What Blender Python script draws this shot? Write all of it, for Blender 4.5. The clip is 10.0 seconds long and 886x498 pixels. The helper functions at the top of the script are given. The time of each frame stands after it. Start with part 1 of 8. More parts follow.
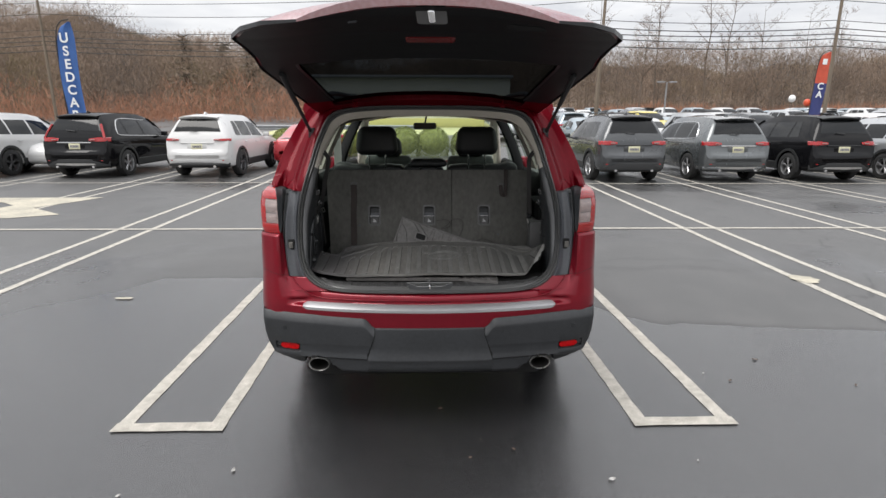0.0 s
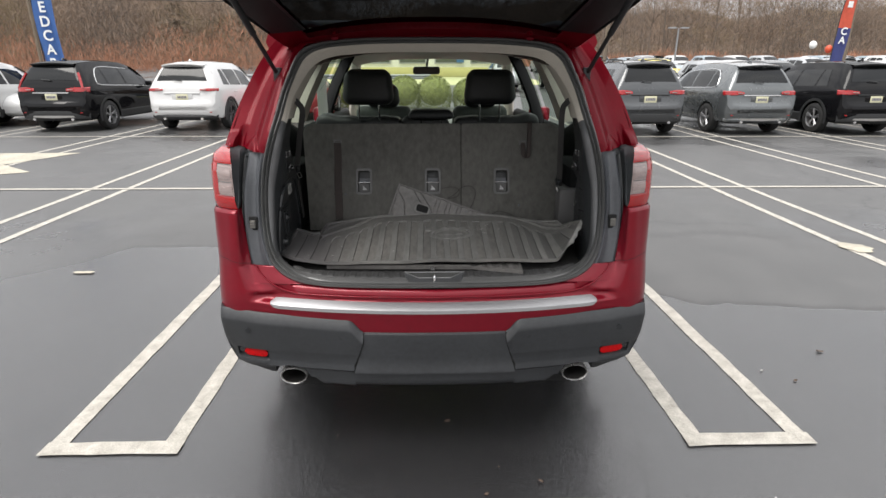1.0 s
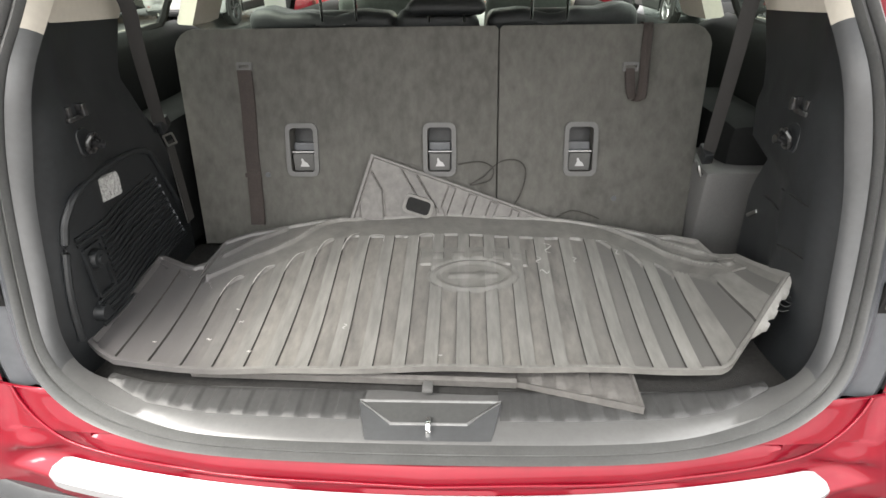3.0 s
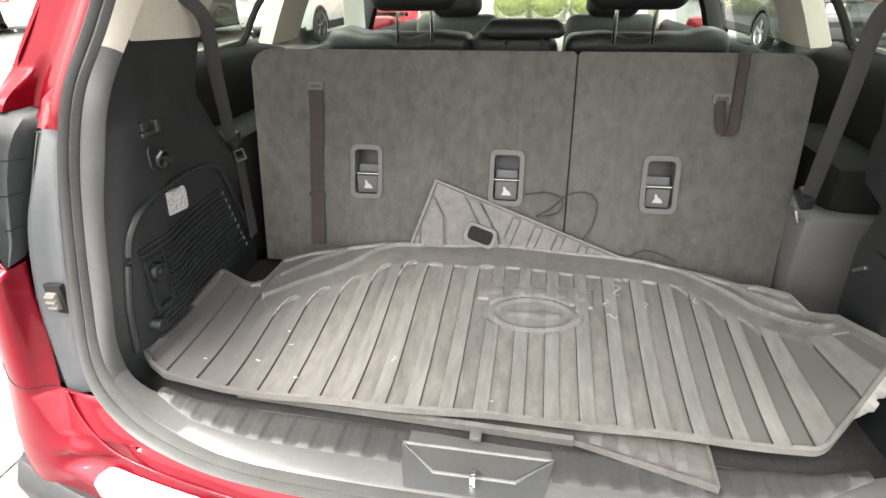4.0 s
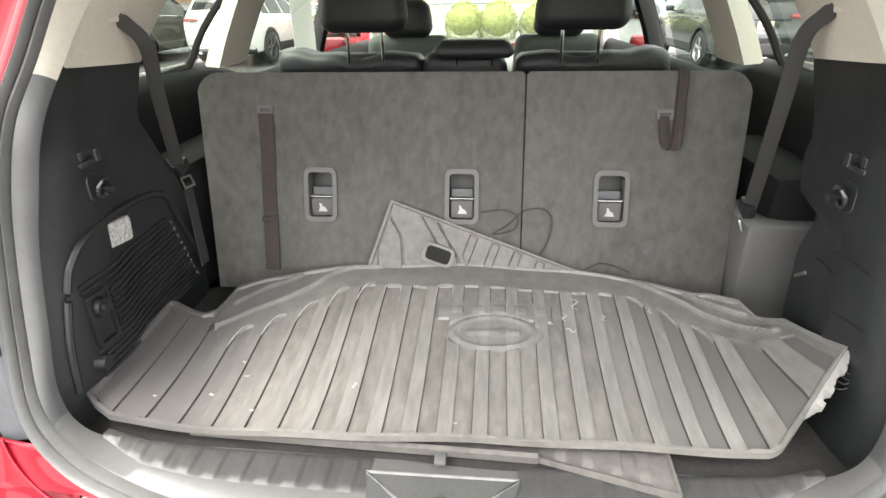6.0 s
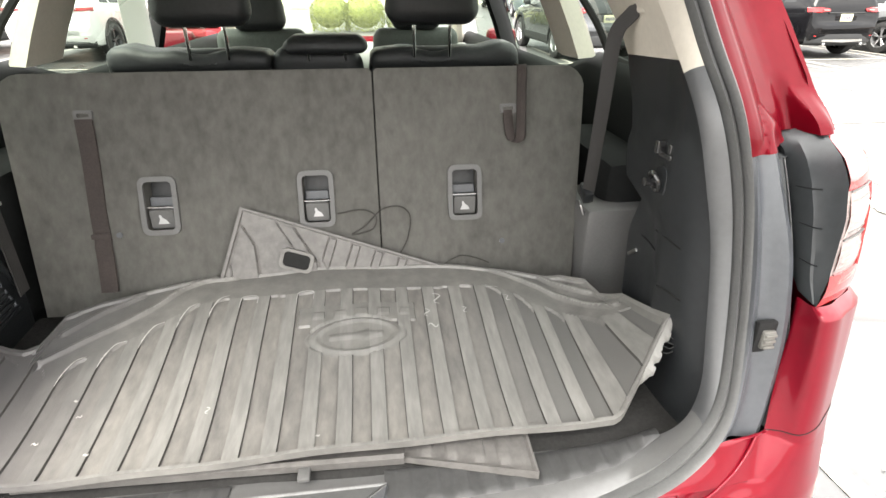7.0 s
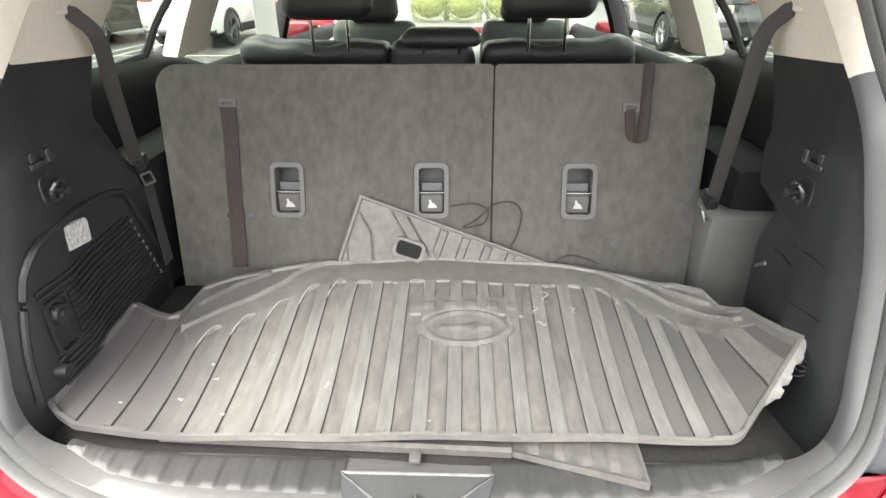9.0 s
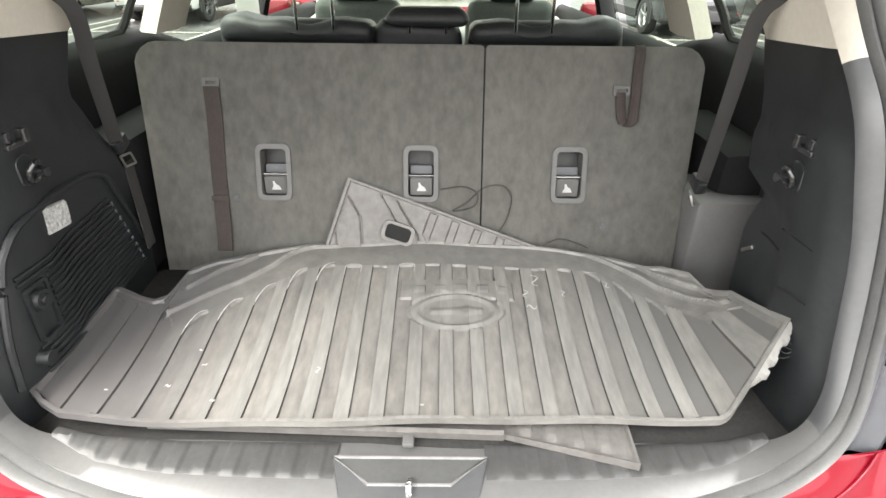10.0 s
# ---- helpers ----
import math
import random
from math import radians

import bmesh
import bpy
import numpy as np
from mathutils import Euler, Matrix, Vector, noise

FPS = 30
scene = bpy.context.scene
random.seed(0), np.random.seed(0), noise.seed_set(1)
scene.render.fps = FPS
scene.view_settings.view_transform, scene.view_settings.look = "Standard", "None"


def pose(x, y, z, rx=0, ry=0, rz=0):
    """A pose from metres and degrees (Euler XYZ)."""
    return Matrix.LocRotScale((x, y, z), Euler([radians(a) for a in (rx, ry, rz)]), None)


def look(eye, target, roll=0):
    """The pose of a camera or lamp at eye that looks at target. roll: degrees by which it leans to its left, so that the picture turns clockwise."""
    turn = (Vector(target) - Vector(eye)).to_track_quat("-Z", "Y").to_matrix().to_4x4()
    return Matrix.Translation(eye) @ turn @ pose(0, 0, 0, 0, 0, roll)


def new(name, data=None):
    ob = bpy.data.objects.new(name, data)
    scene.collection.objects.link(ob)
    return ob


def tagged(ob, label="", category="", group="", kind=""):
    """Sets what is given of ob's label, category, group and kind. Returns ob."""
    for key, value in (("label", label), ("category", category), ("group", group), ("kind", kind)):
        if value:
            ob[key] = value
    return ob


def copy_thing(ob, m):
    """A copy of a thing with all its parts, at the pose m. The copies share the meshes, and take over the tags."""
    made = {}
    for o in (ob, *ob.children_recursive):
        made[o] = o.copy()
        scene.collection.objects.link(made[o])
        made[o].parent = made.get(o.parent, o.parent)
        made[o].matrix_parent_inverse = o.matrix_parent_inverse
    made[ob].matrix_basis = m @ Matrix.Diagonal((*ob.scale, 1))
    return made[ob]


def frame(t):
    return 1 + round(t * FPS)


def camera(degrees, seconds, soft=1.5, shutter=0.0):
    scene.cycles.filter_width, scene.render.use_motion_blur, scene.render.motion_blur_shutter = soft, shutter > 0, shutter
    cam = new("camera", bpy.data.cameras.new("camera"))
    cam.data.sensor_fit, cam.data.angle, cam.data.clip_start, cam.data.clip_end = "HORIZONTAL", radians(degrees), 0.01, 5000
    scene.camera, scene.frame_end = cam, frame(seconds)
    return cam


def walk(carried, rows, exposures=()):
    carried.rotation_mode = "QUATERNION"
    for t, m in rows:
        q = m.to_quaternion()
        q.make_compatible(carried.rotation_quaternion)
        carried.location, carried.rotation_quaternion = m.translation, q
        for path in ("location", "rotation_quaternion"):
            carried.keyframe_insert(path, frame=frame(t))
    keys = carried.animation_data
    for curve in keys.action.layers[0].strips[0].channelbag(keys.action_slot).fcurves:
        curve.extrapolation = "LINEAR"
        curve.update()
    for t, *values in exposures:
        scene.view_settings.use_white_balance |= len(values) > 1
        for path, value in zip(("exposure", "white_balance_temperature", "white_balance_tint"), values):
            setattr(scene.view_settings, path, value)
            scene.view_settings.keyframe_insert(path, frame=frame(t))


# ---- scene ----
# Camera
cam = camera(78.8, 10.0)
PATH = [
    (0, (0.004, -2.808, 1.759), (0.051, -0.868, 1.275), 0.1),
    (0.5, (0.016, -2.494, 1.728), (0.064, -0.573, 1.174), 0.1),
    (1, (-0.011, -2.108, 1.699), (0.031, -0.217, 1.05), -0.0),
    (1.5, (-0.015, -1.651, 1.658), (0.012, 0.204, 0.911), -0.8),
    (2, (0.067, -1.215, 1.61), (0.043, 0.59, 0.749), -1.5),
    (2.5, (0.06, -0.871, 1.561), (0.017, 0.893, 0.619), -0.6),
    (2.7, (0.057, -0.762, 1.57), (0.008, 0.982, 0.594), -0.8),
    (3.8, (0.08, -0.613, 1.576), (-0.175, 1.138, 0.644), -0.8),
    (4, (0.064, -0.604, 1.575), (-0.251, 1.146, 0.66), -0.8),
    (4.5, (0.039, -0.592, 1.571), (-0.454, 1.126, 0.673), -1.3),
    (5, (0.025, -0.599, 1.572), (-0.51, 1.114, 0.689), -1.6),
    (5.5, (0.031, -0.597, 1.577), (-0.376, 1.16, 0.712), -1.2),
    (6, (0.071, -0.594, 1.579), (-0.105, 1.203, 0.718), -1.0),
    (6.2, (0.08, -0.595, 1.584), (0.016, 1.205, 0.715), -0.7),
    (7.3, (0.16, -0.572, 1.587), (0.456, 1.195, 0.698), 0.3),
    (7.5, (0.17, -0.573, 1.585), (0.487, 1.192, 0.699), 0.4),
    (8, (0.174, -0.572, 1.59), (0.471, 1.191, 0.694), 0.3),
    (8.5, (0.124, -0.573, 1.599), (0.268, 1.199, 0.683), -0.5),
    (9, (0.068, -0.58, 1.601), (0.005, 1.197, 0.685), -0.4),
    (9.5, (0.04, -0.574, 1.596), (0.007, 1.192, 0.658), 2.0),
    (10, (0.047, -0.572, 1.6), (0.055, 1.175, 0.627), 0.7),
]
EXPOSURES = [(0.0, 0.80, 6500, 10), (0.5, 0.96, 6550, 10), (1.0, 1.05, 6600, 10), (2.0, 1.50, 6750, 10), (2.5, 2.15, 6800, 9), (3.8, 3.0, 6950, 9), (4.5, 3.05, 6980, 9), (5.0, 2.65, 6980, 9), (5.5, 2.68, 6980, 9), (6.0, 3.12, 6900, 9), (6.2, 3.18, 6900, 9), (7.3, 2.85, 6950, 9), (7.6, 2.65, 6950, 9), (8.5, 2.92, 6900, 9), (9.0, 3.27, 6850, 9), (10.0, 3.27, 6850, 9)]
walk(cam, [(t, look(eye, target, roll)) for t, eye, target, roll in PATH], EXPOSURES)

SKY, CLOUD, SUN = 0.10, 11.5, 1.4

# World, light

SUN_DIR = (radians(64), radians(230))
world = bpy.data.worlds.new("overcast_sky")
scene.world = world
world.use_nodes = True


def node(nt, kind, **values):
    n = nt.nodes.new(kind)
    for key, value in values.items():
        if key in n.inputs:
            n.inputs[key].default_value = value
    return n


def build_sky():
    nt = world.node_tree
    nt.nodes.clear()
    out = node(nt, "ShaderNodeOutputWorld")
    bg = node(nt, "ShaderNodeBackground", Strength=SKY)
    sky = nt.nodes.new("ShaderNodeTexSky")
    sky.sky_type, sky.sun_disc = "NISHITA", False
    sky.sun_elevation, sky.sun_rotation = SUN_DIR
    grey = node(nt, "ShaderNodeHueSaturation", Saturation=0.1)
    co = node(nt, "ShaderNodeTexCoord")
    mp = node(nt, "ShaderNodeMapping")
    mp.inputs["Scale"].default_value = (1.6, 1.6, 7.0)
    cloud = node(nt, "ShaderNodeTexNoise", Scale=1.7, Detail=7.0, Roughness=0.55, Distortion=0.3)
    ramp = nt.nodes.new("ShaderNodeValToRGB")
    ramp.color_ramp.elements[0].position, ramp.color_ramp.elements[0].color = 0.33, (0.55, 0.57, 0.62, 1)
    ramp.color_ramp.elements[1].position, ramp.color_ramp.elements[1].color = 0.66, (1.0, 1.0, 1.0, 1)
    mix = nt.nodes.new("ShaderNodeMixRGB")
    mix.blend_type = "MIX"
    mix.inputs[0].default_value = 0.75
    scale = nt.nodes.new("ShaderNodeMixRGB")
    scale.blend_type = "MULTIPLY"
    scale.inputs[0].default_value = 1.0
    scale.inputs[2].default_value = (CLOUD, CLOUD, CLOUD, 1)
    nt.links.new(co.outputs["Generated"], mp.inputs[0])
    nt.links.new(mp.outputs[0], cloud.inputs["Vector"])
    nt.links.new(cloud.outputs["Fac"], ramp.inputs[0])
    # overcast skies are brighter overhead than at the horizon
    sep = nt.nodes.new("ShaderNodeSeparateXYZ")
    nt.links.new(co.outputs["Generated"], sep.inputs[0])
    rise = nt.nodes.new("ShaderNodeMapRange")
    rise.inputs["From Min"].default_value, rise.inputs["From Max"].default_value = 0.0, 1.0
    rise.inputs["To Min"].default_value, rise.inputs["To Max"].default_value = 0.44, 1.40
    nt.links.new(sep.outputs["Z"], rise.inputs["Value"])
    lift = nt.nodes.new("ShaderNodeMixRGB")
    lift.blend_type = "MULTIPLY"
    lift.inputs[0].default_value = 1.0
    nt.links.new(ramp.outputs[0], lift.inputs[1])
    nt.links.new(rise.outputs[0], lift.inputs[2])
    nt.links.new(lift.outputs[0], scale.inputs[1])
    nt.links.new(sky.outputs[0], grey.inputs["Color"])
    nt.links.new(grey.outputs[0], mix.inputs[1])
    nt.links.new(scale.outputs[0], mix.inputs[2])
    nt.links.new(mix.outputs[0], bg.inputs[0])
    nt.links.new(bg.outputs[0], out.inputs[0])


build_sky()
sun_data = bpy.data.lights.new("sun", "SUN")
sun_data.energy, sun_data.angle, sun_data.color = SUN, radians(35), (1.0, 0.97, 0.93)
sun = new("sun", sun_data)
sun.rotation_euler = Euler((radians(26), 0, radians(-50)))
sun.location = (0, -5, 30)


# Materials

def mat(name, color, rough=0.5, metal=0.0, var=0.12, scale=6.0, bump=0.0, bscale=120.0, coat=0.0, spec=0.5,
        dark=None, streak=(1, 1, 1), rvar=0.08):
    """Principled surface with colour variation at two scales, roughness variation and fine relief."""
    m = bpy.data.materials.new(name)
    m.use_nodes = True
    nt = m.node_tree
    p = nt.nodes["Principled BSDF"]
    p.inputs["Metallic"].default_value = metal
    p.inputs["Coat Weight"].default_value = coat
    p.inputs["Coat Roughness"].default_value = 0.04
    p.inputs["Specular IOR Level"].default_value = spec
    co = nt.nodes.new("ShaderNodeTexCoord")
    mp = nt.nodes.new("ShaderNodeMapping")
    mp.inputs["Scale"].default_value = streak
    nt.links.new(co.outputs["Object"], mp.inputs[0])
    a = node(nt, "ShaderNodeTexNoise", Scale=scale, Detail=5.0, Roughness=0.6)
    b = node(nt, "ShaderNodeTexNoise", Scale=scale * 11, Detail=3.0, Roughness=0.6)
    for n in (a, b):
        nt.links.new(mp.outputs[0], n.inputs["Vector"])
    add = nt.nodes.new("ShaderNodeMath")
    add.operation = "MULTIPLY_ADD"
    add.inputs[1].default_value = 0.5
    nt.links.new(b.outputs["Fac"], add.inputs[0])
    half = nt.nodes.new("ShaderNodeMath")
    half.operation = "MULTIPLY"
    half.inputs[1].default_value = 0.5
    nt.links.new(a.outputs["Fac"], half.inputs[0])
    nt.links.new(half.outputs[0], add.inputs[2])
    ramp = nt.nodes.new("ShaderNodeValToRGB")
    lo = dark or tuple(c * (1 - 2 * var) for c in color)
    hi = tuple(min(1, c * (1 + var)) for c in color)
    ramp.color_ramp.elements[0].position, ramp.color_ramp.elements[0].color = 0.3, (*lo, 1)
    ramp.color_ramp.elements[1].position, ramp.color_ramp.elements[1].color = 0.7, (*hi, 1)
    nt.links.new(add.outputs[0], ramp.inputs[0])
    nt.links.new(ramp.outputs[0], p.inputs["Base Color"])
    rr = nt.nodes.new("ShaderNodeMapRange")
    rr.inputs["To Min"].default_value, rr.inputs["To Max"].default_value = max(0.0, rough - rvar), min(1, rough + rvar)
    nt.links.new(a.outputs["Fac"], rr.inputs["Value"])
    nt.links.new(rr.outputs[0], p.inputs["Roughness"])
    if bump:
        c = node(nt, "ShaderNodeTexNoise", Scale=bscale, Detail=2.0)
        nt.links.new(mp.outputs[0], c.inputs["Vector"])
        bp = node(nt, "ShaderNodeBump", Strength=bump, Distance=0.004)
        nt.links.new(c.outputs["Fac"], bp.inputs["Height"])
        nt.links.new(bp.outputs[0], p.inputs["Normal"])
    return m


def glass_mat(name, color, rough=0.02, gloss=0.08):
    """Thin tinted pane: partly clear, partly mirror."""
    m = bpy.data.materials.new(name)
    m.use_nodes = True
    nt = m.node_tree
    nt.nodes.remove(nt.nodes["Principled BSDF"])
    out = nt.nodes["Material Output"]
    tr = node(nt, "ShaderNodeBsdfTransparent", Color=(*color, 1))
    gl = node(nt, "ShaderNodeBsdfGlossy", Roughness=rough)
    mx = nt.nodes.new("ShaderNodeMixShader")
    mx.inputs[0].default_value = gloss
    nt.links.new(tr.outputs[0], mx.inputs[1])
    nt.links.new(gl.outputs[0], mx.inputs[2])
    nt.links.new(mx.outputs[0], out.inputs[0])
    return m


PAINT_RED = mat("red_metallic_paint", (0.190, 0.004, 0.014), 0.34, 0.35, 0.07, 3, coat=0.5, spec=0.15)
# body red for jambs and gate frame, darkened for shade under the tailgate
PAINT_RED_IN = mat("shaded_red_paint", (0.132, 0.002, 0.008), 0.36, 0.2, 0.08, 5, coat=0.15, spec=0.06)
BUMPER = mat("dark_textured_plastic", (0.029, 0.031, 0.034), 0.46, 0, 0.18, 5, bump=0.25, bscale=700, rvar=0.1)
TRIM_GREY = mat("dark_grey_trim", (0.082, 0.087, 0.096), 0.38, 0, 0.10, 6, bump=0.12, bscale=900)
TRIM_SILL = mat("grey_sill_plastic", (0.115, 0.115, 0.114), 0.30, 0, 0.08, 9, bump=0.08, bscale=800, rvar=0.04, spec=0.8)
TRIM_SIDE = mat("dark_opening_trim", (0.058, 0.060, 0.063), 0.42, 0, 0.12, 7, bump=0.12, bscale=900, spec=1.0)
SILL_STEP = mat("dark_ribbed_step", (0.055, 0.055, 0.055), 0.48, 0, 0.15, 9, bump=0.15, bscale=700)
TRIM_BLACK = mat("black_trim_plastic", (0.020, 0.022, 0.024), 0.36, 0, 0.2, 7, bump=0.2, bscale=900, rvar=0.12)
TRIM_BEIGE = mat("beige_pillar_trim", (0.60, 0.555, 0.48), 0.6, 0, 0.05, 8, bump=0.1, bscale=700)
RUBBER_SEAL = mat("black_rubber_seal", (0.078, 0.079, 0.078), 0.44, 0, 0.15, 20, spec=1.0)
CARPET = mat("charcoal_seat_carpet", (0.127, 0.124, 0.115), 0.95, 0, 0.18, 3.5, bump=0.6, bscale=900, spec=0.15, streak=(1.2, 1, 0.7))
FLOORCARPET = mat("charcoal_cargo_carpet", (0.044, 0.043, 0.042), 0.95, 0, 0.2, 12, bump=0.6, bscale=900, spec=0.15)
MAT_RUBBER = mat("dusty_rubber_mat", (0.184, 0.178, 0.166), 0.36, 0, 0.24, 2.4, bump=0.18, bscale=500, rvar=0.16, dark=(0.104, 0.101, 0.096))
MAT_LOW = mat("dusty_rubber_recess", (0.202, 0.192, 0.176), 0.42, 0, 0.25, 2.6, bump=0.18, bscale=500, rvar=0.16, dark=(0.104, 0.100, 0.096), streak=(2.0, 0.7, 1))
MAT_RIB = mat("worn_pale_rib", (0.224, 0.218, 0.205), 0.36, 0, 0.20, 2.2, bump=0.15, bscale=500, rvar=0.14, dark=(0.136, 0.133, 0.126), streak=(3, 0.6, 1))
MAT_LEAN = mat("dark_floor_mat_rubber", (0.150, 0.143, 0.136), 0.45, 0, 0.2, 5, bump=0.18, bscale=500, rvar=0.14)
# shade on the mat's steep rib sides, put in as a dark tone
MAT_DARK = mat("shaded_rib_sides", (0.060, 0.057, 0.054), 0.7, 0, 0.2, 8)
# pale tone for glints painted on the mat, and for litter scraps
GLINT_LITTER = mat("pale_glint_and_litter", (0.46, 0.45, 0.43), 0.5, 0, 0.2, 40)
LEATHER = mat("dark_seat_leather", (0.030, 0.032, 0.034), 0.42, 0, 0.15, 9, bump=0.3, bscale=400)
WEBBING = mat("seat_belt_webbing", (0.036, 0.034, 0.033), 0.7, 0, 0.12, 30, bump=0.4, bscale=900)
STRAP = mat("brown_nylon_strap", (0.046, 0.036, 0.033), 0.8, 0, 0.2, 25, bump=0.4, bscale=900)
SEAT_CLOTH = mat("grey_green_seat_cloth", (0.105, 0.118, 0.108), 0.6, 0, 0.15, 9, bump=0.3, bscale=400)
DASH = mat("grey_dashboard", (0.20, 0.215, 0.20), 0.5, 0, 0.1, 9, bump=0.2, bscale=500)
LATCH_GREY = mat("latch_cover_plastic", (0.060, 0.061, 0.060), 0.55, 0, 0.10, 12, bump=0.15, bscale=800)
TIP_STEEL = mat("polished_tip_steel", (0.55, 0.54, 0.53), 0.28, 0.85, 0.06, 30)
CHROME = mat("chrome", (0.78, 0.78, 0.78), 0.10, 1.0, 0.03, 8, rvar=0.04)
STEEL = mat("brushed_steel", (0.55, 0.55, 0.54), 0.3, 1.0, 0.08, 8)
STRIP_STEEL = mat("brushed_protector_strip", (0.40, 0.40, 0.41), 0.45, 0.75, 0.10, 14, streak=(0.2, 3, 3))
PLASTIC_GREY = mat("mid_grey_plastic", (0.112, 0.111, 0.109), 0.5, 0, 0.08, 20)
WHITE_PLASTIC = mat("white_print", (0.50, 0.50, 0.50), 0.5, 0, 0.05, 20)
LAMP_CLEAR = mat("clear_lamp_lens", (0.52, 0.52, 0.51), 0.12, 0.1, 0.5, 150, coat=1.0, bump=0.8, bscale=140, dark=(0.14, 0.14, 0.14))
REFLECTOR_RED = mat("red_reflector", (0.50, 0.002, 0.004), 0.25, 0, 0.25, 60, coat=0.1, spec=0.15)
LENS_RED = mat("red_lamp_lens", (0.34, 0.003, 0.005), 0.12, 0, 0.1, 20, coat=0.8)
LENS_DARKRED = mat("dark_red_lens", (0.20, 0.010, 0.012), 0.2, 0, 0.1, 20, coat=1.0)
LENS_WHITE = mat("clear_tail_lens", (0.34, 0.265, 0.25), 0.25, 0.2, 0.2, 18, coat=1.0, bump=0.5, bscale=90, streak=(1, 1, 6))
LAMP_BACK = mat("lamp_back_plastic", (0.046, 0.050, 0.053), 0.40, 0, 0.12, 6, bump=0.08, bscale=600)
GLOSS_BLACK = mat("glossy_black_plastic", (0.02, 0.02, 0.021), 0.12, 0, 0.1, 12, coat=0.8)
STOP_PALE = mat("pale_stop_rubber", (0.17, 0.165, 0.15), 0.5, 0, 0.1, 30)
SOOT = mat("sooty_pipe", (0.010, 0.009, 0.008), 0.7, 0, 0.3, 30)
PALE_EDGE = mat("pale_edge_line", (0.20, 0.20, 0.20), 0.35, 0, 0.2, 40)
LINING_DARK = mat("dark_door_lining", (0.012, 0.013, 0.013), 0.75, 0, 0.15, 7, spec=0.15)
GATE_LINING = mat("black_gate_lining", (0.012, 0.012, 0.013), 0.55, 0, 0.2, 6, bump=0.12, bscale=600, spec=0.3)
TYRE = mat("tyre_rubber", (0.020, 0.020, 0.020), 0.75, 0, 0.2, 14, bump=0.3, bscale=150)
RIM = mat("alloy_rim", (0.46, 0.46, 0.47), 0.32, 0.85, 0.08, 10)
RIM_DARK = mat("dark_alloy_rim", (0.12, 0.12, 0.125), 0.35, 0.7, 0.08, 10)
WELL = mat("wheel_well", (0.010, 0.010, 0.010), 0.9, 0, 0.2, 8)
CLADDING = mat("black_cladding", (0.022, 0.023, 0.024), 0.55, 0, 0.15, 6, bump=0.15, bscale=400)
GLASS_DARK = mat("privacy_glass", (0.010, 0.011, 0.012), 0.06, 0, 0.1, 2, coat=0.12, spec=0.25, rvar=0.02)
GLASS_GREEN = mat("green_tinted_car_glass", (0.060, 0.072, 0.070), 0.05, 0, 0.1, 2, coat=0.6, rvar=0.02)


def darken_ends(m, end_color, lo, hi):
    """Blends the mat's colour to a darker one between lo and hi across it."""
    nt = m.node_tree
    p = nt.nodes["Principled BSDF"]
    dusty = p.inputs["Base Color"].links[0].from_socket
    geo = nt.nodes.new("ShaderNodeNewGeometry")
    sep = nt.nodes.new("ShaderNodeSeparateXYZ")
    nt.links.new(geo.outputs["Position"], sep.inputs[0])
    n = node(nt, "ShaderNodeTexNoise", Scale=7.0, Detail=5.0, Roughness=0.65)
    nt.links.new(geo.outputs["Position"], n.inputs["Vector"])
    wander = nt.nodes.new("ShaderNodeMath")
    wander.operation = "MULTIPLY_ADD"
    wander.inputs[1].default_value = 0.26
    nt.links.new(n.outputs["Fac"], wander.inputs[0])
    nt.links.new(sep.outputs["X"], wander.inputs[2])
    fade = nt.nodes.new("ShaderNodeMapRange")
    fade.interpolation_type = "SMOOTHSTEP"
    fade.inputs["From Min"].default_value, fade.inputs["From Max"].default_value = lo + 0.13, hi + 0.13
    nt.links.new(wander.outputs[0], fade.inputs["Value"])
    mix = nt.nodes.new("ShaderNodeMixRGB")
    mix.inputs[2].default_value = (*end_color, 1)
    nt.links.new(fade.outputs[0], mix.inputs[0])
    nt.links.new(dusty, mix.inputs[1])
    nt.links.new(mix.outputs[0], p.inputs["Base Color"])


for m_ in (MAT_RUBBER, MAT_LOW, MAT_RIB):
    darken_ends(m_, (0.088, 0.084, 0.085), -0.30, -0.58)
darken_ends(MAT_LOW, (0.128, 0.125, 0.119), 0.26, 0.48)


def wet_paint_mat():
    """Red paint under a film of rain with beads and road film."""
    m = mat("wet_red_paint", (0.17, 0.012, 0.020), 0.35, 0.1, 0.15, 4, coat=1.0, bump=0.5, bscale=220)
    nt = m.node_tree
    p, out = nt.nodes["Principled BSDF"], nt.nodes["Material Output"]
    film = node(nt, "ShaderNodeBsdfGlossy", Roughness=0.32)
    film.inputs["Color"].default_value = (0.60, 0.55, 0.56, 1)
    co = nt.nodes.new("ShaderNodeTexCoord")
    beads = node(nt, "ShaderNodeTexNoise", Scale=60.0, Detail=3.0)
    fac = nt.nodes.new("ShaderNodeMapRange")
    fac.inputs["From Min"].default_value, fac.inputs["From Max"].default_value = 0.3, 0.7
    fac.inputs["To Min"].default_value, fac.inputs["To Max"].default_value = 0.26, 0.40
    mx = nt.nodes.new("ShaderNodeMixShader")
    nt.links.new(co.outputs["Object"], beads.inputs["Vector"])
    nt.links.new(beads.outputs["Fac"], fac.inputs["Value"])
    nt.links.new(fac.outputs[0], mx.inputs[0])
    nt.links.new(p.outputs[0], mx.inputs[1])
    nt.links.new(film.outputs[0], mx.inputs[2])
    nt.links.new(mx.outputs[0], out.inputs[0])
    return m


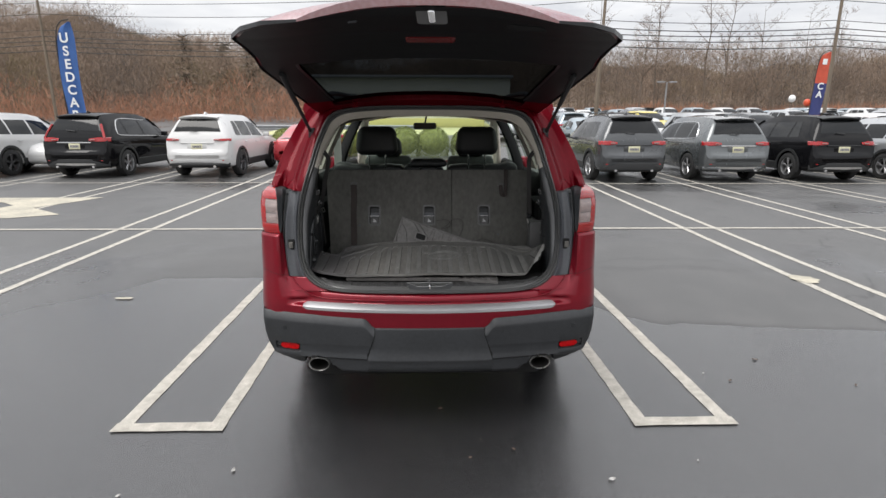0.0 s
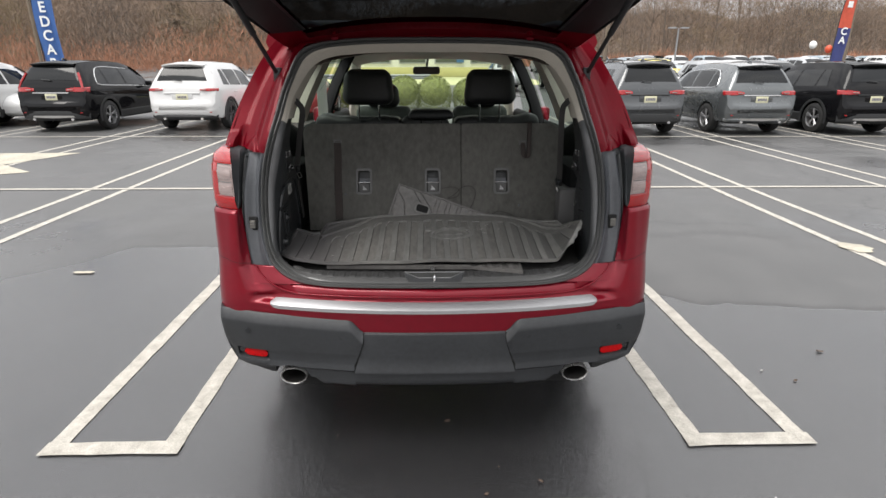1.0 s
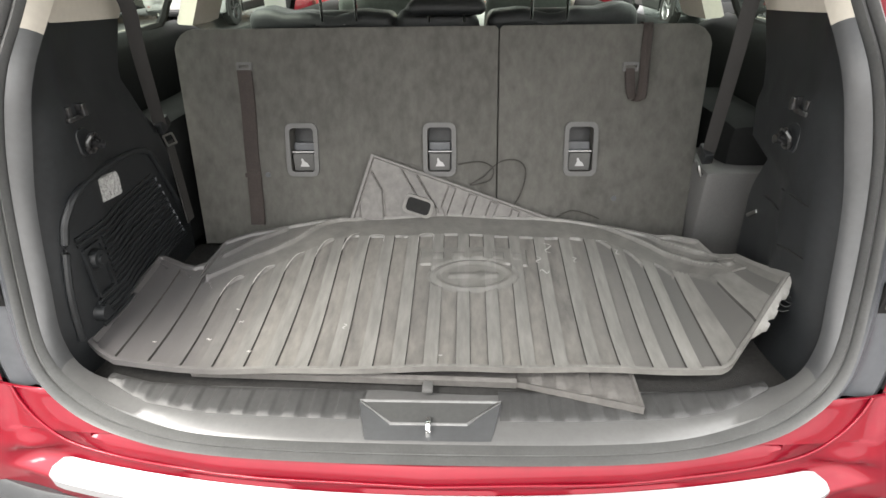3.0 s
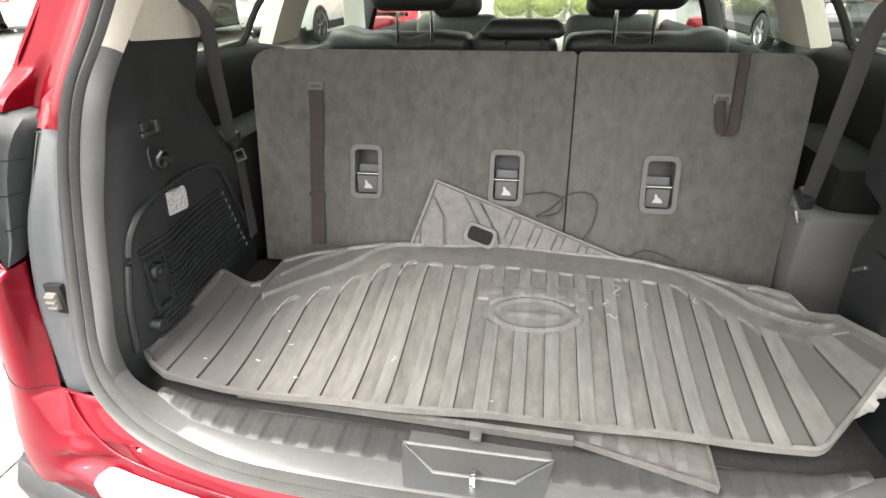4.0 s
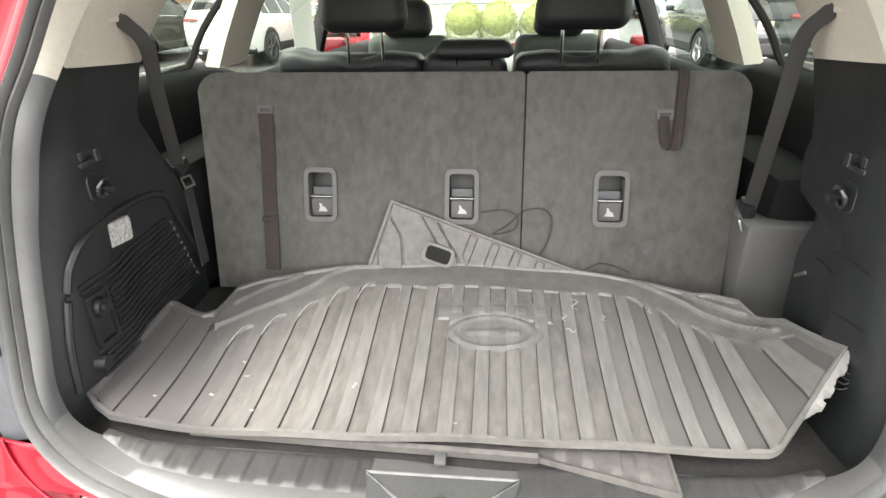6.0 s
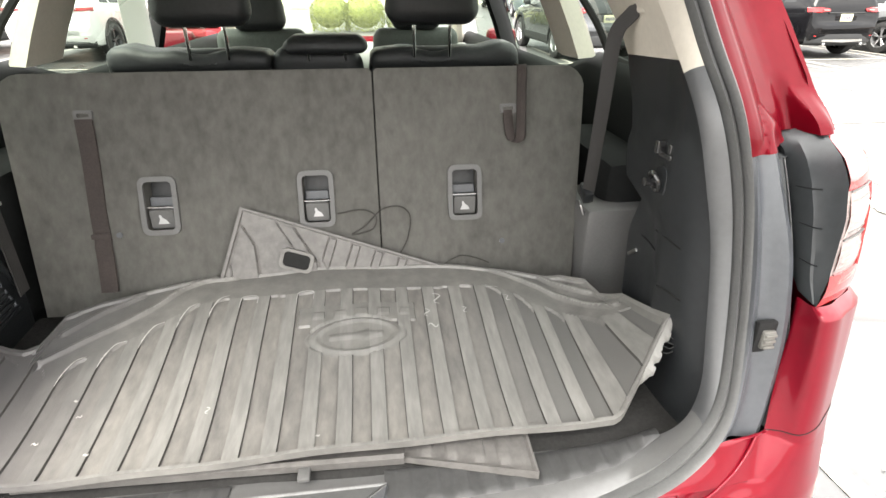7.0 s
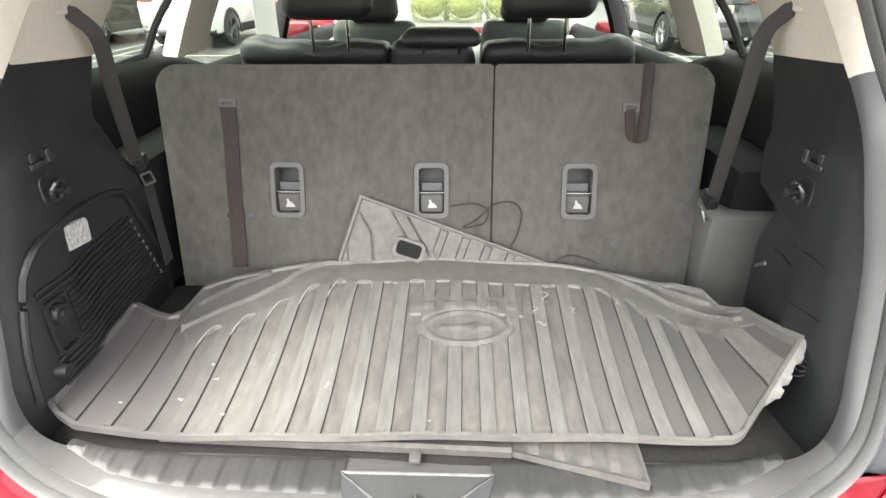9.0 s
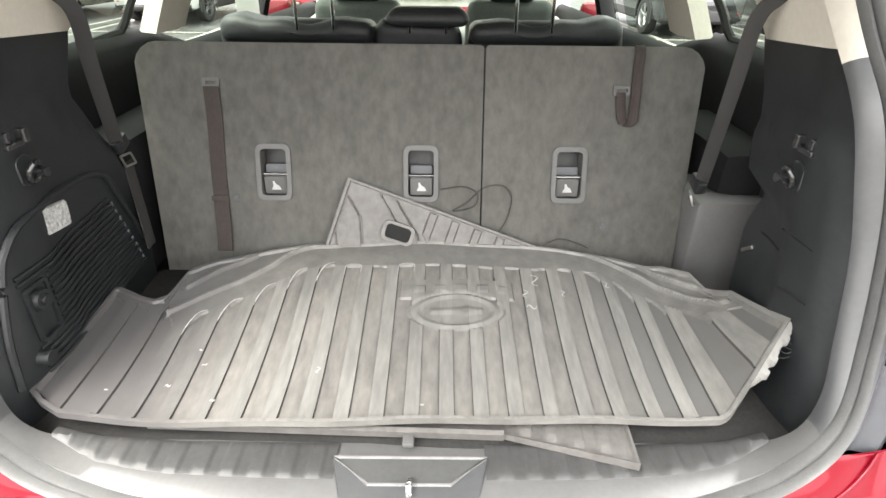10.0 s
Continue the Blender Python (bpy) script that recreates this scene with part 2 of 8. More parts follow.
PAINT_WET = wet_paint_mat()
PANE = glass_mat("clear_car_pane", (0.84, 0.93, 0.82))
def paper_mat():
    """Thin white paper that lets daylight through."""
    m = bpy.data.materials.new("thin_white_paper")
    m.use_nodes = True
    nt = m.node_tree
    p, out = nt.nodes["Principled BSDF"], nt.nodes["Material Output"]
    p.inputs["Base Color"].default_value = (0.78, 0.78, 0.76, 1)
    p.inputs["Roughness"].default_value = 0.8
    tl = node(nt, "ShaderNodeBsdfTranslucent", Color=(0.80, 0.80, 0.78, 1))
    mx = nt.nodes.new("ShaderNodeMixShader")
    mx.inputs[0].default_value = 0.55
    nt.links.new(p.outputs[0], mx.inputs[1])
    nt.links.new(tl.outputs[0], mx.inputs[2])
    nt.links.new(mx.outputs[0], out.inputs[0])
    return m


PAPER = paper_mat()
PANE_SIDE = glass_mat("green_side_pane", (0.50, 0.57, 0.51))
PANE_DARK = glass_mat("tinted_car_pane", (0.36, 0.41, 0.37))
PANE_GATE = glass_mat("dark_tailgate_pane", (0.035, 0.04, 0.045), 0.2, 0.035)
PLATE = mat("pale_plate", (0.62, 0.60, 0.42), 0.45, 0, 0.06, 30)
PLATE_INK = mat("plate_ink", (0.08, 0.08, 0.16), 0.6, 0, 0.1, 30)
LINE_PAINT = mat("worn_white_line_paint", (0.50, 0.475, 0.425), 0.6, 0, 0.2, 14, bump=0.5, bscale=200, dark=(0.20, 0.185, 0.155))
LINE_YELLOWED = mat("yellowed_old_paint", (0.46, 0.42, 0.33), 0.65, 0, 0.25, 2, bump=0.3, bscale=200, dark=(0.22, 0.21, 0.18))
BARK = mat("grey_brown_bark", (0.17, 0.135, 0.108), 0.9, 0, 0.2, 3)
TWIGS = mat("bare_winter_twigs", (0.235, 0.172, 0.130), 0.95, 0, 0.25, 0.12)
BRUSH = mat("russet_winter_brush", (0.36, 0.165, 0.10), 0.95, 0, 0.4, 0.12, dark=(0.23, 0.135, 0.088))
EVERGREEN = mat("evergreen_needles", (0.165, 0.140, 0.110), 0.9, 0, 0.3, 0.3)
SHRUB = mat("clipped_green_shrub", (0.235, 0.265, 0.075), 0.8, 0, 0.35, 6)
POLE_WOOD = mat("weathered_pole_wood", (0.20, 0.16, 0.12), 0.9, 0, 0.25, 3, streak=(4, 4, 0.4))
CABLE = mat("black_cable", (0.02, 0.02, 0.02), 0.6, 0, 0.1, 10)
CORD = mat("brown_black_cord", (0.050, 0.046, 0.042), 0.8, 0, 0.15, 40)
GALV = mat("galvanised_steel", (0.36, 0.37, 0.38), 0.45, 0.7, 0.1, 3)
FLAG_BLUE = mat("blue_flag_cloth", (0.045, 0.12, 0.34), 0.8, 0, 0.15, 3, bump=0.2, bscale=60)
FLAG_NAVY = mat("navy_flag_cloth", (0.04, 0.05, 0.17), 0.8, 0, 0.15, 3)
FLAG_RED = mat("faded_red_flag_cloth", (0.55, 0.09, 0.05), 0.8, 0, 0.15, 3)
FLAG_INK = mat("white_flag_print", (0.78, 0.80, 0.80), 0.8, 0, 0.06, 10)
WALL_PALE = mat("pale_building_wall", (0.78, 0.78, 0.70), 0.8, 0, 0.06, 0.6, bump=0.2, bscale=30)
VERGE = mat("pale_winter_grass", (0.50, 0.50, 0.27), 0.9, 0, 0.2, 1.5, bump=0.4, bscale=60)
WALL_YELLOW = mat("yellow_fascia", (0.52, 0.48, 0.20), 0.6, 0, 0.06, 0.8)
WALL_BLUE = mat("blue_fascia", (0.05, 0.16, 0.36), 0.5, 0, 0.06, 0.8)
LEAF_DEAD = mat("dead_leaf", (0.10, 0.065, 0.045), 0.7, 0, 0.3, 60)
BALLOON_W = mat("white_balloon", (0.8, 0.8, 0.78), 0.35, 0, 0.03, 3)

BALLOON_R = mat("red_balloon", (0.60, 0.08, 0.03), 0.35, 0, 0.03, 3)


def ground_mat():
    """Patched asphalt, wet in places, turning to winter grass past the lot."""
    m = bpy.data.materials.new("wet_asphalt")
    m.use_nodes = True
    nt = m.node_tree
    p = nt.nodes["Principled BSDF"]
    geo = nt.nodes.new("ShaderNodeNewGeometry")
    sep = nt.nodes.new("ShaderNodeSeparateXYZ")
    nt.links.new(geo.outputs["Position"], sep.inputs[0])

    def math(op, a, b=None, c=None):
        n = nt.nodes.new("ShaderNodeMath")
        n.operation = op
        for i, v in enumerate((a, b, c)):
            if v is None:
                continue
            if isinstance(v, (int, float)):
                n.inputs[i].default_value = v
            else:
                nt.links.new(v, n.inputs[i])
        return n.outputs[0]

    def noise_at(scale, detail=4.0, rough=0.6):
        n = node(nt, "ShaderNodeTexNoise", Scale=scale, Detail=detail, Roughness=rough)
        nt.links.new(geo.outputs["Position"], n.inputs["Vector"])
        return n.outputs["Fac"]

    def ramp(v, lo, hi):
        n = nt.nodes.new("ShaderNodeMapRange")
        n.interpolation_type = "SMOOTHSTEP"
        n.inputs["From Min"].default_value, n.inputs["From Max"].default_value = lo, hi
        nt.links.new(v, n.inputs["Value"])
        return n.outputs[0]

    def mixc(f, a, b):
        n = nt.nodes.new("ShaderNodeMixRGB")
        nt.links.new(f, n.inputs[0])
        for i, v in ((1, a), (2, b)):
            if isinstance(v, tuple):
                n.inputs[i].default_value = (*v, 1)
            else:
                nt.links.new(v, n.inputs[i])
        return n.outputs[0]

    big, mid, fine = noise_at(0.35, 5), noise_at(1.7, 5), noise_at(160.0, 2)
    grit = ramp(fine, 0.35, 0.68)
    tar = mixc(grit, (0.034, 0.034, 0.034), (0.082, 0.081, 0.079))
    tar = mixc(ramp(mid, 0.35, 0.7), tar, mixc(grit, (0.046, 0.046, 0.046), (0.104, 0.102, 0.099)))
    # wetness: soaked up to a drying front with a dark rim
    sx, sy = sep.outputs["X"], sep.outputs["Y"]
    front = math("MULTIPLY_ADD", ramp(sx, 0.6, 2.1), -1.45, 2.96)
    front = math("MULTIPLY_ADD", math("MAXIMUM", math("SUBTRACT", sx, 2.1), 0.0), -0.10, front)
    front = math("MULTIPLY_ADD", math("MAXIMUM", math("SUBTRACT", -3.1, sx), 0.0), -1.02, front)
    front = math("MULTIPLY_ADD", math("SUBTRACT", 1.0, ramp(sx, -3.15, -2.9)), -0.35, front)
    ragged = math("MULTIPLY_ADD", math("SUBTRACT", mid, 0.5), 0.22, math("MULTIPLY", math("SUBTRACT", noise_at(9.0, 3), 0.5), 0.05))
    edge = math("ADD", math("SUBTRACT", sy, front), ragged)
    wet = math("SUBTRACT", 1.0, ramp(edge, -0.015, 0.02))
    damp = ramp(noise_at(0.22, 4), 0.50, 0.62)
    wet = math("MAXIMUM", wet, math("MULTIPLY", damp, 0.55))
    rim = math("MULTIPLY", ramp(edge, -0.01, 0.02), math("SUBTRACT", 1.0, ramp(edge, 0.03, 0.10)))
    streak = math("ABSOLUTE", math("ADD", math("SUBTRACT", sy, 3.22), math("MULTIPLY", math("SUBTRACT", noise_at(0.8, 3), 0.5), 1.3)))
    streak = math("MULTIPLY", math("SUBTRACT", 1.0, ramp(streak, 0.02, 0.22)), ramp(mid, 0.40, 0.60))
    tar = mixc(math("MULTIPLY", wet, 0.74), tar, (0.012, 0.012, 0.014))
    tar = mixc(math("MULTIPLY", rim, 0.55), tar, (0.016, 0.016, 0.016))
    tar = mixc(math("MULTIPLY", streak, 0.40), tar, (0.020, 0.020, 0.020))
    # cracks
    vor = node(nt, "ShaderNodeTexVoronoi", Scale=0.16)
    vor.feature = "DISTANCE_TO_EDGE"
    warp = nt.nodes.new("ShaderNodeVectorMath")
    warp.operation = "ADD"
    wn = node(nt, "ShaderNodeTexNoise", Scale=1.2, Detail=4.0)
    nt.links.new(geo.outputs["Position"], wn.inputs["Vector"])
    nt.links.new(geo.outputs["Position"], warp.inputs[0])
    nt.links.new(wn.outputs["Color"], warp.inputs[1])
    nt.links.new(warp.outputs[0], vor.inputs["Vector"])
    crack = math("SUBTRACT", 1.0, ramp(vor.outputs["Distance"], 0.001, 0.0035))
    tar = mixc(math("MULTIPLY", crack, 0.7), tar, (0.012, 0.012, 0.012))
    # winter grass past the lot
    far = ramp(math("ADD", sep.outputs["Y"], math("MULTIPLY", math("SUBTRACT", mid, 0.5), 1.5)), 78.0, 79.0)
    tar = mixc(far, tar, mixc(mid, (0.10, 0.075, 0.04), (0.20, 0.14, 0.08)))
    nt.links.new(tar, p.inputs["Base Color"])
    rough = math("MULTIPLY_ADD", wet, -0.38, 0.49)
    p.inputs["Specular IOR Level"].default_value = 1.0
    rough = math("ADD", rough, math("MULTIPLY", math("SUBTRACT", mid, 0.5), 0.25))
    nt.links.new(rough, p.inputs["Roughness"])
    bp = node(nt, "ShaderNodeBump", Distance=0.006)
    nt.links.new(math("MULTIPLY_ADD", wet, -0.05, 0.62), bp.inputs["Strength"])
    nt.links.new(math("ADD", fine, math("MULTIPLY", noise_at(45.0, 3), 1.2)), bp.inputs["Height"])
    nt.links.new(bp.outputs[0], p.inputs["Normal"])
    film = node(nt, "ShaderNodeBump", Strength=0.42, Distance=0.004)
    nt.links.new(math("ADD", noise_at(70.0, 2), math("MULTIPLY", noise_at(6.0, 2), 1.5)), film.inputs["Height"])
    nt.links.new(film.outputs[0], p.inputs["Coat Normal"])
    nt.links.new(math("MULTIPLY", wet, 0.65), p.inputs["Coat Weight"])
    p.inputs["Coat Roughness"].default_value = 0.10
    return m


ASPHALT = ground_mat()


# Mesh helpers

def finish(name, bm, material, parent=None, label="", smooth=35):
    me = bpy.data.meshes.new(name)
    bmesh.ops.recalc_face_normals(bm, faces=bm.faces[:])
    bm.to_mesh(me)
    bm.free()
    if smooth:
        me.polygons.foreach_set("use_smooth", [True] * len(me.polygons))
        me.set_sharp_from_angle(angle=radians(smooth))
    for m in material if isinstance(material, (list, tuple)) else [material]:
        me.materials.append(m)
    ob = new(name, me)
    if parent is not None:
        ob.parent = parent
    if label:
        ob["label"] = label
    return ob


def part(name, bm, material, parent, label="", smooth=35):
    return finish(name, bm, material, parent, label, smooth)


def thing(name, x, y, z, label, category, group="", rz=0.0, kind=""):
    ob = new(name)
    ob.empty_display_size = 0.1
    ob.matrix_basis = pose(x, y, z, 0, 0, rz)
    return tagged(ob, label, category, group, kind)


def box(bm, x, y, z, sx, sy, sz, bevel=0.0, m=None, seg=2):
    mm = (m or Matrix()) @ Matrix.Translation((x, y, z)) @ Matrix.Diagonal((sx, sy, sz, 1))
    vs = bmesh.ops.create_cube(bm, size=1, matrix=mm)["verts"]
    if bevel:
        es = list({e for v in vs for e in v.link_edges})
        bmesh.ops.bevel(bm, geom=es, offset=bevel, segments=seg, affect="EDGES", profile=0.5)
    return bm


def cyl(bm, p0, p1, r0, r1=None, n=16, caps=True):
    p0, p1 = Vector(p0), Vector(p1)
    d = p1 - p0
    m = Matrix.Translation((p0 + p1) / 2) @ d.to_track_quat("Z", "Y").to_matrix().to_4x4()
    bmesh.ops.create_cone(bm, cap_ends=caps, segments=n, radius1=r0, radius2=r0 if r1 is None else r1, depth=d.length, matrix=m)
    return bm


def grid(bm, rows, closed=False, caps=False):
    """Faces between rows of points; closed joins each row's ends."""
    vs = [[bm.verts.new(p) for p in row] for row in rows]
    n = len(vs[0])
    for a, b in zip(vs, vs[1:]):
        for i in range(n if closed else n - 1):
            j = (i + 1) % n
            try:
                bm.faces.new((a[i], a[j], b[j], b[i]))
            except ValueError:
                pass
    if caps:
        for row in (vs[0], vs[-1]):
            try:
                bm.faces.new(row)
            except ValueError:
                pass
    return vs


def sweep(bm, pts, r, n=8, closed=False, flat=1.0, up=(0, 0, 1)):
    """A tube along points; flat squeezes it along its second axis."""
    pts = [Vector(p) for p in pts]
    rows = []
    k = len(pts)
    for i, p in enumerate(pts):
        a = pts[(i - 1) % k] if closed or i else p
        b = pts[(i + 1) % k] if closed or i < k - 1 else p
        t = (b - a).normalized()
        u = Vector(up)
        if abs(t.dot(u)) > 0.95:
            u = Vector((0, 1, 0)) if abs(t.y) < 0.9 else Vector((1, 0, 0))
        s = t.cross(u).normalized()
        w = s.cross(t).normalized()
        rows.append([p + s * (math.cos(q) * r) + w * (math.sin(q) * r * flat) for q in (2 * math.pi * j / n for j in range(n))])
    if closed:
        rows.append(rows[0])
    grid(bm, rows, closed=True, caps=not closed)
    if closed:
        bmesh.ops.remove_doubles(bm, verts=bm.verts[:], dist=1e-5)
    return bm


def spline(points, per=6, closed=False):
    """Catmull-Rom through points."""
    pts = [Vector(p) for p in points]
    out = []
    k = len(pts)
    for i in range(k if closed else k - 1):
        p1, p2 = pts[i], pts[(i + 1) % k]
        p0 = pts[i - 1] if closed or i else p1 * 2 - p2
        p3 = pts[(i + 2) % k] if closed or i + 2 < k else p2 * 2 - p1
        for j in range(per):
            t = j / per
            out.append(0.5 * (2 * p1 + (p2 - p0) * t + (2 * p0 - 5 * p1 + 4 * p2 - p3) * t * t + (3 * p1 - p0 - 3 * p2 + p3) * t ** 3))
    if not closed:
        out.append(pts[-1])
    return out


def mirrored(half, per=5):
    """A closed loop from a half loop that runs on x >= 0 from the bottom centre to the top centre."""
    other = [(-x, y, z) for x, y, z in half[-2:0:-1]]
    return spline(list(half) + other, per, closed=True)


def rrect(w, h, r, n=5):
    """Rounded rectangle outline, centred."""
    out = []
    for cx, cy, a0 in ((w / 2 - r, h / 2 - r, 0), (-w / 2 + r, h / 2 - r, 90), (-w / 2 + r, -h / 2 + r, 180), (w / 2 - r, -h / 2 + r, 270)):
        for i in range(n + 1):
            a = radians(a0 + 90 * i / n)
            out.append((cx + r * math.cos(a), cy + r * math.sin(a)))
    return out


def slab(bm, outline, m, depth, inset=0.0):
    """An outline (x, y) extruded along z by depth, with a chamfered front, set by the matrix m."""
    c = Vector((sum(p[0] for p in outline) / len(outline), sum(p[1] for p in outline) / len(outline)))

    def row(z, k):
        out = []
        for x, y in outline:
            v = Vector((x, y)) - c
            s = max(0.0, (v.length - k) / v.length) if v.length else 1
            out.append(m @ Vector((c.x + v.x * s, c.y + v.y * s, z)))
        return out
    rows = [row(0, 0), row(depth - inset, 0)]
    if inset:
        rows.append(row(depth, inset))
    grid(bm, rows, closed=True, caps=True)
    return bm


def ringslab(bm, outer, inner, m, depth):
    """A flat frame between two outlines of equal count, extruded by depth."""
    rows = [[m @ Vector((x, y, z)) for x, y in o] for o, z in ((outer, 0), (outer, depth), (inner, depth), (inner, 0))]
    rows.append(rows[0])
    grid(bm, rows, closed=True)
    bmesh.ops.remove_doubles(bm, verts=bm.verts[:], dist=1e-5)
    return bm


def cut(ob, cutters):
    """Takes the solid meshes of the cutters out of ob, and removes the cutters."""
    for c in cutters:
        mod = ob.modifiers.new("cut", "BOOLEAN")
        mod.operation, mod.solver, mod.object = "DIFFERENCE", "EXACT", c
    dg = bpy.context.evaluated_depsgraph_get()
    me = bpy.data.meshes.new_from_object(ob.evaluated_get(dg))
    ob.modifiers.clear()
    ob.data = me
    for c in cutters:
        bpy.data.objects.remove(c)
    me.polygons.foreach_set("use_smooth", [True] * len(me.polygons))
    me.set_sharp_from_angle(angle=radians(32))
    return ob


def lerp_table(table, x):
    """Linear interpolation in rows (x, v)."""
    if x <= table[0][0]:
        return table[0][1]
    for (x0, a), (x1, b) in zip(table, table[1:]):
        if x <= x1:
            return a + (b - a) * (x - x0) / (x1 - x0)
    return table[-1][1]


def smooth01(t):
    t = max(0.0, min(1.0, t))
    return t * t * (3 - 2 * t)


# Ground and markings

def rise(y):
    """The lot climbs gently past the near rows."""
    return 0.022 * max(0.0, min(60.0, y - 18.0))


def build_ground():
    bm = bmesh.new()
    xs = [-400, -150, -60, -25, -12, -6, 0, 6, 12, 25, 60, 150, 400]
    ys = [-300, -100, -40, -15, -5, 0, 6, 12, 18, 25, 50, 78, 150, 700]
    grid(bm, [[(x, y, rise(y)) for x in xs] for y in ys])
    tagged(finish("ground", bm, ASPHALT, smooth=0), "patched dark asphalt parking lot, wet in places", "ground", kind="structure")


build_ground()


def stripe(x0, y0, x1, y1, w=0.088, z=0.004, material=None, label="worn white painted parking line on asphalt"):
    """A painted line with slightly ragged edges."""
    bm = bmesh.new()
    a, b = Vector((x0, y0, z)), Vector((x1, y1, z))
    n = max(2, int((b - a).length / 0.12))
    s = (b - a).normalized().cross(Vector((0, 0, 1)))
    rows = []
    for i in range(n + 1):
        p = a.lerp(b, i / n)
        k0, k1 = (0.004 * random.uniform(-1, 1) for _ in range(2))
        rows.append([p - s * (w / 2 + k0), p + s * (w / 2 + k1)])
    top = grid(bm, rows)
    ob = finish("parking_line", bm, material or LINE_PAINT, smooth=0)
    return tagged(ob, label, "road marking", "parking lines", kind="structure")


# stall dividers are pairs of lines joined at their near ends
PAIRS_LEFT = [(-1.775, -1.236), (-4.88, -4.36), (-7.98, -7.48), (-11.25, -10.72), (-14.4, -13.9)]
PAIRS_RIGHT = [(1.238, 1.752), (4.05, 4.56), (6.63, 7.12), (9.45, 9.90), (12.2, 12.7), (15.0, 15.5), (17.8, 18.3)]
for k, (xa, xb) in enumerate(PAIRS_LEFT + PAIRS_RIGHT):
    far = 17.5
    lean = -0.03 * far if 1.0 < xa < 2.0 else 0.0
    stripe(xa, 0.0, xa + lean, far)
    stripe(xb, 0.0, xb + lean, far)
    stripe(xa - 0.05, -0.0, xb + 0.05, -0.0, z=0.008)
stripe(-20, 5.63, 1.5, 5.56, z=0.0085)
stripe(1.5, 5.55, 24, 5.35, z=0.0085)
stripe(-20, 11.55, 2, 11.5, z=0.0085)
stripe(2, 11.25, 24, 11.05, z=0.0085)


def blotch(x, y, rx, ry, material, label, n=22, z=0.010, seed=1):
    rnd = random.Random(seed)
    bm = bmesh.new()
    vs = []
    for i in range(n):
        a = 2 * math.pi * i / n
        k = rnd.uniform(0.7, 1.1)
        vs.append(bm.verts.new((rx * k * math.cos(a), ry * k * math.sin(a), 0)))
    bm.faces.new(vs)
    ob = finish("paint_patch", bm, material, smooth=0)
    ob.location = (x, y, z)
    return tagged(ob, label, "road marking", kind="structure")


blotch(4.12, 2.78, 0.17, 0.15, LINE_YELLOWED, "yellowed splash of old paint on asphalt", seed=4)
blotch(-3.0, 2.27, 0.10, 0.03, LINE_YELLOWED, "small pale scrap of old paint", seed=5)


def old_arrow():
    """A faded painted arrow panel on the far asphalt."""
    bm = bmesh.new()
    out = [(-10.6, 8.9), (-7.05, 8.95), (-7.6, 7.6), (-6.65, 6.9), (-7.3, 6.55), (-10.6, 6.5)]
    inner = [(-10.0, 8.3), (-8.7, 8.3), (-8.2, 7.9), (-8.3, 7.4), (-8.9, 7.2), (-10.0, 7.2)]
    o = [bm.verts.new((x, y, 0.007)) for x, y in out]
    i = [bm.verts.new((x, y, 0.007)) for x, y in inner]
    for k in range(6):
        j = (k + 1) % 6
        bm.faces.new((o[k], o[j], i[j], i[k]))
    tagged(finish("painted_arrow", bm, LINE_YELLOWED, smooth=0), "faded yellowish painted arrow on asphalt", "road marking", kind="structure")


old_arrow()


def fallen_leaf(x, y, rz, s=0.035, curl=0.012, material=None):
    bm = bmesh.new()
    rows = []
    for i in range(7):
        t = i / 6
        w = s * 0.45 * math.sin(math.pi * min(1, t * 1.02 + 0.02)) ** 0.8
        rows.append([((t - 0.5) * s * 1.6, -w, 0.004 + curl * abs(t - 0.5)), ((t - 0.5) * s * 1.6, 0, 0.002), ((t - 0.5) * s * 1.6, w, 0.004 + curl * t)])
    grid(bm, rows)
    ob = finish("fallen_leaf", bm, material or LEAF_DEAD)
    ob.matrix_basis = pose(x, y, 0.002, 0, 0, rz)
    return tagged(ob, "dry curled brown leaf on wet asphalt", "leaf", "fallen leaves")


for x, y, rz, size in ((0.06, 0.17, 10, 0.020), (0.45, -0.25, 140, 0.016), (0.21, -0.32, 20, 0.014), (-0.47, 0.07, 60, 0.008), (0.28, -0.16, 90, 0.008), (-0.48, -0.45, 30, 0.008),
                       (2.40, 0.81, 160, 0.026), (2.85, 0.41, 60, 0.018), (2.04, 0.49, 20, 0.018)):
    fallen_leaf(x, y, rz, size, size * 0.3)
for x, y, rz, size in ((0.90, -0.51, 5, 0.022), (-1.00, -0.40, 80, 0.020), (-1.48, -0.58, 30, 0.016), (1.40, -0.37, 50, 0.010), (1.91, 0.60, 20, 0.012)):
    tagged(fallen_leaf(x, y, rz, size, size * 0.4, GLINT_LITTER), "small pale scrap of litter on wet asphalt", "litter", "scraps of litter").name = "litter_scrap"


# Parked cars

